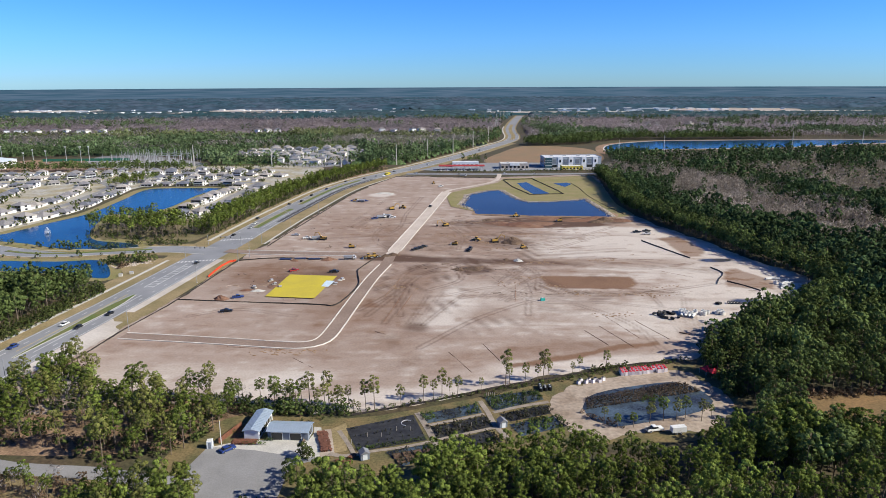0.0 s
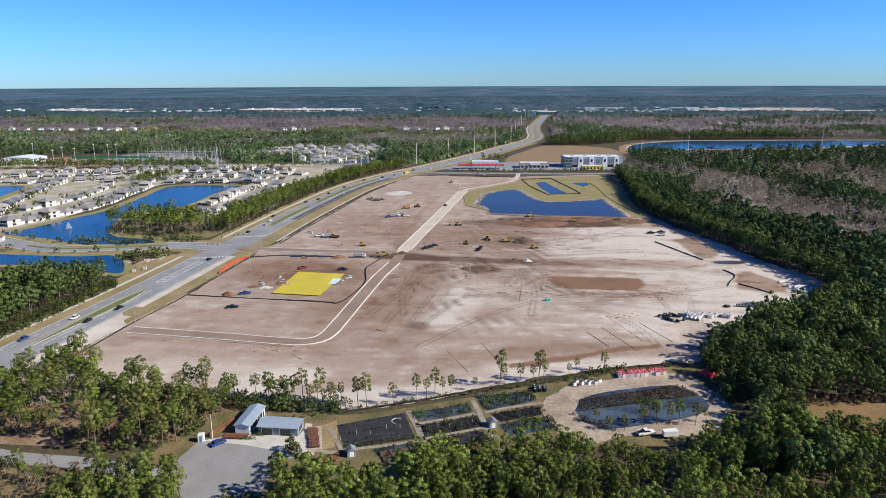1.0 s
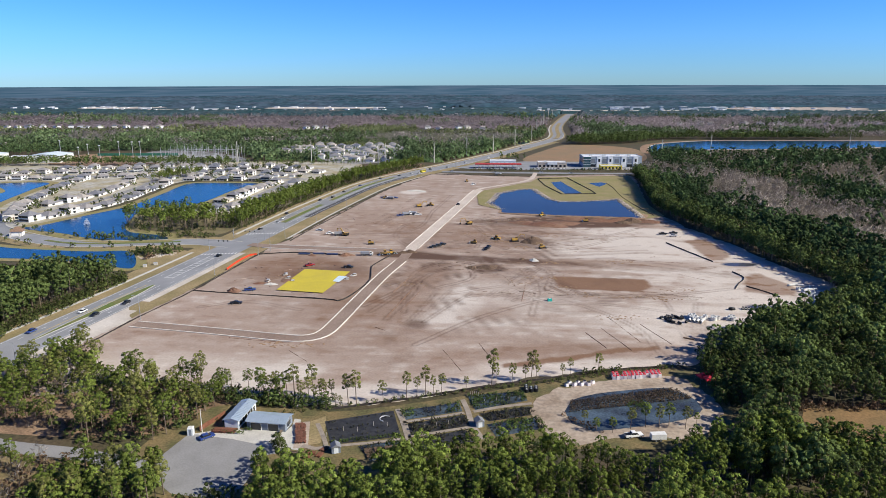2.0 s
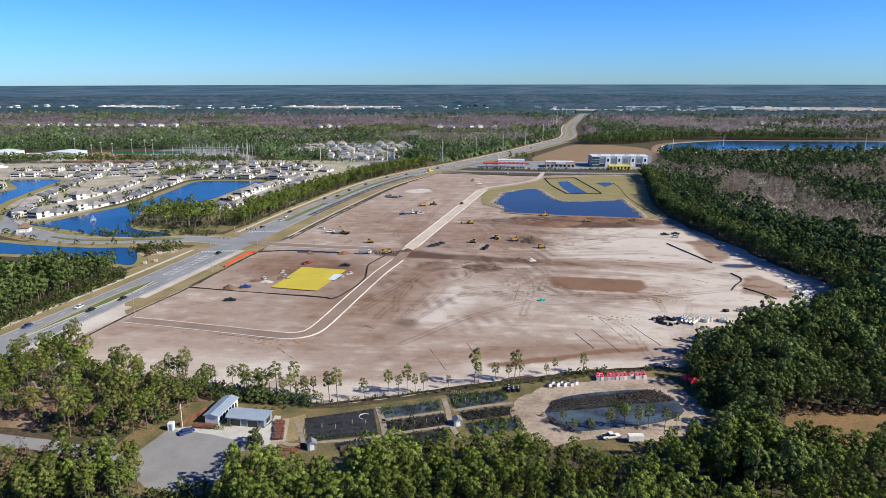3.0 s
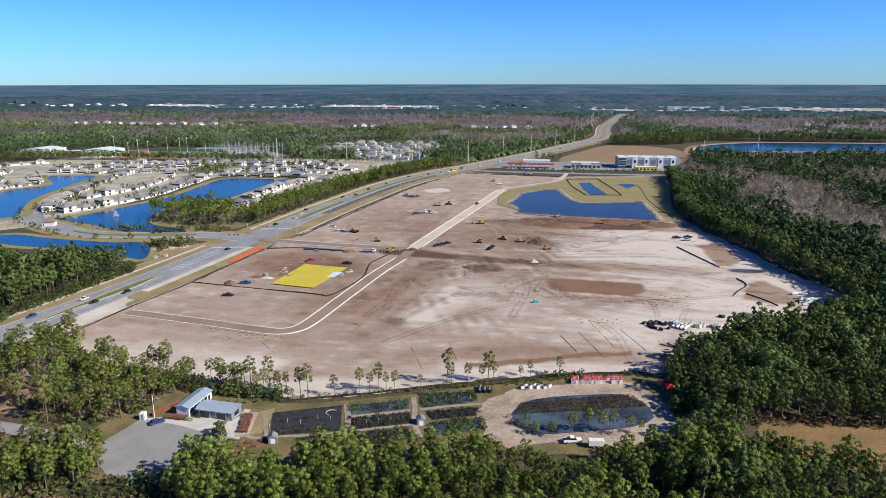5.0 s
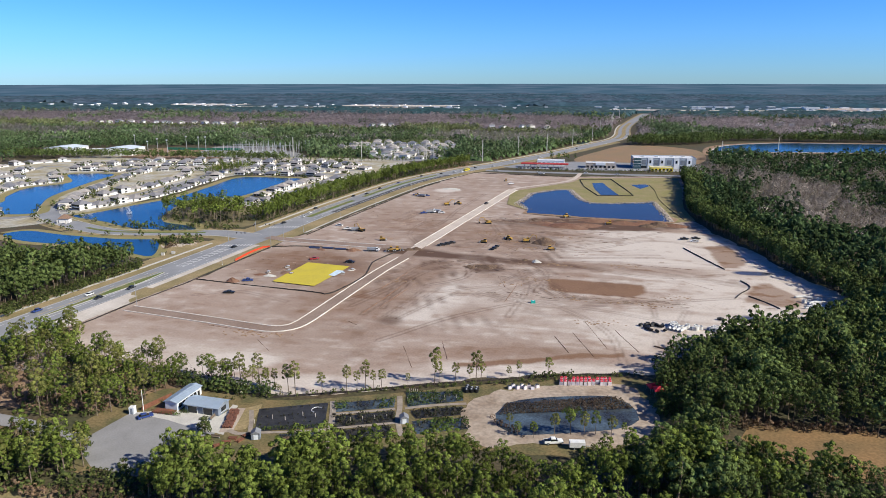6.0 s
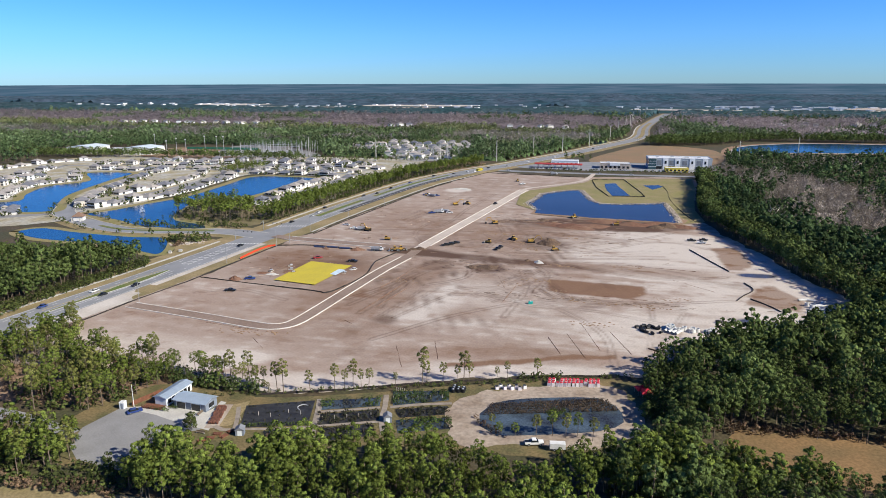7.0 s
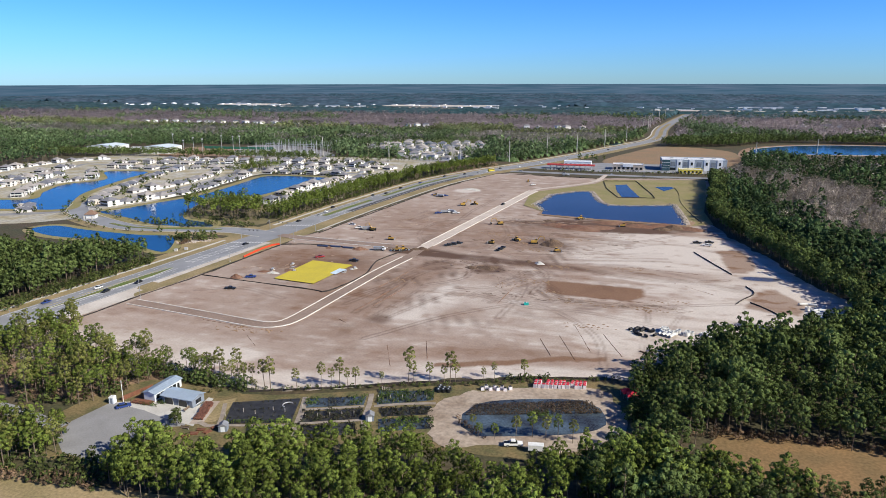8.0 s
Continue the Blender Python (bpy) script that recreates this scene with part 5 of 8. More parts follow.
def make_car(mat, colour, group="cars on the road", where="on the road"):
    ob = thing("car", f"{colour} car {where}", "car", group)
    g = Geo().prism([(-2.3, 0.35), (2.3, 0.35), (2.35, 0.75), (1.2, 0.95), (-2.0, 1.0), (-2.35, 0.8)], -0.92, 0.92)
    g.make("body", mat, ob)
    Geo().prism([(-1.9, 0.98), (1.2, 0.93), (0.35, 1.46), (-1.35, 1.5)], -0.80, 0.80).make("window", M_GLASS, ob, "dark glass")
    Geo().prism([(-1.4, 1.48), (0.4, 1.44), (0.3, 1.53), (-1.3, 1.57)], -0.78, 0.78).make("roof", mat, ob)
    for y in (-0.65, 0.65):
        Geo().box(2.3, y, 0.6, 0.12, 0.35, 0.15).make("headlight", M_WHITE, ob, "clear headlight")
    wheels(ob, (-1.4, 1.4), 0.85, 0.34, 0.22)
    return ob


def make_pickup(mat, colour, group="pickups on the site", where="parked on the sand"):
    ob = thing("pickup_truck", f"{colour} pickup truck {where}", "pickup", group)
    Geo().prism([(-2.8, 0.5), (2.8, 0.5), (2.85, 1.05), (1.3, 1.18), (-2.85, 1.15)], -0.98, 0.98).make("body", mat, ob)
    Geo().prism([(-1.0, 1.15), (1.3, 1.15), (0.6, 1.78), (-0.8, 1.82)], -0.86, 0.86).make("window", M_GLASS, ob, "dark glass")
    Geo().prism([(-0.85, 1.80), (0.65, 1.76), (0.5, 1.86), (-0.75, 1.9)], -0.84, 0.84).make("roof", mat, ob)
    bed = Geo().box(-1.95, 0, 1.16, 1.7, 1.6, 0.02).make("bed", M_BLACK, ob, "dark load bed")
    for y in (-0.9, 0.9):
        Geo().box(-1.95, y, 1.15, 1.8, 0.1, 0.14).make("bed_side", mat, ob)
    wheels(ob, (-1.75, 1.75), 0.88, 0.4, 0.28)
    return ob


def crawler(ob, length, half, r, w):
    for y in (-half, half):
        g = Geo().prism([(-length / 2, r * 0.6), (-length / 2 + r * 0.5, 0), (length / 2 - r * 0.5, 0), (length / 2, r * 0.6), (length / 2 - r * 0.3, r * 1.5), (-length / 2 + r * 0.3, r * 1.5)], y - w / 2, y + w / 2)
        g.make("crawler_track", M_TYRE, ob, "black steel crawler track")


def make_excavator(reach=1.0):
    ob = thing("excavator", "yellow tracked excavator with raised boom on the dirt", "excavator", "machines on the site")
    crawler(ob, 4.6, 1.3, 0.6, 0.65)
    Geo().box(-0.6, 0, 1.0, 3.8, 2.7, 1.3, taper=0.94).make("body", M_MACHINE, ob)
    Geo().box(-2.3, 0, 1.1, 0.7, 2.6, 1.0).make("counterweight", M_BLACK, ob, "dark counterweight")
    cab = Geo().box(0.7, 0.85, 1.1, 1.5, 1.0, 1.9, taper=0.9).make("cab", M_MACHINE, ob)
    Geo().box(0.8, 0.87, 1.9, 1.56, 1.04, 0.8).make("window", M_GLASS, cab, "dark glass")
    Geo().rod((1.2, -0.2, 1.6), (3.6, -0.2, 5.2 * reach), 0.34, 0.3, 4).rod((3.6, -0.2, 5.2 * reach), (6.2, -0.2, 4.6 * reach), 0.3, 0.24, 4).make("boom", M_MACHINE, ob)
    Geo().rod((6.2, -0.2, 4.7 * reach), (6.8, -0.2, 1.8), 0.24, 0.18, 4).make("stick", M_MACHINE, ob)
    Geo().prism([(6.3, 0.4), (7.2, 0.3), (7.3, 1.5), (6.7, 1.8), (6.2, 1.2)], -0.85, 0.45).make("bucket", M_BLACK, ob, "dark steel bucket")
    Geo().rod((1.5, -0.2, 1.4), (3.2, -0.2, 3.8 * reach), 0.1).make("ram", M_STEEL, ob, "steel ram")
    return ob


def make_dozer():
    ob = thing("bulldozer", "yellow tracked bulldozer standing on the dirt", "bulldozer", "machines on the site")
    crawler(ob, 3.8, 1.1, 0.6, 0.6)
    Geo().prism([(-1.8, 0.8), (1.9, 0.8), (1.9, 1.7), (0.4, 1.9), (-1.8, 1.8)], -0.75, 0.75).make("body", M_MACHINE, ob)
    cab = Geo().box(-0.7, 0, 1.8, 1.5, 1.5, 1.3, taper=0.9).make("cab", M_MACHINE, ob)
    Geo().box(-0.7, 0, 2.1, 1.54, 1.54, 0.7).make("window", M_GLASS, cab, "dark glass")
    Geo().prism([(2.5, 0.1), (2.75, 0.1), (2.6, 0.7), (2.8, 1.3), (2.6, 1.3), (2.4, 0.7)], -1.75, 1.75).make("blade", M_STEEL, ob, "worn steel blade")
    for y in (-1.2, 1.2):
        Geo().rod((0, y, 0.6), (2.5, y, 0.5), 0.13, n=4).make("push_arm", M_MACHINE, ob)
    return ob


def make_loader():
    ob = thing("wheel_loader", "yellow wheel loader with lowered bucket on the dirt", "loader", "machines on the site")
    Geo().prism([(-3.0, 0.9), (0.2, 0.9), (0.2, 1.7), (-1.0, 2.0), (-3.0, 1.9)], -0.9, 0.9).make("body", M_MACHINE, ob)
    Geo().box(1.1, 0, 0.8, 1.8, 1.2, 0.8).make("front_frame", M_MACHINE, ob)
    cab = Geo().box(-0.2, 0, 1.9, 1.4, 1.5, 1.4, taper=0.92).make("cab", M_MACHINE, ob)
    Geo().box(-0.2, 0, 2.2, 1.45, 1.55, 0.8).make("window", M_GLASS, cab, "dark glass")
    for y in (-0.6, 0.6):
        Geo().rod((1.0, y, 1.7), (3.0, y, 0.7), 0.16, n=4).make("lift_arm", M_MACHINE, ob)
    Geo().prism([(2.9, 0.15), (4.1, 0.1), (3.2, 0.5), (3.1, 1.3), (2.8, 1.2)], -1.4, 1.4).make("bucket", M_STEEL, ob, "worn steel bucket")
    wheels(ob, (-1.8, 1.5), 1.05, 0.75, 0.55)
    return ob


def make_truck():
    ob = thing("dump_truck", "white dump truck with dark bed on the site", "truck", "machines on the site")
    Geo().box(0, 0, 0.7, 7.2, 1.1, 0.35).make("chassis", M_BLACK, ob, "dark chassis")
    cab = Geo().prism([(2.0, 0.8), (4.0, 0.8), (4.0, 1.7), (3.2, 1.9), (2.9, 2.7), (2.0, 2.7)], -1.1, 1.1).make("cab", M_WHITE, ob, "white cab")
    Geo().prism([(2.2, 1.95), (3.22, 1.95), (2.96, 2.55), (2.2, 2.55)], -1.13, 1.13).make("window", M_GLASS, cab, "dark glass")
    Geo().box(-1.1, 0, 1.1, 5.2, 2.4, 1.4, taper=1.05).make("bed", M_STEEL, ob, "grey steel bed")
    wheels(ob, (-2.6, -1.3, 2.9), 1.0, 0.5, 0.35)
    return ob


def line_up(maker, spots):
    """One thing built and copied to further places (x, y, turn)."""
    first = put(maker, *spots[0])
    for x, y, turn in spots[1:]:
        copy_thing(first, pose(x, y, 0.1, 0, 0, turn))
    return first


Z = 0.1
line_up(make_excavator(), [(36, 450, 10), (2, 504, 200), (-44, 574, 20), (-84, 459, 160)])
line_up(make_dozer(), [(8, 442, 170), (53, 431, 20), (92, 520, 190), (-10, 727, 100), (-61, 435, 10)])
line_up(make_loader(), [(23, 454, 150), (-47, 407, 200), (-43, 409, 30), (-80, 614, 10), (-35, 580, 150), (60, 540, 30)])
line_up(make_truck(), [(-58, 405, 5), (-50, 537, 20), (-88, 460, 15), (-46, 540, 160), (24, 788, 5), (-76, 612, 170)])
line_up(make_pickup(M_BLACK, "black"), [(-104, 306, 12), (-18, 428, 40), (-15.5, 431, 40), (-13, 435, 40), (141, 478, 5), (149, 481, 10), (-63, 375, 5), (17, 425, 70), (18, 430, 75), (-11, 586, 75)])
line_up(make_pickup(M_WHITE, "white"), [(-106, 473, 170), (-96, 463, 20), (-41, 537, 10), (146.6, 472, 175), (-2, 706, 30), (66, 191, 15)])
line_up(make_pickup(M_BLUE, "dark blue"), [(-105, 328, 20), (-83, 618, 10), (-72, 616, 15), (-55, 533, 30)])
line_up(make_pickup(M_RED, "dark red"), [(-87, 378, 40)])
line_up(make_car(M_BLACK, "black"), [(-164, 285, 261), (-158.6, 303, 260), (-151, 474, 82), (-150, 535, 82), (-131, 616, 80), (-128, 650, 80), (-139, 600, 262), (-150, 396, 82), (60, 1100, 67), (-108, 745, 75), (-90, 768, 72), (-60, 830, 65)])
line_up(make_car(M_WHITE, "white"), [(-172.5, 289, 261), (-147, 515, 82), (-70, 793, 68), (-40, 852, 63), (10, 966, 66), (-20, 905, 65), (135, 1310, 70), (150, 1390, 75)])
line_up(make_car(M_BLUE, "dark blue", where="on the pale lot"), [(-64.5, 180.6, 48), (-179, 262, 260), (-120, 690, 78)])
line_up(make_car(M_GREY, "silver"), [(-146, 500, 82), (-78, 788, 70), (-32, 812, 0), (20, 806, 180), (75, 809, 0), (110, 804, 180), (160, 1470, 82)])
shop_cars = make_car(M_WHITE, "pale", "cars before the shops", "parked before the shops")
row_spots = [(-2 + 4.2 * k, 838, 88 + (k % 3)) for k in range(14)] + [(66 + 3.6 * k, 846, 90) for k in range(12)] + [(118 + 4.5 * k, 842, 90) for k in range(16)]
line_up(shop_cars, [s for k, s in enumerate(row_spots) if k % 5 != 3])
dark_cars = make_car(M_BLACK, "dark", "cars before the shops", "parked before the shops")
line_up(dark_cars, [s for k, s in enumerate(row_spots) if k % 5 == 3])
bus = thing("bus", "yellow bus waiting on the road", "bus")
Geo().box(0, 0, 0.5, 11, 2.5, 2.5, taper=0.96).make("body", M_YELLOW, bus)
Geo().box(0, 0, 1.9, 10.4, 2.54, 0.7).make("window", M_GLASS, bus, "dark window band")
wheels(bus, (-3.4, 3.6), 1.1, 0.5, 0.3)
put(bus, -66, 803, 66)

# ---- heaps, fences and stores on the site ----


def heap(name, x, y, rx, ry, h, mat, label, seed):
    g = Geo().heap(0, 0, 0, rx, ry, h, seed)
    ob = g.make(name, mat)
    tagged(ob, label, "heap", "heaps on the site")
    ob.matrix_basis = pose(x, y, 0.05)


for k, (x, y, rx, ry, h) in enumerate([(48, 449, 9, 7, 3.8), (53.5, 431, 3, 2.4, 1.4), (39, 402, 2, 1.6, 1.0), (-36, 412, 3, 2, 1.6), (-32, 414, 4, 2.5, 2.0), (9, 380, 4, 3, 1.2), (18, 382, 8, 4.5, 1.3), (128, 522, 8, 5, 3.0), (120, 516, 6, 4, 2.2), (100, 528, 8, 4, 1.6), (36, 526, 5, 3, 1.4)]):
    heap("earth_mound", x, y, rx, ry, h, M_DARKDIRT, "loose heap of dark dug earth", k)
for k, (x, y, rx, ry, h) in enumerate([(-113, 326, 4.5, 3, 2.2), (-71, 404, 5, 3, 1.8), (-104, 341, 4, 2, 0.8), (-92, 402, 3, 2, 1.0), (60, 506, 16, 10, 2.4), (44, 512, 11, 8, 1.7), (74, 512, 12, 8, 1.6), (85, 530, 20, 5, 2.0), (104, 524, 13, 6, 2.2), (122, 527, 14, 6, 2.8), (140, 522, 11, 5, 2.0), (-90, 347, 5, 4, 0.9)]):
    heap("soil_mound", x, y, rx, ry, h, M_REDDIRT, "low heap of reddish brown soil", 30 + k)
for k, (x, y, rx, ry, h) in enumerate([(46, 399, 3.2, 2.6, 1.6), (-98, 340, 3.5, 2.4, 0.9), (-60, 664, 7, 5, 0.9), (-52, 660, 5, 4, 0.7), (-57, 360, 2.5, 2.5, 0.8), (128, 270, 2, 1.5, 0.8)]):
    heap("rubble_mound", x, y, rx, ry, h, M_CONCRETE, "heap of pale broken concrete rubble", 50 + k)

M_SILT = material("silt_fabric", (0.022, 0.020, 0.020), (0.05, 0.04, 0.034), scale=0.5, fine=3, vary=0.3)


def silt_fence(points, label="low black silt fence along the bare sand", high=0.75, mat=None, name="silt_fence"):
    line = curve_through(points, 3.0)
    ob = thing(name, label, "fence", "silt fences")
    lo, hi = offset(line, -0.14), offset(line, 0.14)
    n = len(line)
    rng = random.Random(len(points) + n)
    z = [high * rng.uniform(0.8, 1.1) for _ in line]
    g = Geo()
    g.add([(p.x, p.y, 0) for p in lo] + [(p.x, p.y, h) for p, h in zip(line, z)] + [(p.x, p.y, 0) for p in hi], [(i, i + 1, n + i + 1, n + i) for i in range(n - 1)] + [(n + i, n + i + 1, 2 * n + i + 1, 2 * n + i) for i in range(n - 1)])
    g.make("fabric", mat or M_SILT, ob)
    for i in range(0, n, max(1, n // 12)):
        Geo().box(line[i].x, line[i].y, 0, 0.08, 0.08, z[i] + 0.25).make("stake", M_BARK, ob, "wooden stake")
    return ob


for pts in ([(-150, 228), (-148, 241), (-145, 258), (-142.5, 281), (-137, 309), (-134.7, 325), (-128, 390), (-126, 402)], [(-134.7, 325), (-109, 321.5), (-63, 316.5), (-54, 315), (-49, 330), (-46, 351), (-49, 372), (-49.5, 382), (-44, 402), (-41, 410)],
            [(-127, 402), (-112, 407), (-97, 408), (-72, 404.5)], [(-30, 202), (-5, 211.5), (20, 222.5), (48, 233), (70, 241), (88, 245)], [(-118, 440), (-112, 490), (-100, 580), (-84, 690), (-54, 786)], [(137, 452), (145, 428), (153.5, 404)],
            [(157.6, 382), (160, 370), (153, 358), (148.5, 349)], [(155.7, 353.7), (161, 346), (166, 336)], [(-48, 206), (-90, 213), (-120, 224), (-150, 246)],
            [(-54, 786), (0, 780), (60, 772)], [(139, 726), (141, 690), (140, 640), (144, 590), (150, 548)]):
    silt_fence(pts)
silt_fence(close_outline([(68, 753), (73, 701), (85.5, 649), (118.5, 653.7), (116, 676), (101.7, 760)], 0.15, 4) + [(68, 753)], "black silt fence round the small pond", 1.1)
silt_fence([(-133, 366), (-133, 385), (-131, 399), (-128, 402)], "bright orange plastic safety fence", 1.3, material("orange_mesh", (0.60, 0.06, 0.02), (0.50, 0.05, 0.02), scale=0.5, fine=4, vary=0.15), "safety_fence")
for a, b in (((88, 291.6), (96.4, 268.5)), ((62.3, 279.6), (68.9, 262)), ((70, 284.7), (78.6, 260.5)), ((2.2, 255.5), (10.7, 235.6)), ((16.5, 264), (22.4, 246)), ((-27.4, 291), (-20, 341)), ((40, 358), (36, 320)), ((27, 366), (33.6, 345)), ((-30, 279), (-25, 275.6)), ((-62, 258), (-90, 262)), ((56, 344.6), (84, 342)), ((84, 342), (110, 339)), ((95, 405), (135, 400)), ((-22, 300), (-14, 345)), ((-30, 330), (-24, 362)), ((-60, 250), (-50, 240)), ((75, 300), (84, 270)), ((120, 380), (140, 362))):
    n = max(4, int(math.hypot(b[0] - a[0], b[1] - a[1]) / 1.2))
    rng = random.Random(n)
    g = Geo()
    out = []
    for k in range(n + 1):
        t = k / n
        x, y, w, h = a[0] + (b[0] - a[0]) * t + rng.uniform(-0.09, 0.09), a[1] + (b[1] - a[1]) * t, rng.uniform(0.10, 0.3), rng.uniform(0.1, 0.3)
        out += [(x - w, y, 0.0), (x, y, h), (x + w, y, 0.0)]
    g.add(out, [(3 * k + j, 3 * k + j + 1, 3 * k + j + 4, 3 * k + j + 3) for k in range(n) for j in range(2)])
    tagged(g.make("spoil_ridge", M_REDDIRT), "thin brown ridge of turned earth on the sand", "ridge", "spoil ridges")

# thin marks left by blades and tracks
M_MARKSOIL = material("turned_soil", (0.31, 0.235, 0.185), (0.16, 0.108, 0.08), scale=0.1, fine=1.5, vary=0.25, by="island")
rng = random.Random(44)
marks = Geo()
for cx, cy, rx, ry, count, turn, fan, long in ((30, 440, 46, 28, 90, 4, 10, 6), (86, 334, 42, 4, 90, -3, 6, 5), (62, 478, 55, 22, 70, 6, 8, 6),
                                                (-66, 500, 36, 70, 80, 80, 25, 7), (-92, 356, 26, 24, 90, 20, 60, 3), (20, 385, 30, 12, 80, -5, 20, 5), (30, 520, 34, 14, 70, 10, 20, 7), (20, 545, 30, 6, 10, 10, 20, 5)):
    for k in range(count):
        x, y = rng.gauss(cx, rx * 0.6), rng.gauss(cy, ry * 0.6)
        if not inside(SITE, np.array([x]), np.array([y]))[0] or min((p - Vector((x, y))).length for p in ra[::3] + rb[::3] + side[::3]) < 6.5:
            continue
        a, reach, bend = radians(turn + rng.gauss(0, fan)), long * rng.uniform(0.3, 1.2), rng.uniform(-0.15, 0.15)
        n, out = max(2, int(reach / 1.5)), []
        for j in range(n + 1):
            d = reach * (j / n - 0.5)
            px, py = x + math.cos(a) * d - math.sin(a) * bend * d * d / reach, y + math.sin(a) * d + math.cos(a) * bend * d * d / reach
            w, h = rng.uniform(0.07, 0.2) * math.sin(math.pi * (0.15 + 0.7 * j / n)), rng.uniform(0.2, 0.32)
            out += [(px + math.sin(a) * w, py - math.cos(a) * w, 0.0), (px, py, h), (px - math.sin(a) * w, py + math.cos(a) * w, 0.0)]
        marks.add(out, [(3 * j + i, 3 * j + i + 1, 3 * j + i + 4, 3 * j + i + 3) for j in range(n) for i in range(2)])
tagged(marks.make("blade_marks", M_MARKSOIL), "thin ridges of turned soil left by blades and tracks", "soil ridges", "", "stuff")

# concrete pipes and manhole rings
M_PIPE = material("pipe_concrete", (0.55, 0.55, 0.54), (0.62, 0.62, 0.60), scale=0.4, fine=3, vary=0.12)
M_DARKPIPE = paint("black_pipe", (0.02, 0.02, 0.022), 0.6)


def tube(name, r, h, mat, label, group, lying=True):
    n = 14
    g = Geo()
    out = []
    for rr in (r, r * 0.78):
        for z in (0, h):
            out += [(rr * math.cos(6.2832 * i / n), rr * math.sin(6.2832 * i / n), z) for i in range(n)]
    fs = []
    for i in range(n):
        j = (i + 1) % n
        fs += [(i, j, n + j, n + i), (2 * n + j, 2 * n + i, 3 * n + i, 3 * n + j), (n + i, n + j, 3 * n + j, 3 * n + i), (j, i, 2 * n + i, 2 * n + j)]
    g.add(out, fs)
    if lying:
        g.v = [(z - h / 2, y, x + r) for x, y, z in g.v]
    return tagged(g.make(name, mat), label, "pipe", group)


rng = random.Random(8)
ringp = tube("manhole_ring", 1.0, 1.6, M_PIPE, "pale precast concrete manhole ring", "precast rings on the sand", False)
spots = [(115 + rng.uniform(-3, 3), 301 + rng.uniform(-2.5, 3), rng.uniform(0, 90)) for _ in range(9)] + [(122 + rng.uniform(-3, 3), 300 + rng.uniform(-1.5, 2), 0) for _ in range(7)] + [(130 + rng.uniform(-2, 2), 301 + rng.uniform(-2, 2), 0) for _ in range(6)] + [(184 + rng.uniform(-4, 6), 342 + rng.uniform(-14, 14), 0) for _ in range(14)]
line_up(ringp, spots)
pipe = tube("concrete_pipe", 0.6, 5.0, M_PIPE, "long pale concrete pipe lying on the sand", "pipes on the sand")
line_up(pipe, [(184 + rng.uniform(-4, 6), 344 + rng.uniform(-16, 14), rng.uniform(-15, 30)) for _ in range(22)] + [(112 + 1.5 * k, 299 - 0.8 * k, 60) for k in range(4)])
dark = tube("drain_pipe", 0.62, 1.6, M_DARKPIPE, "short black drain pipe on the sand", "black pipes on the sand")
line_up(dark, [(104 + rng.uniform(-5.5, 5.5), 297.5 + rng.uniform(-4.5, 5), rng.uniform(0, 180)) for _ in range(18)] + [(135 + 0.5 * k, 315 - 0.3 * k, 20) for k in range(3)] + [(141 + 1.3 * k, 316 - 0.3 * k, 70) for k in range(5)])
long_pipe = tube("drain_pipe", 0.45, 7.0, paint("dark_blue_pipe", (0.03, 0.05, 0.12), 0.5), "long dark blue pipe on the ground", "blue pipes by the pad")
line_up(long_pipe, [(-98 + 9 * k, 404.5 + (k % 2) * 0.9 + 0.3 * j, 2) for k in range(3) for j in range(4)])
crate = thing("site_tank", "turquoise plastic tank on the bare sand", "tank")
Geo().box(0, 0, 0, 2.2, 1.3, 1.3, taper=0.92).make("tank", paint("turquoise_plastic", (0.02, 0.42, 0.36), 0.4), crate)
Geo().box(0, 0, 1.3, 0.7, 0.7, 0.15).make("lid", M_WHITE, crate, "white lid")
put(crate, 50, 322, 10)
tagged(Geo().box(0, 0, 0, 4.5, 0.6, 0.4).make("timber_stack", M_DARKDIRT), "dark stack of timbers on the sand", "timber").matrix_basis = pose(105, 275, 0.1, 0, 0, -30)
for x, y, turn in ((-95.6, 358, 30), (-92, 351, 10), (-101, 345, 80), (-56.5, 359.5, 40), (-59, 351, 10), (-88, 345, 0)):
    ob = thing("pallet", "loose building materials piled beside the pad", "pallet", "materials by the pad")
    for k in range(3):
        Geo().box(0.3 * k, 0.2 * k, 0.15 + 0.35 * k, 2.4 - 0.4 * k, 1.4, 0.33, 8 * k).make("bundle", (M_CONCRETE, M_BARK, M_GREY)[k], ob)
    for s in (-0.6, 0, 0.6):
        Geo().box(0, s, 0, 2.4, 0.12, 0.14).make("runner", M_BARK, ob)
    put(ob, x, y, turn)

# ---- poles and signals ----


def street_lamp(high=11.5, arm=2.4):
    ob = thing("street_lamp", "tall grey street lamp with one arm beside the road", "street lamp", "street lamps")
    Geo().rod((0, 0, 0), (0, 0, high), 0.14, 0.08, 8).make("pole", M_STEEL, ob)
    Geo().rod((0, 0, high - 0.3), (-arm, 0, high + 0.25), 0.06, 0.05, 5).make("arm", M_STEEL, ob)
    Geo().box(-arm - 0.3, 0, high + 0.18, 0.8, 0.32, 0.14).make("lamp_head", M_GREY, ob, "flat lamp head")
    Geo().box(0, 0, 0, 0.5, 0.5, 0.3).make("base", M_CONCRETE, ob, "concrete footing")
    return ob


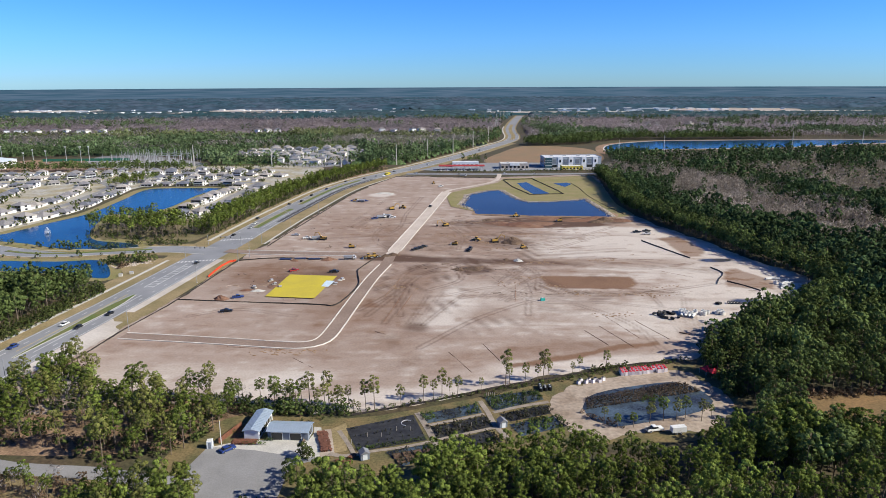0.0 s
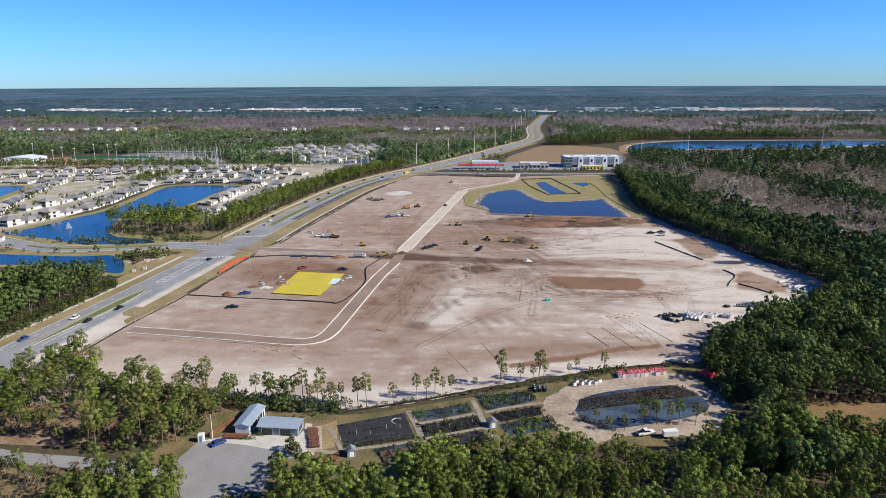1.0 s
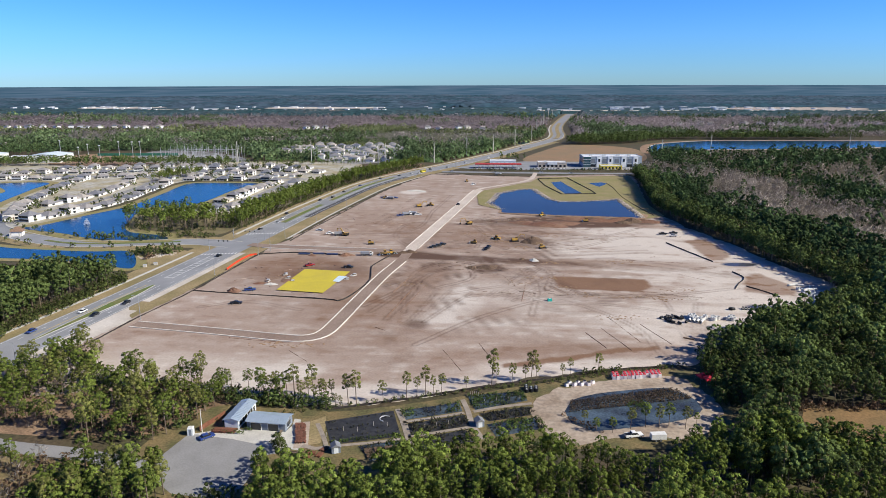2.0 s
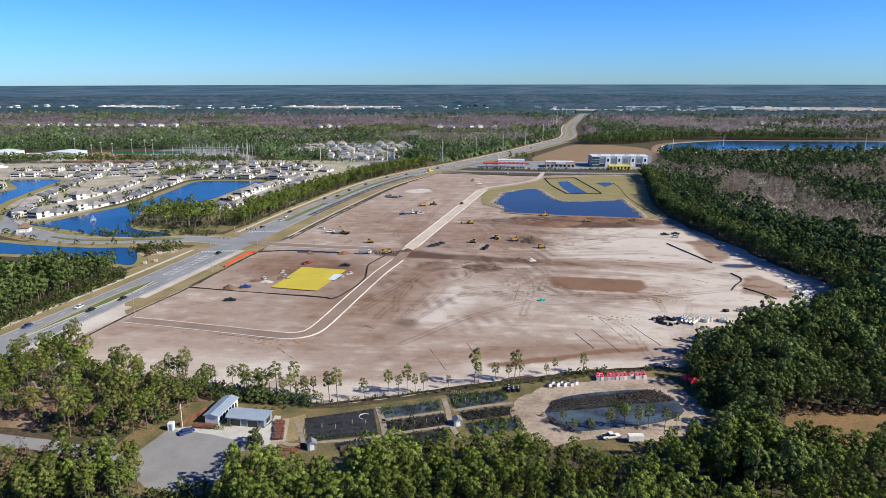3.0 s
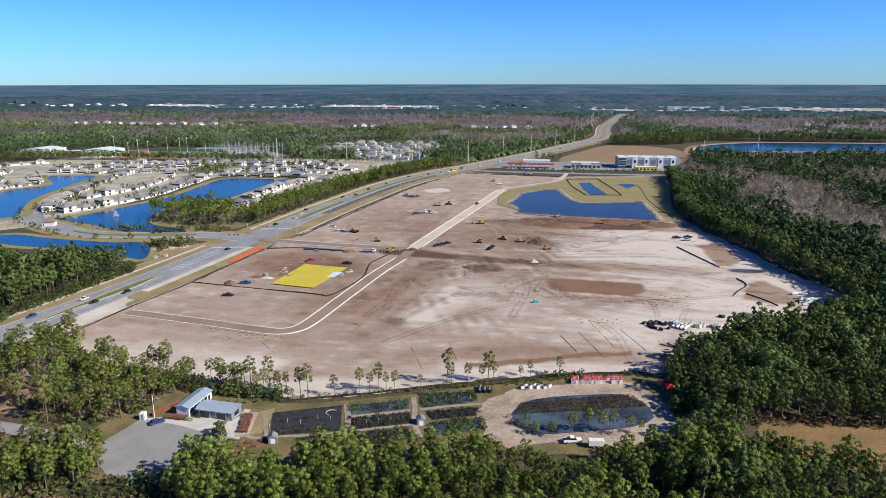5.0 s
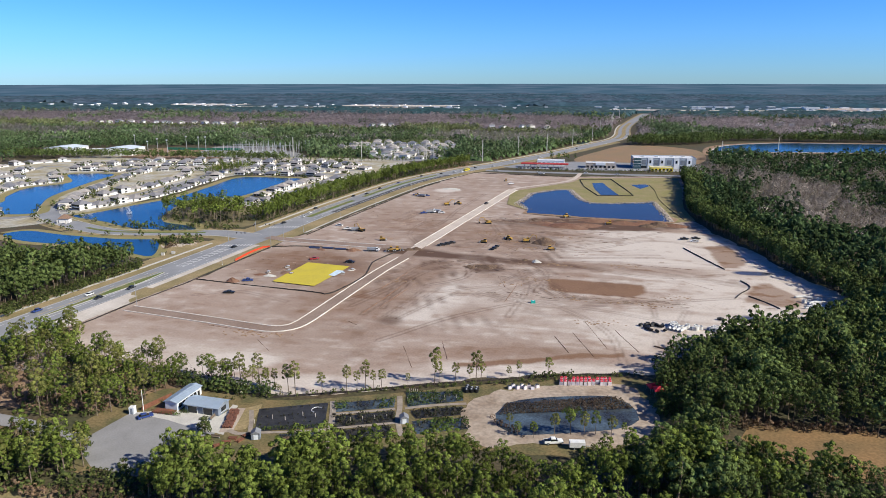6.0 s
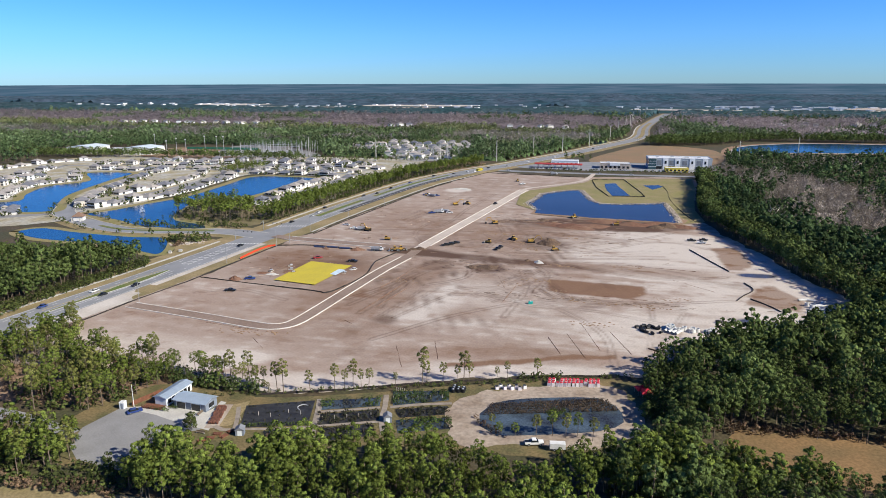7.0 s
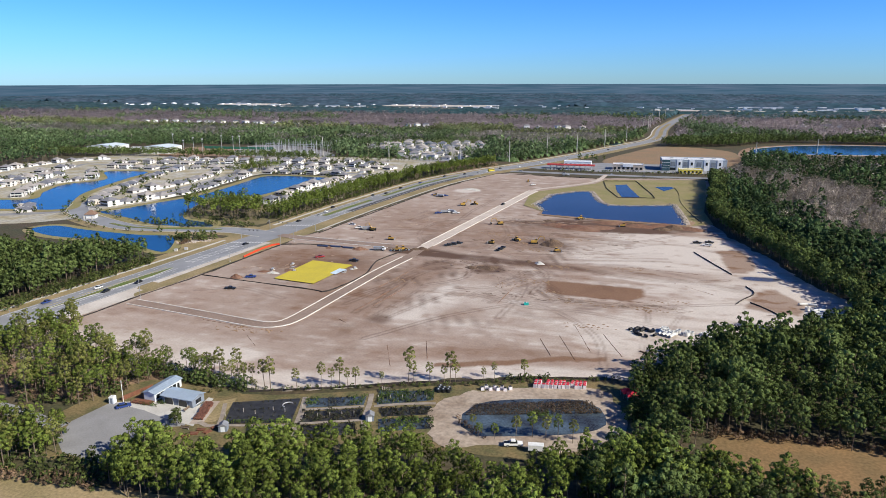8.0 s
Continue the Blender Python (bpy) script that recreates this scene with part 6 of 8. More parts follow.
line_up(street_lamp(), [(-139.5, 281, 0), (-135.5, 355, 0), (-126, 400, 0), (-122, 411, 0), (-157, 223, 0), (-124, 448, 0), (-117, 505, 0), (-105, 560, 0), (-93, 640, 0), (-150, 196, 0), (-70, 760, 0), (-30, 850, 0)])
grid_pole = thing("power_pole", "very tall pale concrete power pole beside the road", "power pole", "power poles")
Geo().rod((0, 0, 0), (0, 0, 28), 0.7, 0.4, 8).make("mast", M_CONCRETE, grid_pole)
for z in (20, 23, 26):
    Geo().rod((0, 0, z), (1.8, 0, z + 0.5), 0.14, 0.1, 5).make("insulator", M_GREY, grid_pole, "grey insulator arm")
line_up(grid_pole, [(-62, 904, 0), (-22, 987, 0), (16, 1040, 0), (52, 1155, 0), (85, 1263, 0), (100, 1380, 0), (116, 1500, 0), (128, 1600, 0), (134, 1680, 0), (140, 1780, 0), (160, 1900, 0), (180, 2010, 0), (-124, 880, 0), (-131, 868, 0), (-221, 871, 0), (-333, 902, 0), (250, 960, 0), (340, 1040, 0), (560, 1085, 0), (700, 1130, 0)])
field_light = thing("floodlight_mast", "tall thin floodlight mast at the sports field", "floodlight", "floodlight masts")
Geo().rod((0, 0, 0), (0, 0, 23), 0.4, 0.22, 8).make("mast", M_GREY, field_light)
Geo().box(0, 0, 22, 2.6, 0.5, 1.4).make("lamp_bank", M_WHITE, field_light, "bank of lamps")
line_up(field_light, [(-531, 855, 0), (-543, 895, 0), (-517, 880, 0), (-523, 938, 0), (-502, 937, 0), (-492, 940, 0), (-620, 950, 0)])
for x, y, turn, reach in ((-136, 441, 180, 14), (-163, 412, 0, 13), (-160, 446, -70, 12)):
    ob = thing("traffic_signal", "grey signal mast with three hanging traffic lights", "traffic signal", "traffic signals")
    Geo().rod((0, 0, 0), (0, 0, 7), 0.2, 0.14, 8).make("pole", M_STEEL, ob)
    Geo().rod((0, 0, 6.4), (reach, 0, 6.9), 0.14, 0.08, 6).make("arm", M_STEEL, ob)
    for k in (0.5, 0.75, 0.97):
        Geo().box(reach * k, 0, 5.7, 0.4, 0.4, 1.1).make("signal_head", M_BLACK, ob, "black signal head")
    put(ob, x, y, turn)
for x, y in ((-184, 369), (-180, 374)):
    ob = thing("utility_box", "beige utility cabinet on the verge", "utility box")
    Geo().box(0, 0, 0, 2.0, 1.4, 1.4).make("cabinet", M_CONCRETE, ob)
    Geo().box(0, 0, 1.4, 2.15, 1.55, 0.08).make("lid", M_GREY, ob)
    put(ob, x, y, 15)

# clods and stones lying about the site
rng = random.Random(31)
clods = Geo()
heaps_at = [(36, 352), (50, 362), (58, 345), (88, 331), (104, 330), (72, 333), (18, 384), (24, 450), (40, 432), (10, 470), (60, 395), (95, 400), (120, 345), (-24, 345), (80, 300), (-70, 258), (-60, 258), (62, 470)]
for k in range(620):
    cx, cy = heaps_at[k % len(heaps_at)]
    x, y = rng.gauss(cx, 5.5), rng.gauss(cy, 2.4)
    if inside(SITE, np.array([x]), np.array([y]))[0] and min((p - Vector((x, y))).length for p in ra[::3] + rb[::3]) > 6:
        r = rng.uniform(0.15, 0.55)
        clods.heap(x, y, 0.1, r * rng.uniform(1.0, 2.6), r, r * rng.uniform(0.3, 0.7), k, 7, 2)
tagged(clods.make("loose_clods", M_BROWN), "scattered brown clods and stones on the sand", "clods", "", "stuff")

# ---- houses ----
M_WALL = material("house_render", (0.66, 0.61, 0.54), (0.70, 0.72, 0.74), fine=1.0, vary=0.06, by="thing")
M_ROOF = material("roof_shingle", (0.37, 0.335, 0.30), (0.125, 0.135, 0.165), fine=1.5, vary=0.2, by="thing")
M_TRIM = paint("white_trim", (0.8, 0.8, 0.78), 0.5)


def hip(w, d, z, rise, over=0.5, gable=False):
    """A hipped or gabled roof with eaves."""
    a, b = w / 2 + over, d / 2 + over
    r = a if gable else max(a - b, 0.6)
    v = [(-a, -b, z), (a, -b, z), (a, b, z), (-a, b, z), (-r, 0, z + rise), (r, 0, z + rise), (-a, -b, z - 0.18), (a, -b, z - 0.18), (a, b, z - 0.18), (-a, b, z - 0.18)]
    f = [(0, 1, 5, 4), (2, 3, 4, 5), (1, 2, 5), (3, 0, 4), (7, 6, 9, 8), (6, 7, 1, 0), (7, 8, 2, 1), (8, 9, 3, 2), (9, 6, 0, 3)]
    return v, f


def make_house(w, d, floors, label, group="houses of the estate"):
    ob = thing("house", label, "house", group)
    h = 2.6 * floors
    Geo().box(0, 0, 0, w, d, h).make("wall", M_WALL, ob)
    v, f = hip(w, d, h + 0.1, 3.0, 0.6)
    roof = Geo().add(v, f).make("roof", M_ROOF, ob, "grey-brown shingle roof")
    Geo().box(w * 0.2, d * 0.15, h + 1.0, 0.4, 0.4, 1.4).make("vent", M_TRIM, roof)
    gw, gd = w * 0.46, 5.5
    garage = Geo().box(-w * 0.25, -d / 2 - gd / 2, 0, gw, gd - 0.01, 2.7).make("garage", M_WALL, ob)
    v, f = hip(gd + 1.0, gw, 2.8, 1.6)
    Geo().add([(-w * 0.25 + y, -d / 2 - gd / 2 + 0.6 + x, z) for x, y, z in v], [q[::-1] for q in f]).make("garage_roof", M_ROOF, garage)
    Geo().box(-w * 0.25, -d / 2 - gd - 0.03, 0, gw * 0.8, 0.08, 2.2).make("garage_door", M_TRIM, garage, "white garage door")
    Geo().box(w * 0.16, -d / 2 - 0.03, 0, 1.1, 0.08, 2.1).make("door", M_BARK, ob, "dark front door")
    for x, y, t in [(w * 0.36, -d / 2, 0), (-w * 0.3, d / 2, 0), (0.0, d / 2, 0), (w * 0.3, d / 2, 0), (-w / 2, 0, 90), (w / 2, 0, 90)]:
        for k in range(floors):
            Geo().box(x, y, 0.5 + 2.8 * k, 2.6 if y < d / 2 else 3.4, 0.1, 1.7, t).make("window", M_GLASS, ob, "dark window")
    Geo().box(-w * 0.25, -d / 2 - gd - 4, 0, gw * 0.85, 8, 0.06).make("driveway", M_CONCRETE, ob, "pale concrete drive")
    return ob


def make_small(w, d, floors, label):
    ob = thing("house", label, "house", "far houses")
    h = 2.7 * floors
    Geo().box(0, 0, 0, w, d, h).make("wall", M_WALL, ob)
    v, f = hip(w, d, h + 0.1, 2.8, 0.7)
    Geo().add(v, f).make("roof", M_ROOF, ob, "brown-grey roof")
    Geo().box(-w * 0.2, -d / 2 - 0.03, 0, w * 0.35, 0.1, 2.2).make("garage_door", M_TRIM, ob, "white garage door")
    Geo().box(w * 0.25, -d / 2 - 0.03, 1.0, 2.0, 0.1, 1.3).make("window", M_GLASS, ob, "dark window")
    return ob


HOMES = [make_house(13, 12, 1, "pale single-storey house with grey-brown hipped roof"), make_house(12, 11, 2, "pale two-storey house with grey hipped roof"),
         make_house(14.5, 12, 1, "wide beige bungalow with brown hipped roof"), make_house(11.5, 12, 2, "white two-storey house with brown roof")]
HOMES += [make_small(12, 10, 1, "small pale far house with brown roof"), make_small(11, 10, 2, "pale two-storey far house with grey roof"), make_small(13, 11, 2, "white far house with grey-brown roof")]
home_used = set()
HOME_SPOTS = []


def set_home(x, y, turn, kind, scale=1.0):
    m = pose(x, y, 0, 0, 0, turn) @ Matrix.Scale(scale, 4)
    HOME_SPOTS.append((x, y))
    if kind in home_used:
        copy_thing(HOMES[kind], m)
    else:
        HOMES[kind].matrix_basis = m
        home_used.add(kind)


def row_of_homes(points, side_turn, spacing=17.0, seed=0, tall=0.28):
    """Houses along a street or shore; side_turn turns their fronts."""
    rng = random.Random(seed)
    line = curve_through(points, 1.0)
    i = 0
    while i < len(line) - 1:
        p, q = line[i], line[min(i + 3, len(line) - 1)]
        a = math.degrees(math.atan2(q.y - p.y, q.x - p.x))
        if all(math.hypot(p.x - x, p.y - y) > 14 for x, y in HOME_SPOTS):
            set_home(p.x + rng.uniform(-1, 1), p.y + rng.uniform(-1, 1), a + side_turn + rng.uniform(-4, 4), rng.choice((1, 3)) if rng.random() < tall else rng.choice((0, 2)), rng.uniform(0.85, 0.98))
        i += max(1, int(spacing * rng.uniform(1.0, 1.25)))


row_of_homes([(-344, 494), (-334, 525), (-322, 565), (-324, 625), (-330, 690)], 90, 16, 1)
row_of_homes([(-366, 500), (-374, 512), (-398, 560), (-424, 640), (-438, 690), (-440, 720)], -90, 16, 2)
row_of_homes([(-318, 722), (-290, 724), (-250, 724), (-222, 722)], 180, 16, 3)
row_of_homes([(-214, 705), (-220, 660), (-222, 610), (-228, 580)], -90, 15, 4, 0.5)
row_of_homes([(-235, 545), (-205, 548), (-196, 570), (-192, 610)], -90, 16, 5, 0.8)
row_of_homes([(-464, 510), (-484, 545), (-500, 588), (-488, 630), (-534, 680)], 90, 17, 6)
row_of_homes([(-530, 712), (-500, 716), (-460, 718), (-420, 740), (-380, 760)], 180, 17, 7)
row_of_homes([(-345, 735), (-320, 765), (-270, 768), (-225, 764), (-190, 760)], 0, 17, 8)
row_of_homes([(-560, 760), (-500, 768), (-440, 775), (-395, 800), (-340, 808), (-280, 806), (-230, 800), (-190, 790)], 180, 17, 9)
row_of_homes([(-190, 690), (-188, 650), (-184, 720)], 90, 17, 10, 0.5)
row_of_homes([(-580, 560), (-570, 620), (-580, 680), (-600, 720)], 90, 18, 11)
row_of_homes([(-530, 560), (-540, 600), (-545, 640), (-580, 660)], -90, 18, 12)
row_of_homes([(-374, 560), (-364, 600), (-366, 640), (-374, 690), (-390, 730)], 90, 17, 13)
row_of_homes([(-520, 810), (-470, 815), (-420, 826), (-380, 838), (-320, 845), (-260, 840), (-210, 830)], 0, 17, 14)
row_of_homes([(-640, 640), (-650, 700), (-640, 760), (-600, 800)], 90, 18, 15)
row_of_homes([(-470, 470), (-500, 500), (-530, 530)], 90, 18, 16)
row_of_homes([(-408, 470), (-392, 448), (-430, 440), (-460, 425)], 0, 18, 17)
# streets between the rows
for pts in ([(-352, 480), (-352, 540), (-345, 600), (-348, 660), (-356, 715), (-380, 745)], [(-380, 745), (-440, 745), (-520, 742), (-600, 740)], [(-356, 715), (-340, 745), (-280, 746), (-205, 742), (-190, 735)], [(-205, 742), (-204, 680), (-208, 600), (-212, 560)],
            [(-600, 740), (-560, 640), (-520, 600), (-500, 540)], [(-380, 745), (-380, 785), (-300, 788), (-200, 780)], [(-395, 790), (-450, 800), (-520, 792), (-590, 780)]):
    ribbon("street", curve_through(pts, 8), -3.8, 3.8, 0.03, M_LOT, "pale estate street between houses", category="road")
# far estate of small houses
rng = random.Random(77)
for j in range(9):
    for i in range(9):
        x, y = -300 + 21 * i + 7 * (j % 2) + rng.uniform(-3, 3), 915 + 26 * j + rng.uniform(-4, 4)
        if inside(FARHOMES, np.array([x]), np.array([y]))[0] and rng.random() < 0.9:
            set_home(x, y, rng.choice((0, 180)) + rng.uniform(-10, 10), 4 + rng.randrange(3))
sheet("estate_ground", [(-305, 990), (-290, 1135), (-165, 1165), (-118, 1045), (-135, 905), (-190, 892), (-245, 962)], 0.0, M_LOT, "pale streets and yards of the far estate", "ground")
for k in range(40):
    if -1160 < -1150 + 29 * k < -690 or -430 < -1150 + 29 * k < -335 or -140 < -1150 + 29 * k < 10:
        set_home(-1150 + 29 * k + rng.uniform(-9, 9), 1550 + rng.uniform(-14, 14), rng.uniform(0, 360), rng.choice((5, 6)), rng.uniform(0.9, 1.2))
for k in range(26):
    set_home(470 + 27 * k + rng.uniform(-9, 9), 1738 + rng.uniform(-12, 12), rng.uniform(0, 360), rng.choice((5, 6)), rng.uniform(1.0, 1.3)) if rng.random() < 0.7 else None

# trees and shrubs among the houses
rng2 = np.random.default_rng(3)
hs = np.array(HOME_SPOTS)
yard = np.stack([hs[:, 0] + rng2.uniform(-12, 12, len(hs)), hs[:, 1] + rng2.choice([-1, 1], len(hs)) * rng2.uniform(9, 12, len(hs))], 1)
yard = yard[yard[:, 1] < 1200]
woods("garden_trees", np.concatenate([yard, yard + rng2.uniform(-7, 7, yard.shape), hs[hs[:, 1] < 900] + rng2.uniform(-11, 11, hs[hs[:, 1] < 900].shape)]), BUSH, M_SHRUB, "small garden trees and shrubs between houses", "shrubs", 21, 1.1, 2.5)
woods("estate_trees", scatter([(-360, 760), (-350, 690), (-335, 700), (-320, 770)], 6, 22), THIN, M_PINE, "pines left among the houses", "trees", 22, 0.6, 0.8)
woods("estate_trees", scatter([(-760, 800), (-660, 815), (-560, 838), (-330, 850), (-330, 884), (-560, 858), (-760, 845)], 5.5, 23), FAR, M_DARKPINE, "line of trees behind the estate", "trees", 23, 0.6, 0.9)
woods("estate_trees", scatter(FARHOMES, 13, 24), FAR, M_PINE, "trees among the far houses", "trees", 24, 0.3, 0.55)
woods("estate_trees", scatter([(-335, 850), (-150, 872), (-150, 884), (-335, 872)], 7, 62), FAR, M_DARKPINE, "low trees before the far houses", "trees", 62, 0.35, 0.6)
sheet("bare_verge", [(-140, 868), (-72, 880), (-92, 800), (-112, 775), (-128, 800)], 0.01, M_BROWN, "bare brown ground beside the road", "verge", rough_edge=1.5)
woods("lake_shrubs", np.array([(-204 + 3 * math.sin(k * 2.3) + 0.9 * k, 395 + 5 * math.cos(k * 1.7) + 0.4 * k) for k in range(26)]), BUSH, M_SHRUB, "dark shrubs at the junction corner", "shrubs", 25, 0.9, 2.6)
woods("lake_shrubs", np.array([(-262 + 3.4 * k, 438 - 0.2 * k + 3 * math.sin(k)) for k in range(16)] + [(-215 + 3.0 * k, 447 + 3 * math.sin(k * 2)) for k in range(14)] + [(-262 + 5.5 * k, 470 - 1.2 * k + 4 * math.sin(k * 1.9)) for k in range(16)]), BUSH, M_SHRUB, "shrubs along the lake shore", "shrubs", 26, 0.8, 2.2)
woods("lake_shrubs", np.array([(-192 + 4 * math.sin(k * 3.1), 384 + 0.8 * k) for k in range(12)]), BUSH, M_BRUSH, "brown shrubs on the rocky corner", "shrubs", 27, 0.7, 1.4)
woods("shop_trees", np.array([(-8 + 5 * k + 2 * math.sin(k * 5), 826 + 2 * math.sin(k * 3)) for k in range(46)]), BUSH, M_SHRUB, "small street trees before the shops", "shrubs", 28, 0.8, 1.8)
woods("shop_trees", np.array([(28 + 6 * math.sin(k * 2.2) + 3 * k, 935 + 5 * math.cos(k * 1.3)) for k in range(10)]), FAR, M_DARKPINE, "clump of trees on the brown field", "trees", 29, 0.6, 0.9)
sheet("corner_ground", [(-214, 405), (-196, 409), (-178, 410), (-170, 402), (-168, 384), (-172, 362), (-180, 348), (-187, 352), (-185, 372), (-198, 392)], -0.005, M_GRASS, "dry grass at the rocky junction corner", "ground", rough_edge=0.6)
rng = random.Random(52)
rocks = Geo()
for k in range(160):
    r = rng.uniform(0.25, 0.8)
    t = rng.random()
    rocks.heap(-196 + 14 * t + rng.gauss(0, 2.2), 388 + 13 * t + rng.gauss(0, 1.8), 0.0, r * rng.uniform(1.0, 1.8), r, r * rng.uniform(0.6, 1.0), k, 7, 2)
tagged(rocks.make("rocks", M_WHITESAND), "pale rocks heaped at the junction corner", "rocks", "", "stuff")
gate = thing("gatehouse", "small brown-roofed gatehouse on the entrance road", "gatehouse")
Geo().box(0, 0, 0, 7, 6, 3.4).make("wall", M_WALL, gate)
v, f = hip(7, 6, 3.5, 3.0, 0.8)
Geo().add(v, f).make("roof", material("brown_tiles", (0.24, 0.15, 0.10), (0.18, 0.12, 0.09), fine=2, vary=0.2), gate, "brown tiled roof")
for x in (-3, 3):
    Geo().box(x, -7, 0, 0.8, 0.8, 3.2).make("pillar", M_CONCRETE, gate, "stone pillar")
put(gate, -318, 444, 20)
jet = Geo()
rng = random.Random(3)
for k in range(260):
    a, r = rng.uniform(0, 6.28), 2.3 * rng.random() ** 0.7
    x, y, z = r * math.cos(a), r * math.sin(a), 5.0 * (1 - (r / 2.4) ** 2) * rng.uniform(0.1, 1.0)
    jet.add([(x, y, z), (x + rng.uniform(-0.35, 0.35), y + rng.uniform(-0.35, 0.35), z + 0.45), (x + rng.uniform(-0.35, 0.35), y + 0.3, z + 0.2)], [(0, 1, 2)])
ob = thing("fountain", "white spraying lake fountain", "fountain")
jet.make("spray", material("spray_white", (0.85, 0.87, 0.9), vary=0.1, leaf=0.5), ob)
Geo().rod((0, 0, 0), (0, 0, 0.4), 0.9, 0.7, 12).make("float", M_BLACK, ob, "dark float")
put(ob, -290, 482, 0, 0.14)

# ---- shops and halls ----


def block_building(name, label, category, w, d, h, wall, roofmat, bays=0, parapet=0.8):
    ob = thing(name, label, category)
    Geo().box(0, 0, 0, w, d, h).make("wall", wall, ob)
    Geo().box(0, 0, h, w - 0.8, d - 0.8, 0.12).make("roof", roofmat, ob, "flat roof")
    for x, y, sx, sy in ((0, -d / 2, w, 0.4), (0, d / 2, w, 0.4), (-w / 2, 0, 0.4, d - 0.8), (w / 2, 0, 0.4, d - 0.8)):
        Geo().box(x, y, h, sx, sy, parapet).make("parapet", wall, ob)
    for k in range(bays):
        x = -w / 2 + w * (k + 0.5) / bays
        Geo().box(x, -d / 2 - 0.04, 0.8, w / bays * 0.55, 0.12, min(2.6, h * 0.5)).make("window", M_GLASS, ob, "dark shop window")
    return ob


M_PALEWALL = material("white_panels", (0.74, 0.75, 0.76), (0.66, 0.68, 0.70), scale=0.3, fine=1, vary=0.06)
M_GREYWALL = material("grey_panels", (0.19, 0.215, 0.25), (0.16, 0.18, 0.21), scale=0.3, fine=1, vary=0.06)
M_TANWALL = material("tan_render", (0.42, 0.35, 0.29), (0.50, 0.44, 0.38), scale=0.3, fine=1, vary=0.08)
M_STOREWALL = material("blue_grey_panels", (0.36, 0.40, 0.44), (0.32, 0.36, 0.40), scale=0.3, fine=1, vary=0.06)
store = block_building("storage_building", "large three-storey white and grey storage building", "building", 74, 30, 12.5, M_STOREWALL, M_WHITE)
for k, x in enumerate((-32, -17, -3, 14, 29)):
    Geo().box(x, -15.1, 0.1, 6, 0.7, 12.9).make("bay", M_PALEWALL, store, "white panelled bay")
    Geo().box(x, -15.5, 6.5, 2.2, 0.3, 3.6).make("window", M_GLASS, store, "dark tall window")
for k, x in enumerate((-24.5, -10, 5.5, 21.5)):
    Geo().box(x, -15.05, 5.0, 5.4, 0.3, 5.4).make("panel", M_GREYWALL, store, "dark grey panel")
    Geo().box(x, -15.1, 0.0, 6.5, 0.3, 3.4).make("roller_door", M_GLASS, store, "dark glazed front")
for k in range(4):
    Geo().box(-37.1, -10 + 6.6 * k, 5.0, 0.3, 2.6, 5.0).make("window", M_GLASS, store, "dark window")
M_TEAL = material("teal_glass", (0.03, 0.075, 0.095), (0.05, 0.10, 0.12), rough=0.15, vary=0.05, spec=0.5)
tower = Geo().box(-33, -17, 0, 9, 6, 13.2).make("tower", M_TEAL, store, "dark teal glazed corner tower")
for z in (3.2, 6.5, 9.8, 13.2):
    Geo().box(-33, -17, z, 9.3, 6.3, 0.35).make("band", M_PALEWALL, tower, "white floor band")
for k, x in enumerate((-25, -8, 10, 24)):
    Geo().box(x, 2, 12.6, 4, 3, 1.4).make("roof_unit", M_GREY, store, "grey roof unit")
put(store, 168, 886, 3)
annex = block_building("yellow_shop", "low bright yellow building before the storage hall", "shop", 26, 12, 4.2, material("yellow_render", (0.72, 0.58, 0.08), (0.66, 0.54, 0.12), vary=0.06), M_WHITE, 6, 0.5)
put(annex, 163, 851, 3)
tan = block_building("shop_building", "tan shop with white parapet and dark windows", "shop", 36, 20, 6.0, M_TANWALL, M_WHITE, 7)
Geo().box(0, -10.3, 4.0, 12, 0.8, 3.2).make("sign_front", M_PALEWALL, tan, "white raised front")
Geo().box(-8, 3, 6.1, 3, 2.4, 1.3).make("roof_unit", M_GREY, tan)
put(tan, 92, 868, 0)
cafe = block_building("shop_building", "small white shop with flat roof", "shop", 34, 14, 5.5, M_PALEWALL, M_WHITE, 6)
put(cafe, 30, 886, 0)
M_CANOPYRED = material("red_canopy_metal", (0.42, 0.05, 0.045), (0.36, 0.04, 0.04), vary=0.08)
canopy_roof = thing("fuel_canopy", "long red-edged filling station canopy on posts", "canopy")
Geo().box(0, 0, 4.6, 58, 12, 0.9).make("roof", M_CANOPYRED, canopy_roof, "red canopy roof")
Geo().box(0, 0, 5.5, 56, 10, 0.08).make("deck", M_CANOPYRED, canopy_roof, "red deck")
for k in range(8):
    for y in (-3.5, 3.5):
        Geo().box(-25 + 7.2 * k, y, 0, 0.5, 0.5, 4.6).make("post", M_WHITE, canopy_roof, "white post")
put(canopy_roof, 24, 852, 0)
for k in range(6):
    ob = thing("fuel_pump", "white fuel pump under the red canopy", "pump", "fuel pumps")
    Geo().box(0, 0, 0, 0.9, 0.6, 1.9).make("case", M_WHITE, ob)
    Geo().box(0, -0.32, 1.0, 0.6, 0.05, 0.5).make("panel", M_BLACK, ob, "dark panel")
    put(ob, 4 + 7.6 * k, 852, 0)


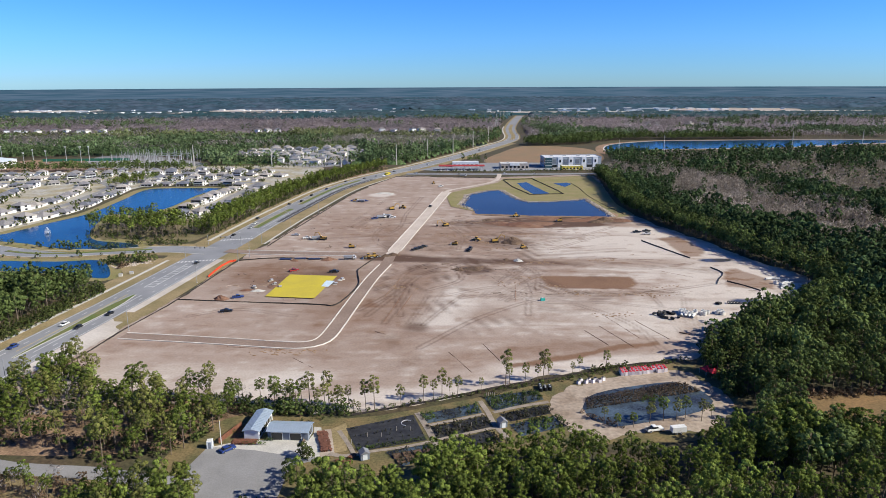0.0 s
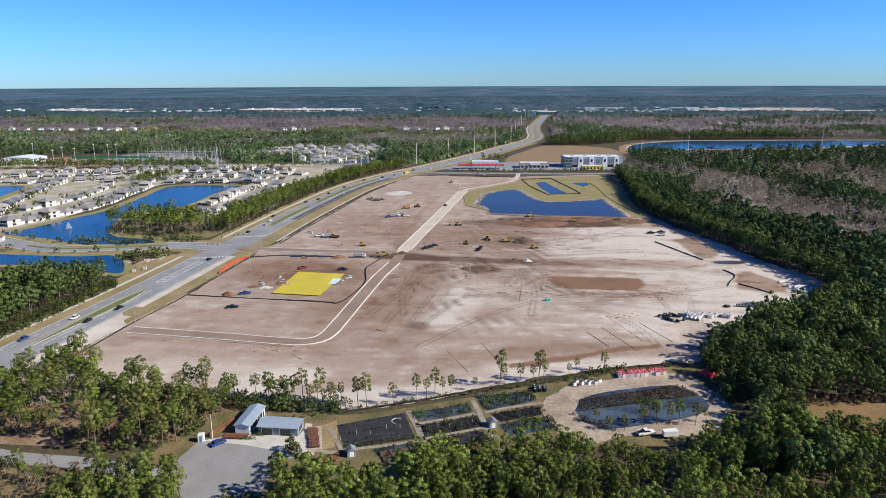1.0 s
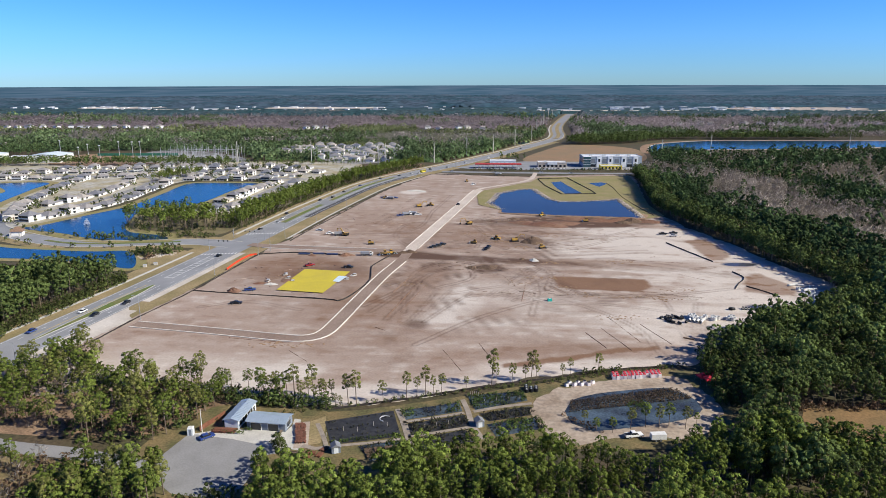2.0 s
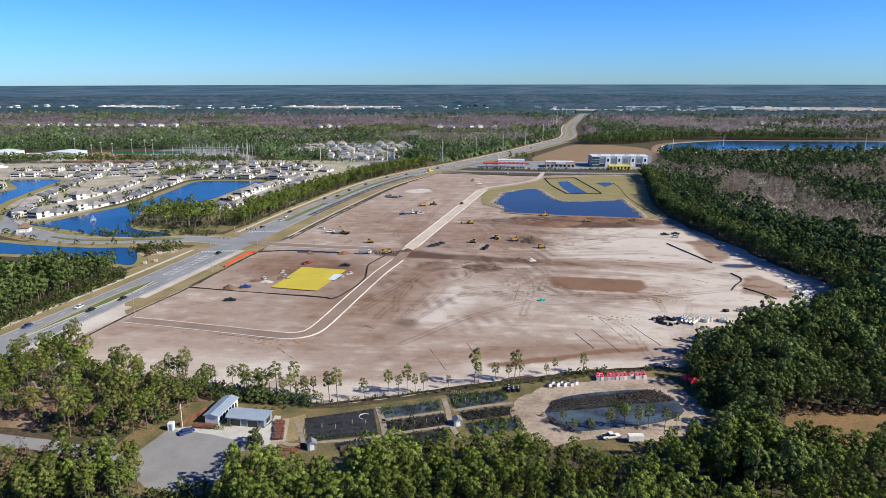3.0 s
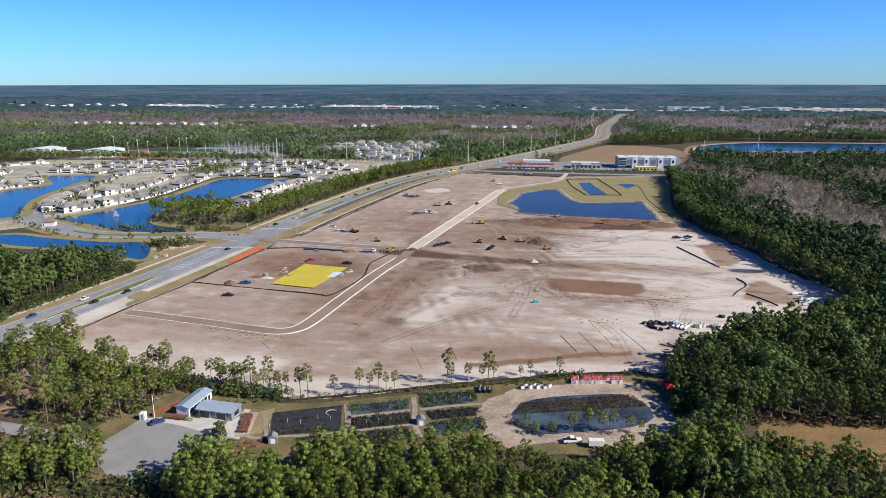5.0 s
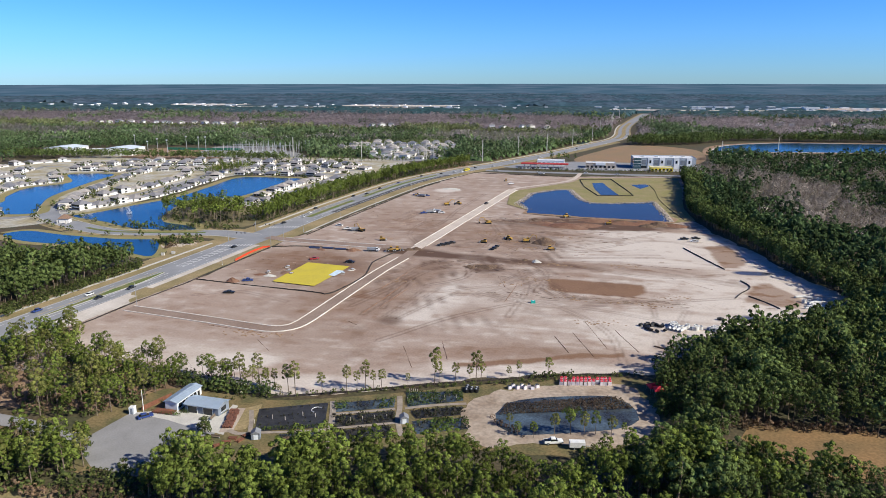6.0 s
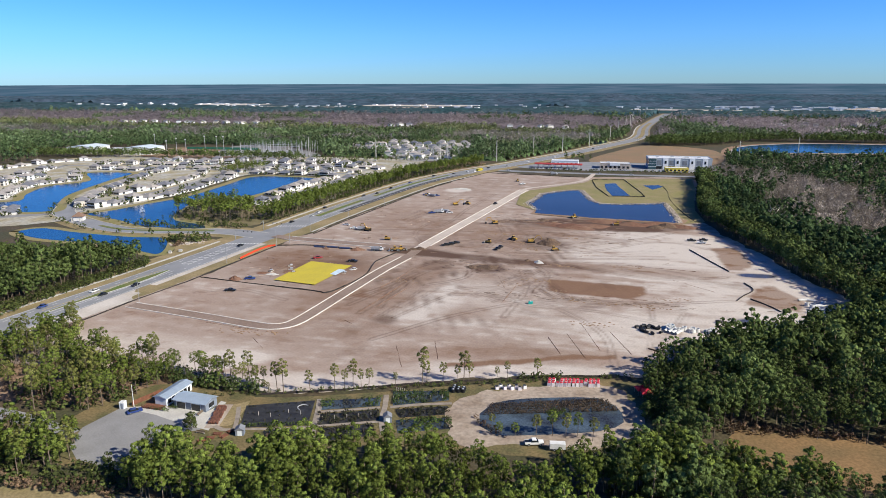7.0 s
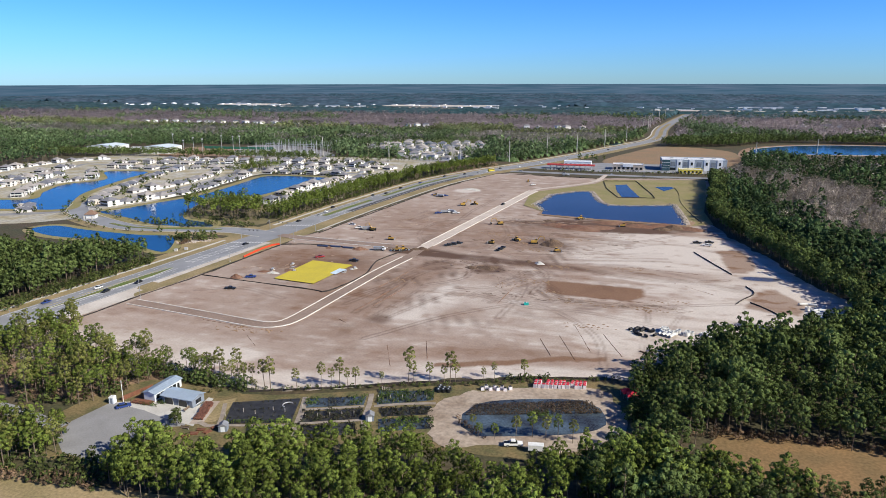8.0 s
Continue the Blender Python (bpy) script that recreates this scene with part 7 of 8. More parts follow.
def gabled_hall(w, d, h):
    ob = thing("sports_hall", "large white sports hall with low pale roof", "hall", "sports halls")
    Geo().box(0, 0, 0, w, d, h * 0.78).prism([(-w / 2, h * 0.78), (w / 2, h * 0.78), (0, h * 0.96)], -d / 2, d / 2).make("wall", material("cream_cladding", (0.70, 0.70, 0.64), (0.64, 0.65, 0.62), vary=0.05), ob)
    prof = [(-w / 2 - 0.5, h * 0.79), (0, h), (w / 2 + 0.5, h * 0.79), (w / 2 + 0.5, h * 0.76), (0, h * 0.97), (-w / 2 - 0.5, h * 0.76)]
    Geo().prism(prof, -d / 2 - 0.5, d / 2 + 0.5).make("roof", material("pale_metal_roof", (0.60, 0.68, 0.68), (0.66, 0.70, 0.70), rough=0.45, vary=0.05), ob, "pale blue-white metal roof")
    Geo().box(0, -d / 2 - 0.05, 0, 6, 0.2, 4.5).make("door", M_GREY, ob, "grey roller door")
    for k in (-1, 1):
        Geo().box(k * w * 0.3, -d / 2 - 0.05, 3, 5, 0.2, 1.6).make("window", M_GLASS, ob, "dark window")
    return ob


line_up(gabled_hall(44, 40, 12), [(-688, 884, 8), (-594, 888, 8)])
side_hall = block_building("hall_annex", "low cream side building of the sports halls", "building", 26, 20, 6, M_PALEWALL, M_WHITE, 3)
put(side_hall, -640, 890, 8)
sheet("sports_ground", [(-570, 850), (-440, 860), (-450, 960), (-600, 980)], 0.0, M_BROWN, "bare brown sports ground", "ground")
fence = thing("windscreen_fence", "long green screened fence of the sports ground", "fence")
for k in range(16):
    Geo().rod((-60 + 8 * k, 0, 0), (-60 + 8 * k, 0, 4), 0.08, n=5).make("post", M_STEEL, fence)
Geo().box(0, 0, 0.2, 120, 0.1, 3.6).make("screen", paint("green_mesh", (0.03, 0.16, 0.10), 0.8), fence, "green mesh screen")
put(fence, -510, 965, 5)
# substation
sheet("substation_yard", [(-470, 890), (-330, 900), (-345, 950), (-440, 1030), (-520, 1030)], 0.02, M_LOT, "pale gravel yard of the substation", "ground")
rng = random.Random(9)
mast = thing("substation_mast", "thin grey steel mast of the substation", "mast", "substation masts")
Geo().rod((0, 0, 0), (0, 0, 17), 0.26, 0.14, 6).make("mast", M_GREY, mast)
Geo().rod((-2, 0, 12), (2, 0, 12), 0.1, n=5).make("cross_arm", M_GREY, mast)
ins = Geo()
for x in (-1.8, 0, 1.8):
    ins.rod((x, 0, 11.0), (x, 0, 12), 0.14, n=6)
ins.make("insulators", M_BARK, mast, "brown insulators")
line_up(mast, [(-455 + 9.5 * i + 3.5 * j + rng.uniform(-3, 3), 905 + 17 * j + rng.uniform(-5, 5), rng.choice((0, 90))) for i in range(12) for j in range(5)])
gantry = thing("substation_gantry", "grey steel gantry with beam in the substation", "gantry", "substation gantries")
for x in (-7, 7):
    Geo().rod((x, -0.6, 0), (x, 0, 13), 0.14, 0.1, 5).make("leg", M_GREY, gantry)
    Geo().rod((x, 0.6, 0), (x, 0, 13), 0.14, 0.1, 5).make("leg", M_GREY, gantry)
Geo().box(0, 0, 12.6, 15, 0.4, 0.4).make("beam", M_GREY, gantry)
line_up(gantry, [(-440 + 16 * i + 4 * j, 912 + 24 * j, 0) for i in range(6) for j in range(2)])
trafo = thing("transformer", "grey oil transformer in the substation", "transformer", "transformers")
Geo().box(0, 0, 0.3, 5, 3, 3.2).make("tank", M_GREY, trafo)
for k in (-1.5, 0, 1.5):
    Geo().rod((k, 0, 3.5), (k, 0, 5.5), 0.2, 0.1, 6).make("bushing", M_BARK, trafo, "brown bushing")
line_up(trafo, [(-430 + 22 * k, 925 + 9 * k % 20, 10) for k in range(4)])

# far white buildings
sheet("clearing", [(200, 2500), (700, 2480), (1200, 2500), (1560, 2540), (1560, 2610), (1100, 2590), (600, 2570), (200, 2590)], 2.0, M_LIME, "far pale road and yards", "ground", rough_edge=6)
sheet("clearing", [(-1500, 2520), (-1250, 2510), (-1220, 2600), (-1480, 2610)], 2.0, M_LIME, "far pale open ground", "ground", rough_edge=6)
sheet("clearing", [(-1060, 2540), (-620, 2530), (-600, 2590), (-1050, 2600)], 2.0, M_WHITESAND, "far strip of pale bare ground", "ground", rough_edge=6)
rng = random.Random(21)
for k in range(120):
    centre = (-2050, -1560, -1080, -700, -330, 230, 480, 760, 1050)[k % 9]
    x = centre + rng.gauss(0, 190)
    y = (2790, 2620)[k % 2] + rng.uniform(-90, 100)
    w, d, h = rng.choice((8, 10, 12, 16, 24, 60)) * rng.uniform(0.8, 1.2), rng.uniform(12, 26), rng.uniform(3, 6)
    ob = thing("warehouse", "far white flat-roofed warehouse among woods", "warehouse", "far warehouses")
    Geo().box(0, 0, 0, w, d, h).make("wall", M_PALEWALL, ob)
    Geo().box(0, 0, h, w + 0.6, d + 0.6, 0.5).make("roof", M_WHITE if k % 3 else M_GREY, ob)
    put(ob, x, y, rng.uniform(-12, 12))
sheet("clearing", [(900, 2640), (1300, 2600), (1420, 2760), (1250, 2890), (1000, 2860)], 2.2, M_WHITESAND, "far clearing of pale bare sand", "ground")
sheet("clearing", [(-900, 2700), (-500, 2720), (-480, 2880), (-860, 2870)], 2.2, M_LIME, "far pale open ground", "ground")
sheet("clearing", [(-1700, 2700), (-1450, 2700), (-1400, 2860), (-1700, 2870)], 2.2, M_LIME, "far pale open ground", "ground")
woods("entrance_trees", np.array([(p.x + d * 0.3, p.y + d) for i, p in enumerate(entry[::3]) for d in (13 + (i % 3), -12 - (i % 2)) if p.x < -185]), BUSH, M_SHRUB, "small trees and palms along the entrance road", "shrubs", 97, 0.7, 2.0)

# ---- plant nursery ----
M_METALROOF = material("blue_metal_roof", (0.42, 0.50, 0.58), (0.38, 0.46, 0.54), scale=0.5, fine=2, rough=0.35, metal=0.3, vary=0.06)
M_SIDING = material("white_siding", (0.66, 0.70, 0.74), (0.60, 0.64, 0.68), scale=0.5, fine=2, vary=0.05)
M_GREYSIDING = material("slate_siding", (0.20, 0.23, 0.28), (0.17, 0.20, 0.24), scale=0.5, fine=2, vary=0.06)
M_CLOTH = material("ground_cloth", (0.025, 0.025, 0.027), (0.045, 0.045, 0.045), scale=0.4, fine=2, vary=0.25, rough=0.6)
# Wet black cloth; its bluish colour patches paint in the reflected sky.
M_WETCLOTH = material("wet_cloth_sky_tint", (0.08, 0.11, 0.135), (0.032, 0.035, 0.036), scale=0.12, fine=1.5, vary=0.3, rough=0.2, spec=0.5)
M_DECK = material("red_timber", (0.20, 0.085, 0.05), (0.15, 0.065, 0.04), scale=0.6, fine=4, vary=0.2)
M_TERRACOTTA = material("terracotta", (0.20, 0.085, 0.055), (0.13, 0.06, 0.042), by="thing", fine=4, vary=0.15)
M_DARKPLANT = material("dark_foliage", (0.035, 0.05, 0.022), (0.05, 0.04, 0.03), by="island", fine=1, vary=0.3, leaf=0.15)
M_BRIGHT = material("fresh_foliage", (0.10, 0.14, 0.03), (0.05, 0.09, 0.025), by="island", fine=1, vary=0.3, leaf=0.25)

sheet("nursery_lawn", [(-78, 190), (-66, 203), (-42, 202), (-26, 201), (0, 210), (30, 223), (60, 235), (90, 243), (104, 236), (98, 200), (80, 186), (40, 182), (10, 172), (-20, 160), (-44, 150), (-70, 150), (-82, 166)], 0.03, material("worn_lawn", (0.19, 0.14, 0.065), (0.10, 0.095, 0.04), scale=0.12, fine=1.2, vary=0.3), "dry straw-coloured lawn round the nursery beds", "ground", rough_edge=0.6)
sheet("parking_lot", [(-74, 168), (-71, 183), (-60, 184), (-38, 181), (-37, 175), (-44, 172), (-44, 158), (-46, 150), (-62, 152), (-70, 158)], 0.07, M_LOT, "pale grey gravel parking lot", "parking lot", smooth=False)
sheet("forecourt", [(-70, 182.6), (-61, 186.5), (-52.8, 186.5), (-41.5, 186.5), (-40.6, 190), (-41.2, 194.5), (-38.9, 194), (-37, 185), (-34, 175.6), (-46.7, 177.8), (-56.4, 180.5), (-64.2, 181.6)], 0.10, M_CONCRETE, "pale concrete forecourt of the nursery", "forecourt", smooth=False)
sheet("lawn_strip", [(-35, 178), (-35.5, 193), (-31.5, 197), (-29, 180)], 0.11, M_GRASS, "straw-coloured lawn strips between paths", "lawn")
ribbon("lane", curve_through([(-180, 186), (-150, 180), (-126, 172), (-100, 169), (-86, 166), (-74, 164)], 4), -3, 3, 0.05, M_LOT, "pale lane leading to the lot", category="road")
ribbon("track", curve_through([(-120, 132), (-67, 136), (-40, 137), (0, 141)], 4), -3, 3, 0.02, M_GRASS, "grassy track along the wood", category="track")
sheet("clearing", [(122, 206), (128, 197), (140, 189), (165, 187), (240, 190), (240, 216), (200, 216), (165, 218), (140, 217), (126, 214)], 0.0, material("brown_grass", (0.24, 0.145, 0.065), (0.18, 0.12, 0.055), scale=0.08, fine=1, vary=0.25), "brown dry grass clearing in the wood", "ground")


def metal_building(name, label, w, d, h, rise, wall, doors, windows):
    """A low gabled building whose ridge runs along x."""
    ob = thing(name, label, "building")
    Geo().box(0, 0, 0, w, d, h).make("wall", wall, ob)
    gable = Geo().prism([(-d / 2, h), (d / 2, h), (0, h + rise * 0.96)], -w / 2, w / 2).make("gable", wall, ob)
    gable.matrix_basis = pose(0, 0, 0, 0, 0, 90)
    for s in (-1, 1):
        roof = Geo()
        e, t = d / 2 + 0.5, 0.12
        a = [(-w / 2 - 0.4, s * e, h - 0.06), (w / 2 + 0.4, s * e, h - 0.06), (w / 2 + 0.4, 0, h + rise), (-w / 2 - 0.4, 0, h + rise)]
        roof.add(a + [(x, y, z + t) for x, y, z in a], [(0, 1, 2, 3), (7, 6, 5, 4), (0, 4, 5, 1), (1, 5, 6, 2), (3, 2, 6, 7), (0, 3, 7, 4)])
        slope = roof.make("roof", M_METALROOF, ob, "pale blue metal roof")
        for k in range(int(w / 0.9)):
            x = -w / 2 + 0.4 + 0.9 * k
            Geo().rod((x, s * e, h + 0.1), (x, s * 0.05, h + rise + 0.16), 0.035, n=4).make("roof_rib", M_METALROOF, slope)
    for x, wd, ht in doors:
        # No opening is cut: a dark slab stands for the shade inside.
        Geo().box(x, -d / 2 - 0.04, 0, wd, 0.12, ht).make("door", M_GLASS, ob, "dark panel standing for an unlit open doorway")
        Geo().box(x, -d / 2 - 0.02, ht, wd + 0.3, 0.16, 0.15).make("door_trim", M_TRIM, ob, "white trim")
        for s in (-1, 1):
            Geo().box(x + s * (wd / 2 + 0.08), -d / 2 - 0.02, 0, 0.15, 0.16, ht).make("door_trim", M_TRIM, ob, "white trim")
    for x, y, turn, wd in windows:
        win = Geo().box(x, y, 0.8, wd, 0.1, 1.5, turn).make("window", M_GLASS, ob, "dark window")
        Geo().box(x, y, 0.65, wd + 0.2, 0.14, 0.13, turn).make("sill", M_TRIM, win, "white sill")
    return ob


garage = metal_building("workshop", "grey metal workshop with pale blue roof beside the lot", 12.6, 6.0, 2.9, 0.9, M_GREYSIDING, [(-3.4, 3.4, 2.4), (2.4, 3.4, 2.4)], [(6.32, 0, 90, 2.6)])
put(garage, -47.6, 189.4, -4)
office = metal_building("office_building", "long white office with pale blue metal roof", 13.2, 4.6, 3.0, 0.7, M_SIDING, [(4.9, 1.2, 2.1)], [(-5 + 2.0 * k, -2.33, 0, 1.5) for k in range(5)])
put(office, -58.6, 193.3, 86)
porch = thing("deck", "red-brown timber deck with rail beside the office", "deck")
for k in range(16):
    Geo().box(-3.6 + 0.47 * k, 0, 0.35, 0.42, 3.2, 0.08).make("plank", M_DECK, porch)
for k in range(8):
    Geo().box(-3.6 + k, -1.6, 0, 0.1, 0.1, 1.4).make("post", M_DECK, porch)
for z in (0.8, 1.35):
    Geo().box(0, -1.6, z, 7.4, 0.08, 0.1).make("rail", M_DECK, porch)
put(porch, -60.6, 185.2, 0)
screen = thing("timber_fence", "red-brown timber screen fence by the flagpole", "fence")
for k in range(24):
    Geo().box(-5.6 + 0.48 * k, 0, 0, 0.44, 0.06, 1.7).make("board", M_DECK, screen)
for z in (0.4, 1.3):
    Geo().box(0, 0.08, z, 11.4, 0.08, 0.1).make("rail", M_DECK, screen)
put(screen, -66.5, 190, 70)
pole = thing("flagpole", "white flagpole beside the lot", "flagpole")
Geo().rod((0, 0, 0), (0, 0, 8), 0.13, 0.08, 8).make("pole", M_WHITE, pole)
Geo().rod((0, 0, 8), (0, 0, 8.25), 0.12, 0.03, 8).make("finial", M_YELLOW, pole)
put(pole, -67.5, 184, 0)
wc = thing("storage_box", "pale blue-white upright cabin box beside the lot", "box")
Geo().box(0, 0, 0, 1.7, 1.7, 2.4).make("body", M_SIDING, wc)
Geo().box(0, 0, 2.4, 1.85, 1.85, 0.18, taper=0.8).make("roof", M_WHITE, wc)
Geo().box(0, -0.86, 0.1, 0.8, 0.06, 2.0).make("door", M_GREYSIDING, wc, "grey door")
put(wc, -70.3, 182.3, 10)


def shed(label):
    ob = thing("garden_shed", label, "shed", "garden sheds")
    Geo().box(0, 0, 0, 2.6, 2.4, 2.0).make("wall", M_GREYSIDING, ob)
    Geo().prism([(-1.5, 1.95), (1.5, 1.95), (0, 2.9)], -1.45, 1.45).make("roof", paint("grey_shingles", (0.22, 0.23, 0.25), 0.8), ob, "grey pitched roof")
    Geo().box(0, -1.22, 0, 1.3, 0.08, 1.8).make("door", M_SIDING, ob, "pale door")
    Geo().box(0, -1.4, 2.05, 0.6, 0.06, 0.4).make("vent", M_TRIM, ob)
    return ob


line_up(shed("small grey shed with pitched roof by the beds"), [(18.6, 194.6, 20), (-23.2, 176, 20)])
pot = thing("plant_pot", "red-brown terracotta pot on the sand path", "pot", "terracotta pots")
Geo().rod((0, 0, 0), (0, 0, 0.7), 0.3, 0.45, 10).make("body", M_TERRACOTTA, pot)
Geo().rod((0, 0, 0.62), (0, 0, 0.78), 0.52, 0.52, 10).make("lip", M_TERRACOTTA, pot)
rng = random.Random(4)
line_up(pot, [(-35.0 - 3.2 * (k // 4) / 12 + 0.78 * (k % 4 - 1.5) + rng.uniform(-0.2, 0.2), 179.8 + 0.95 * (k // 4) + rng.uniform(-0.25, 0.25), 0) for k in range(48)])
ribbon("sand_path", curve_through([(-34.4, 177), (-36, 184), (-38, 192.5)], 2), -1.9, 2.4, 0.13, M_WHITESAND, "pale sand path with pots", category="path")
bench = thing("bench", "dark bench on the forecourt", "bench")
Geo().box(0, 0, 0.42, 3.0, 0.5, 0.07).make("seat", M_BARK, bench)
Geo().box(0, 0.25, 0.5, 3.0, 0.06, 0.45).make("backrest", M_BARK, bench)
for x in (-1.3, 1.3):
    Geo().box(x, 0, 0, 0.1, 0.45, 0.42).make("leg", M_STEEL, bench)
line_up(bench, [(-35.6, 173.6, 0), (-42.6, 184.5, 90)])

for k, (x, y, turn) in enumerate(((-31, 171.8, 20), (-27.6, 173.6, 75), (-27, 176.8, 60), (-30.2, 174.4, 10), (-32.6, 169.6, 40))):
    ob = thing("lumber_stack", "loose stack of red-brown timber beside the beds", "lumber", "lumber stacks")
    for j in range(7):
        Geo().box(0.1 * (j % 2), -0.7 + 0.45 * (j % 4), 0.06 + 0.22 * (j // 4), 2.6 - 0.25 * (j % 3), 0.36, 0.2, 4 * (j % 3) - 4).make("timber", M_DECK, ob)
    put(ob, x, y, turn, 0.02)
M_PATH = material("path_gravel", (0.33, 0.28, 0.23), (0.25, 0.21, 0.17), scale=0.3, fine=2, vary=0.12)
# beds of potted plants on dark cloth
BEDS = [([(-31, 193.4), (-10, 202.3), (-5.2, 186), (-25.4, 179.4)], 0), ([(-7.6, 202.6), (11.4, 209.7), (12.8, 203.6), (-6.1, 196)], 1), ([(-4.8, 193.4), (13.6, 201.2), (15.3, 194.2), (-2.3, 186.4)], 1),
        ([(13.8, 215.2), (32.9, 219.8), (34.6, 213), (17.1, 204.8)], 1), ([(18.7, 202.3), (35, 208.8), (37.3, 203.4), (21.6, 197.4)], 1), ([(-17.2, 179.3), (-4.9, 183.6), (-2.4, 176), (-12, 171.5)], 2), ([(-1.2, 184.8), (14.5, 191.4), (18, 185), (3, 178)], 1), ([(21, 195.5), (38, 201.5), (41, 195), (24, 188)], 1)]


def bed_rows(corners, gap, along, seed, keep=1.0):
    """Rows of places across a four-cornered bed."""
    rng = np.random.default_rng(seed)
    a, b, c, d = (np.array(p, float) for p in corners)
    n = int(np.linalg.norm(d - a) / gap)
    k = int(np.linalg.norm(b - a) / along)
    out = [(a + (d - a) * (i + 0.5) / n) * (1 - (j + 0.5) / k) + (b + (c - b) * (i + 0.5) / n) * ((j + 0.5) / k) for i in range(n) for j in range(k) if rng.uniform() < keep]
    return np.array(out) + rng.normal(0, 0.08, (len(out), 2))


TUFT = [tree_shape(s + 120, height=0.9, crown=0.8, reach=0.45, clumps=4, per=5, size=0.3, sides=3, limbs=False) for s in range(3)]
for k, (corners, kind) in enumerate(BEDS):
    sheet("bed_cloth", corners, 0.12, M_WETCLOTH if k % 2 and kind else M_CLOTH, "black ground cloth under potted plants", "bed", smooth=False)
    if kind == 0:
        pl = bed_rows(corners, 2.2, 0.9, k, 0.30)
        woods("potted_plants", pl, TUFT, M_DARKPLANT, "thin rows of dark potted plants on black cloth", "plants", 40 + k, 0.6, 1.0)
        pl = bed_rows([corners[3], corners[2], (-5.9, 188), (-26.2, 181.4)], 0.8, 0.8, k + 20, 0.85)
        woods("potted_plants", pl, TUFT, M_BRIGHT, "bright potted plants at the bed edge", "plants", 60 + k, 0.7, 1.2)
    elif kind == 2:
        for i in range(4):
            for j in range(2):
                ob = thing("raised_bed", "dark framed raised bed of seedlings", "raised bed", "raised beds")
                for y in (-1.1, 1.1):
                    Geo().box(0, y, 0, 2.4, 0.1, 0.4).make("side", M_DARKDIRT, ob)
                for x in (-1.2, 1.2):
                    Geo().box(x, 0, 0, 0.1, 2.1, 0.4).make("end", M_DARKDIRT, ob)
                Geo().box(0, 0, 0, 2.3, 2.1, 0.3).make("soil", M_DARKDIRT, ob)
                put(ob, -13.6 + 2.9 * i + 1.2 * j, 176.8 + 0.95 * i - 2.6 * j, 18, 0.13)
        woods("potted_plants", bed_rows(corners, 0.8, 0.8, k, 0.5), TUFT, M_DARKPLANT, "seedlings in raised beds", "plants", 40 + k, 0.6, 1.0)
    else:
        pl = bed_rows(corners, 0.95, 0.75, k, 0.62)
        side_pick = cloud(pl[:, 0], pl[:, 1], 5, 2, k) > 0.42
        woods("potted_plants", pl[side_pick], TUFT, M_BRIGHT if k % 2 else M_DARKPLANT, "rows of green potted plants on black cloth", "plants", 40 + k, 0.8, 1.5)
        if (~side_pick).any():
            woods("potted_plants", pl[~side_pick][::3], TUFT, M_DARKPLANT, "sparse dark potted plants on wet cloth", "plants", 60 + k, 0.7, 1.2)
for pts, w in (([(-8.8, 203.6), (-5.4, 194), (-1.8, 182), (1.5, 172)], 1.0), ([(12.4, 212), (14.6, 204), (16.4, 195), (20, 186)], 0.9), ([(-5.8, 194.7), (4, 198.6), (13.4, 202.6)], 0.7), ([(-3, 185.6), (6, 189.4), (16, 193.4)], 0.7), ([(16.5, 203.6), (26, 207.8), (36, 211)], 0.8), ([(-25.5, 178.6), (-12, 182), (-4, 185)], 0.7), ([(-33, 192), (-29, 184), (-26.5, 178)], 0.7), ([(-34, 178.5), (-30, 177), (-24, 178.4)], 0.9)):
    ribbon("garden_path", curve_through(pts, 3), -w, w, 0.15, M_PATH, "pale gravel path between beds", category="path")
rng = random.Random(6)
post = thing("riser_post", "short pale irrigation post among the plants", "post", "irrigation posts")
Geo().box(0, 0, 0, 0.14, 0.14, 1.5).make("post", M_LIME, post)
Geo().rod((0, 0, 1.5), (0, 0, 1.75), 0.07, 0.03, 6).make("sprinkler", M_BLACK, post, "black sprinkler head")
line_up(post, [(-28 + 4.4 * k, 184.2 + 1.9 * k + 2 * (k % 2), 0) for k in range(6)] + [(-2 + 3.6 * k, 190 + 1.5 * k, 0) for k in range(5)] + [(16 + 4 * k, 209 + 1.2 * k, 0) for k in range(5)] + [(15 + 0.7 * k, 215.6, 0) for k in range(5)])
hose = Geo()
for k in range(24):
    a = 0.9 + 3.6 * k / 24
    hose.rod((1.8 * math.cos(a), 1.8 * math.sin(a), 0.1), (1.8 * math.cos(a + 0.16), 1.8 * math.sin(a + 0.16), 0.1), 0.16, n=5)
tagged(hose.make("hose", M_GREY), "curved grey hose on the black cloth", "hose").matrix_basis = pose(-11.8, 196.6, 0.1)

# sand loop with the oval of dark potted shrubs
sheet("sand_loop", [(35.8, 206), (40, 218), (52, 226), (66.8, 232), (88, 236.5), (96, 226), (99, 214), (96, 204), (84, 192), (72.7, 191), (60, 190), (46, 184), (41, 190)], 0.14, material("yard_sand", (0.37, 0.30, 0.235), (0.24, 0.18, 0.13), scale=0.11, fine=0.7, vary=0.22, bump=0.06, cover=0.58), "bare pale sand yard with wheel tracks", "yard", rough_edge=1.1, step=2.5)
OVAL = [(46.5, 206), (49.5, 214), (58, 219.5), (70.4, 223.6), (84, 226.4), (90, 222), (92.4, 211), (85, 203.6), (72, 198.6), (54, 193.6), (48, 198)]
sheet("oval_bed", OVAL, 0.18, M_WETCLOTH, "oval bed of wet dark cloth", "bed")
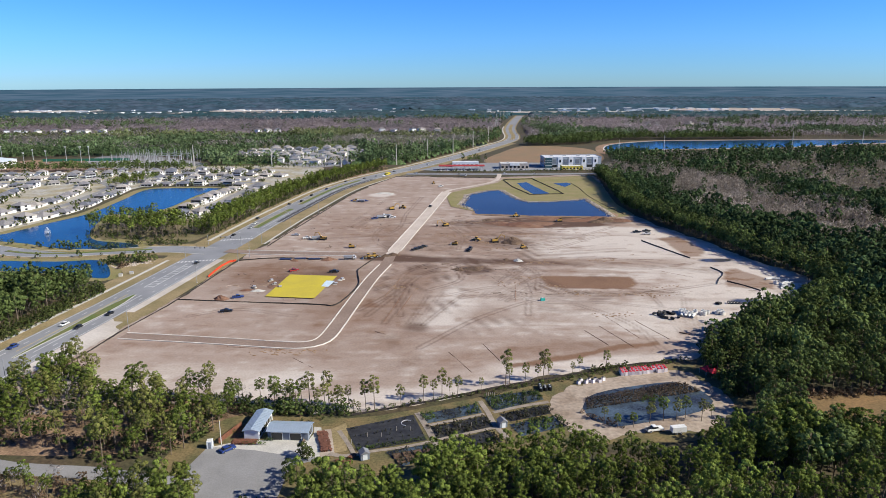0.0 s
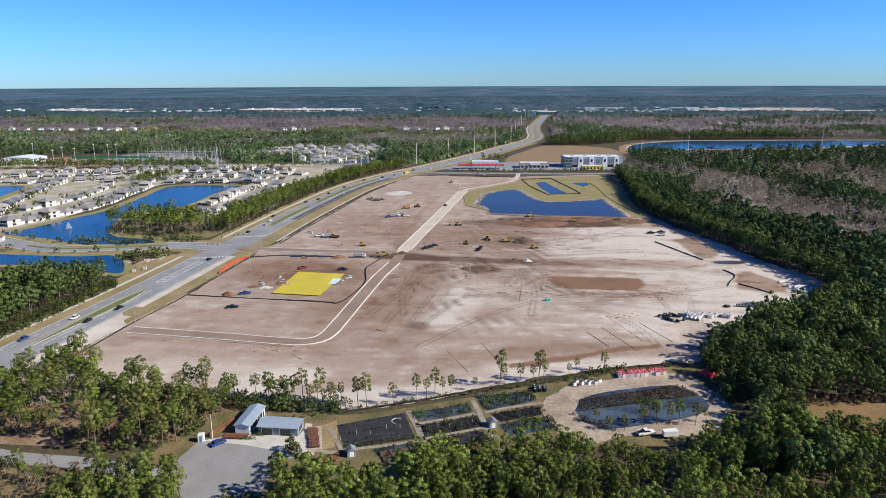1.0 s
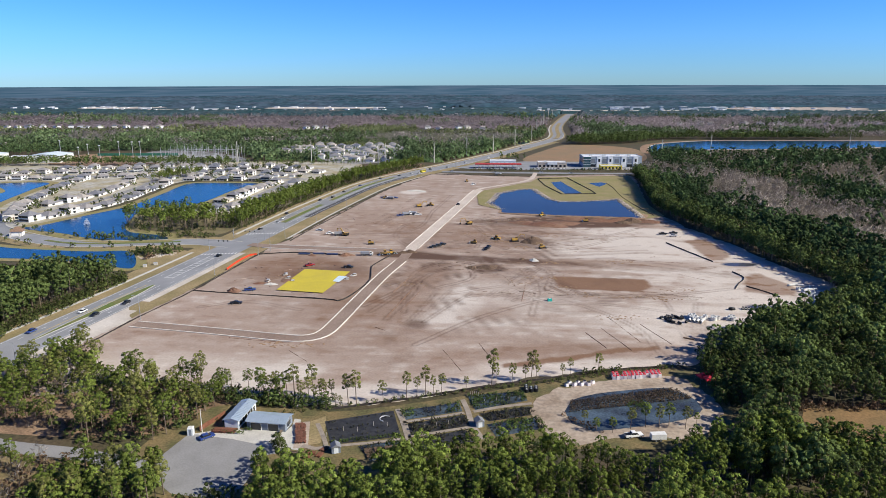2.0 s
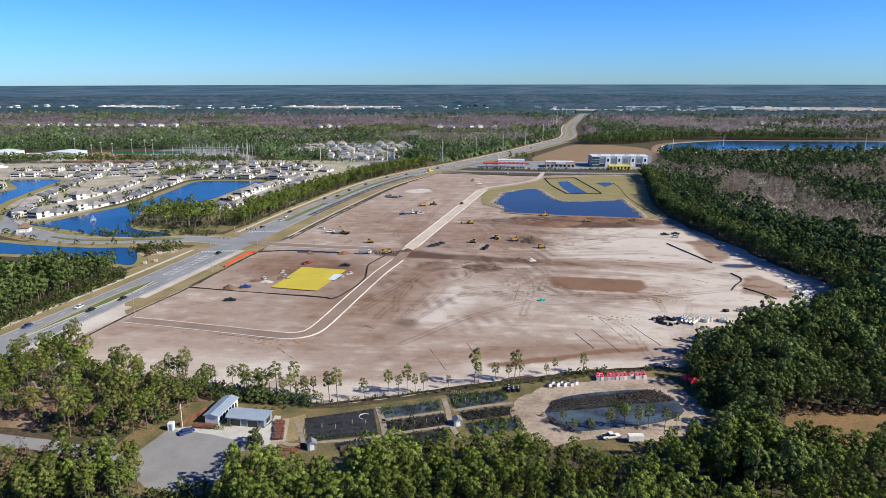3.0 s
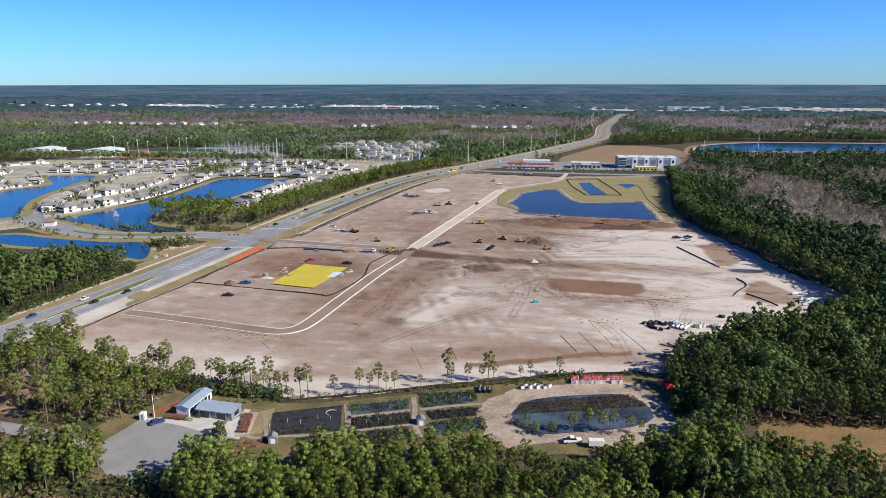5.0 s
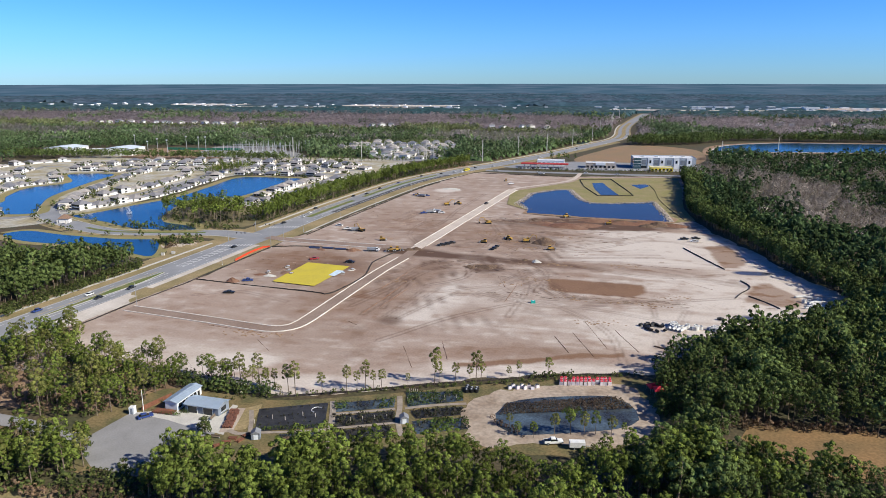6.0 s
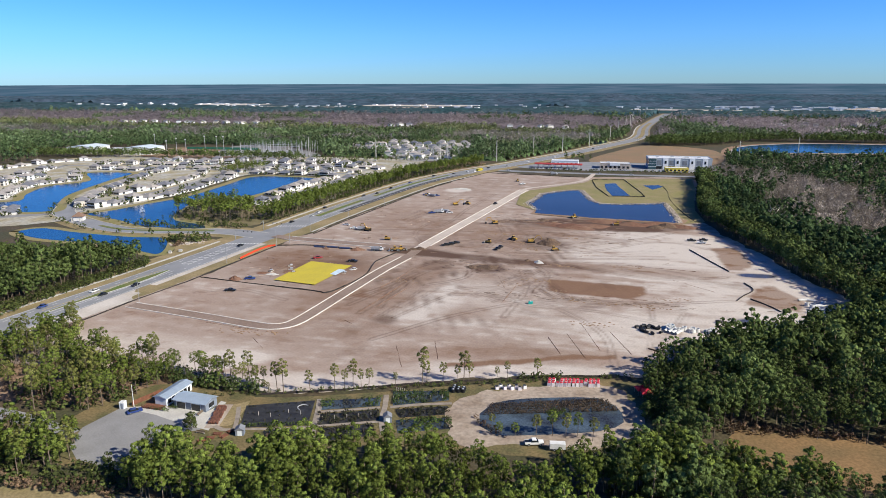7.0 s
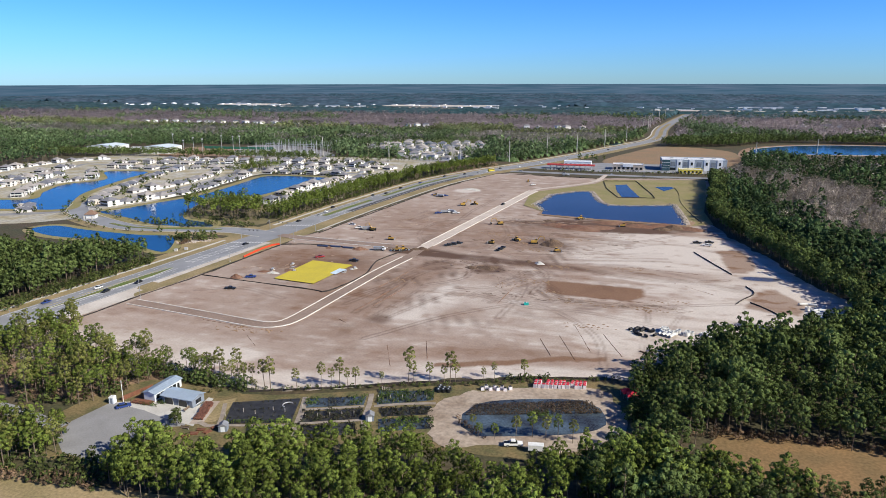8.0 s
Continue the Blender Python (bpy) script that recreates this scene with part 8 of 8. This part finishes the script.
pl = bed_rows([(49, 213.5), (86, 226), (91, 218), (48, 205)], 1.25, 0.6, 77, 0.95)
pl = pl[inside(OVAL, pl[:, 0], pl[:, 1])]
woods("potted_shrubs", pl, TUFT, material("bare_brown_shrub", (0.13, 0.085, 0.055), (0.06, 0.05, 0.03), by="island", fine=1, vary=0.3, leaf=0.1), "close rows of dark brown potted shrubs", "plants", 90, 0.95, 1.3)
woods("potted_shrubs", np.array([(70 + 2.5 * math.sin(k * 2.1) + 0.2 * k, 212.5 + 1.4 * math.cos(k * 1.7)) for k in range(18)]), BUSH, M_BRIGHT, "green potted shrubs in the oval", "plants", 91, 0.35, 0.6)
woods("yard_shrubs", np.array([(46 + 0.9 * k + math.sin(k * 3), 202 - 0.75 * k + math.cos(k * 2)) for k in range(12)]), BUSH, M_BRUSH, "dry shrubs at the end of the oval", "shrubs", 92, 0.4, 0.9)
bag = thing("bulk_bag", "full white bulk bag with red top standing on sand", "bulk bag", "red-topped bulk bags")
M_BAG = material("woven_white", (0.74, 0.70, 0.70), (0.66, 0.60, 0.62), by="thing", fine=4, vary=0.1)
Geo().box(0, 0, 0, 1.15, 1.15, 1.5, taper=0.96).make("bag", M_BAG, bag, "white woven sack")
Geo().box(0, 0, 1.5, 1.05, 1.05, 0.24, taper=0.6).make("top", material("red_cover", (0.55, 0.04, 0.06), (0.42, 0.03, 0.05), by="thing", fine=4, vary=0.15), bag, "red cover")
rng = random.Random(12)
line_up(bag, [(66.8 + 1.42 * i + rng.uniform(-0.12, 0.12), 232.2 + 0.27 * i + 1.5 * j + rng.uniform(-0.15, 0.15), rng.uniform(-10, 10)) for i in range(13) for j in range(3) if rng.random() < 0.93])
sack = thing("bulk_bag", "half-open white and black bulk bag on sand", "bulk bag", "white bulk bags")
Geo().box(0, 0, 0, 1.2, 1.2, 1.2, taper=0.9).make("bag", M_BAG, sack, "white woven sack")
Geo().box(0, 0, 1.2, 1.0, 1.0, 0.3, taper=0.6).make("top", M_BLACK, sack, "black cover")
line_up(sack, [(49 + 1.35 * k + rng.uniform(-0.2, 0.2), 225.4 + 0.2 * k + 1.3 * (k % 2), rng.uniform(0, 40)) for k in range(8)])
tank = thing("black_tank", "black round water tank beside the loop", "tank", "black tanks")
Geo().rod((0, 0, 0), (0, 0, 1.2), 0.8, 0.75, 12).make("tank", M_BLACK, tank)
Geo().rod((0, 0, 1.2), (0, 0, 1.4), 0.3, 0.25, 10).make("lid", M_GREY, tank)
line_up(tank, [(34.5 + 1.7 * (k % 3), 219.6 + 1.5 * (k // 3) + 0.4 * (k % 3), 0) for k in range(7)])
tent = thing("canopy_tent", "bright red canopy tents at the wood edge", "tent", "red canopies")
M_REDCLOTH = material("red_canvas", (0.50, 0.03, 0.05), (0.36, 0.02, 0.04), scale=0.8, fine=4, vary=0.15)
Geo().add([(-1.8, -1.8, 2.2), (1.8, -1.8, 2.2), (1.8, 1.8, 2.2), (-1.8, 1.8, 2.2), (0, 0, 3.3), (-1.8, -1.8, 1.9), (1.8, -1.8, 1.9), (1.8, 1.8, 1.9), (-1.8, 1.8, 1.9)], [(0, 1, 4), (1, 2, 4), (2, 3, 4), (3, 0, 4), (5, 6, 1, 0), (6, 7, 2, 1), (7, 8, 3, 2), (8, 5, 0, 3)]).make("canopy", M_REDCLOTH, tent)
for x in (-1.7, 1.7):
    for y in (-1.7, 1.7):
        Geo().rod((x, y, 0), (x, y, 2.0), 0.04, n=5).make("leg", M_GREY, tent)
line_up(tent, [(98.5, 233.5, 20), (101.6, 235.2, 25), (100.2, 231, 10)])
trailer = thing("box_trailer", "white box trailer parked among pines", "trailer")
Geo().box(0, 0, 0.7, 4.6, 2.0, 1.7).make("box", M_WHITE, trailer)
wheels(trailer, (-0.9, 0.5), 1.0, 0.4, 0.25)
Geo().rod((2.8, 0, 0.7), (4.2, 0, 0.6), 0.08, n=5).make("tow_bar", M_STEEL, trailer)
put(trailer, 73, 189.6, 8, 0.1)
# pines and shrubs about the nursery
woods("site_edge_shrubs", scatter([(-76, 203), (-70, 209), (-48, 208), (-30, 204), (-30, 201), (-52, 202)], 2.0, 98), SHRUBBY, M_DARKPINE, "dense dark thicket below the edge pines", "shrubs", 98, 0.5, 1.25)
extra = [(60, 193, 0.55), (66, 196, 0.6), (71, 197.5, 0.85), (75, 197, 0.8), (78.5, 199, 0.6), (83, 197, 0.55), (55, 193, 0.5), (52, 198, 0.4), (87, 199, 0.5)]
for k, (x, y, s) in enumerate(extra):
    copy_thing(proto[k % 6], pose(x, y, 0, 0, 0, 50 * k) @ Matrix.Scale(s, 4))
yard_tree = tree_thing("yard_tree", 300, "small round green tree beside the lot", "tree", M_SHRUB, "trees by the lot", height=4.6, crown=0.8, reach=2.2, clumps=16, per=26, size=0.4)
line_up(yard_tree, [(-41.3, 177.2, 0), (-39.5, 174.5, 70), (-43.5, 168, 20), (-42.5, 164, 120)])
woods("site_edge_shrubs", np.array([(x + 0.8 * math.sin(x * 7), 203 + (x + 30) * 0.345 + 0.9 * math.sin(x * 3.3)) for x in np.arange(-66, 96, 1.3)]), BUSH, M_SHRUB, "low shrubs along the silt fence", "shrubs", 93, 0.25, 0.75)
woods("site_edge_shrubs", np.array([(56 + 1.1 * k, 236 + 0.35 * k + math.sin(k * 2)) for k in range(14)] + [(-64 + 1.4 * k, 203 + math.sin(k * 2)) for k in range(16)]), BUSH, M_SHRUB, "taller shrubs along the silt fence", "shrubs", 94, 0.7, 1.3)
woods("forecourt_plants", np.array([(-61 + 1.1 * k, 184.0 + 0.5 * math.sin(k * 2)) for k in range(7)] + [(-55 + 0.8 * k, 186 + 0.3 * math.sin(k)) for k in range(4)]), BUSH, M_BRIGHT, "green plants before the buildings", "plants", 95, 0.3, 0.6)
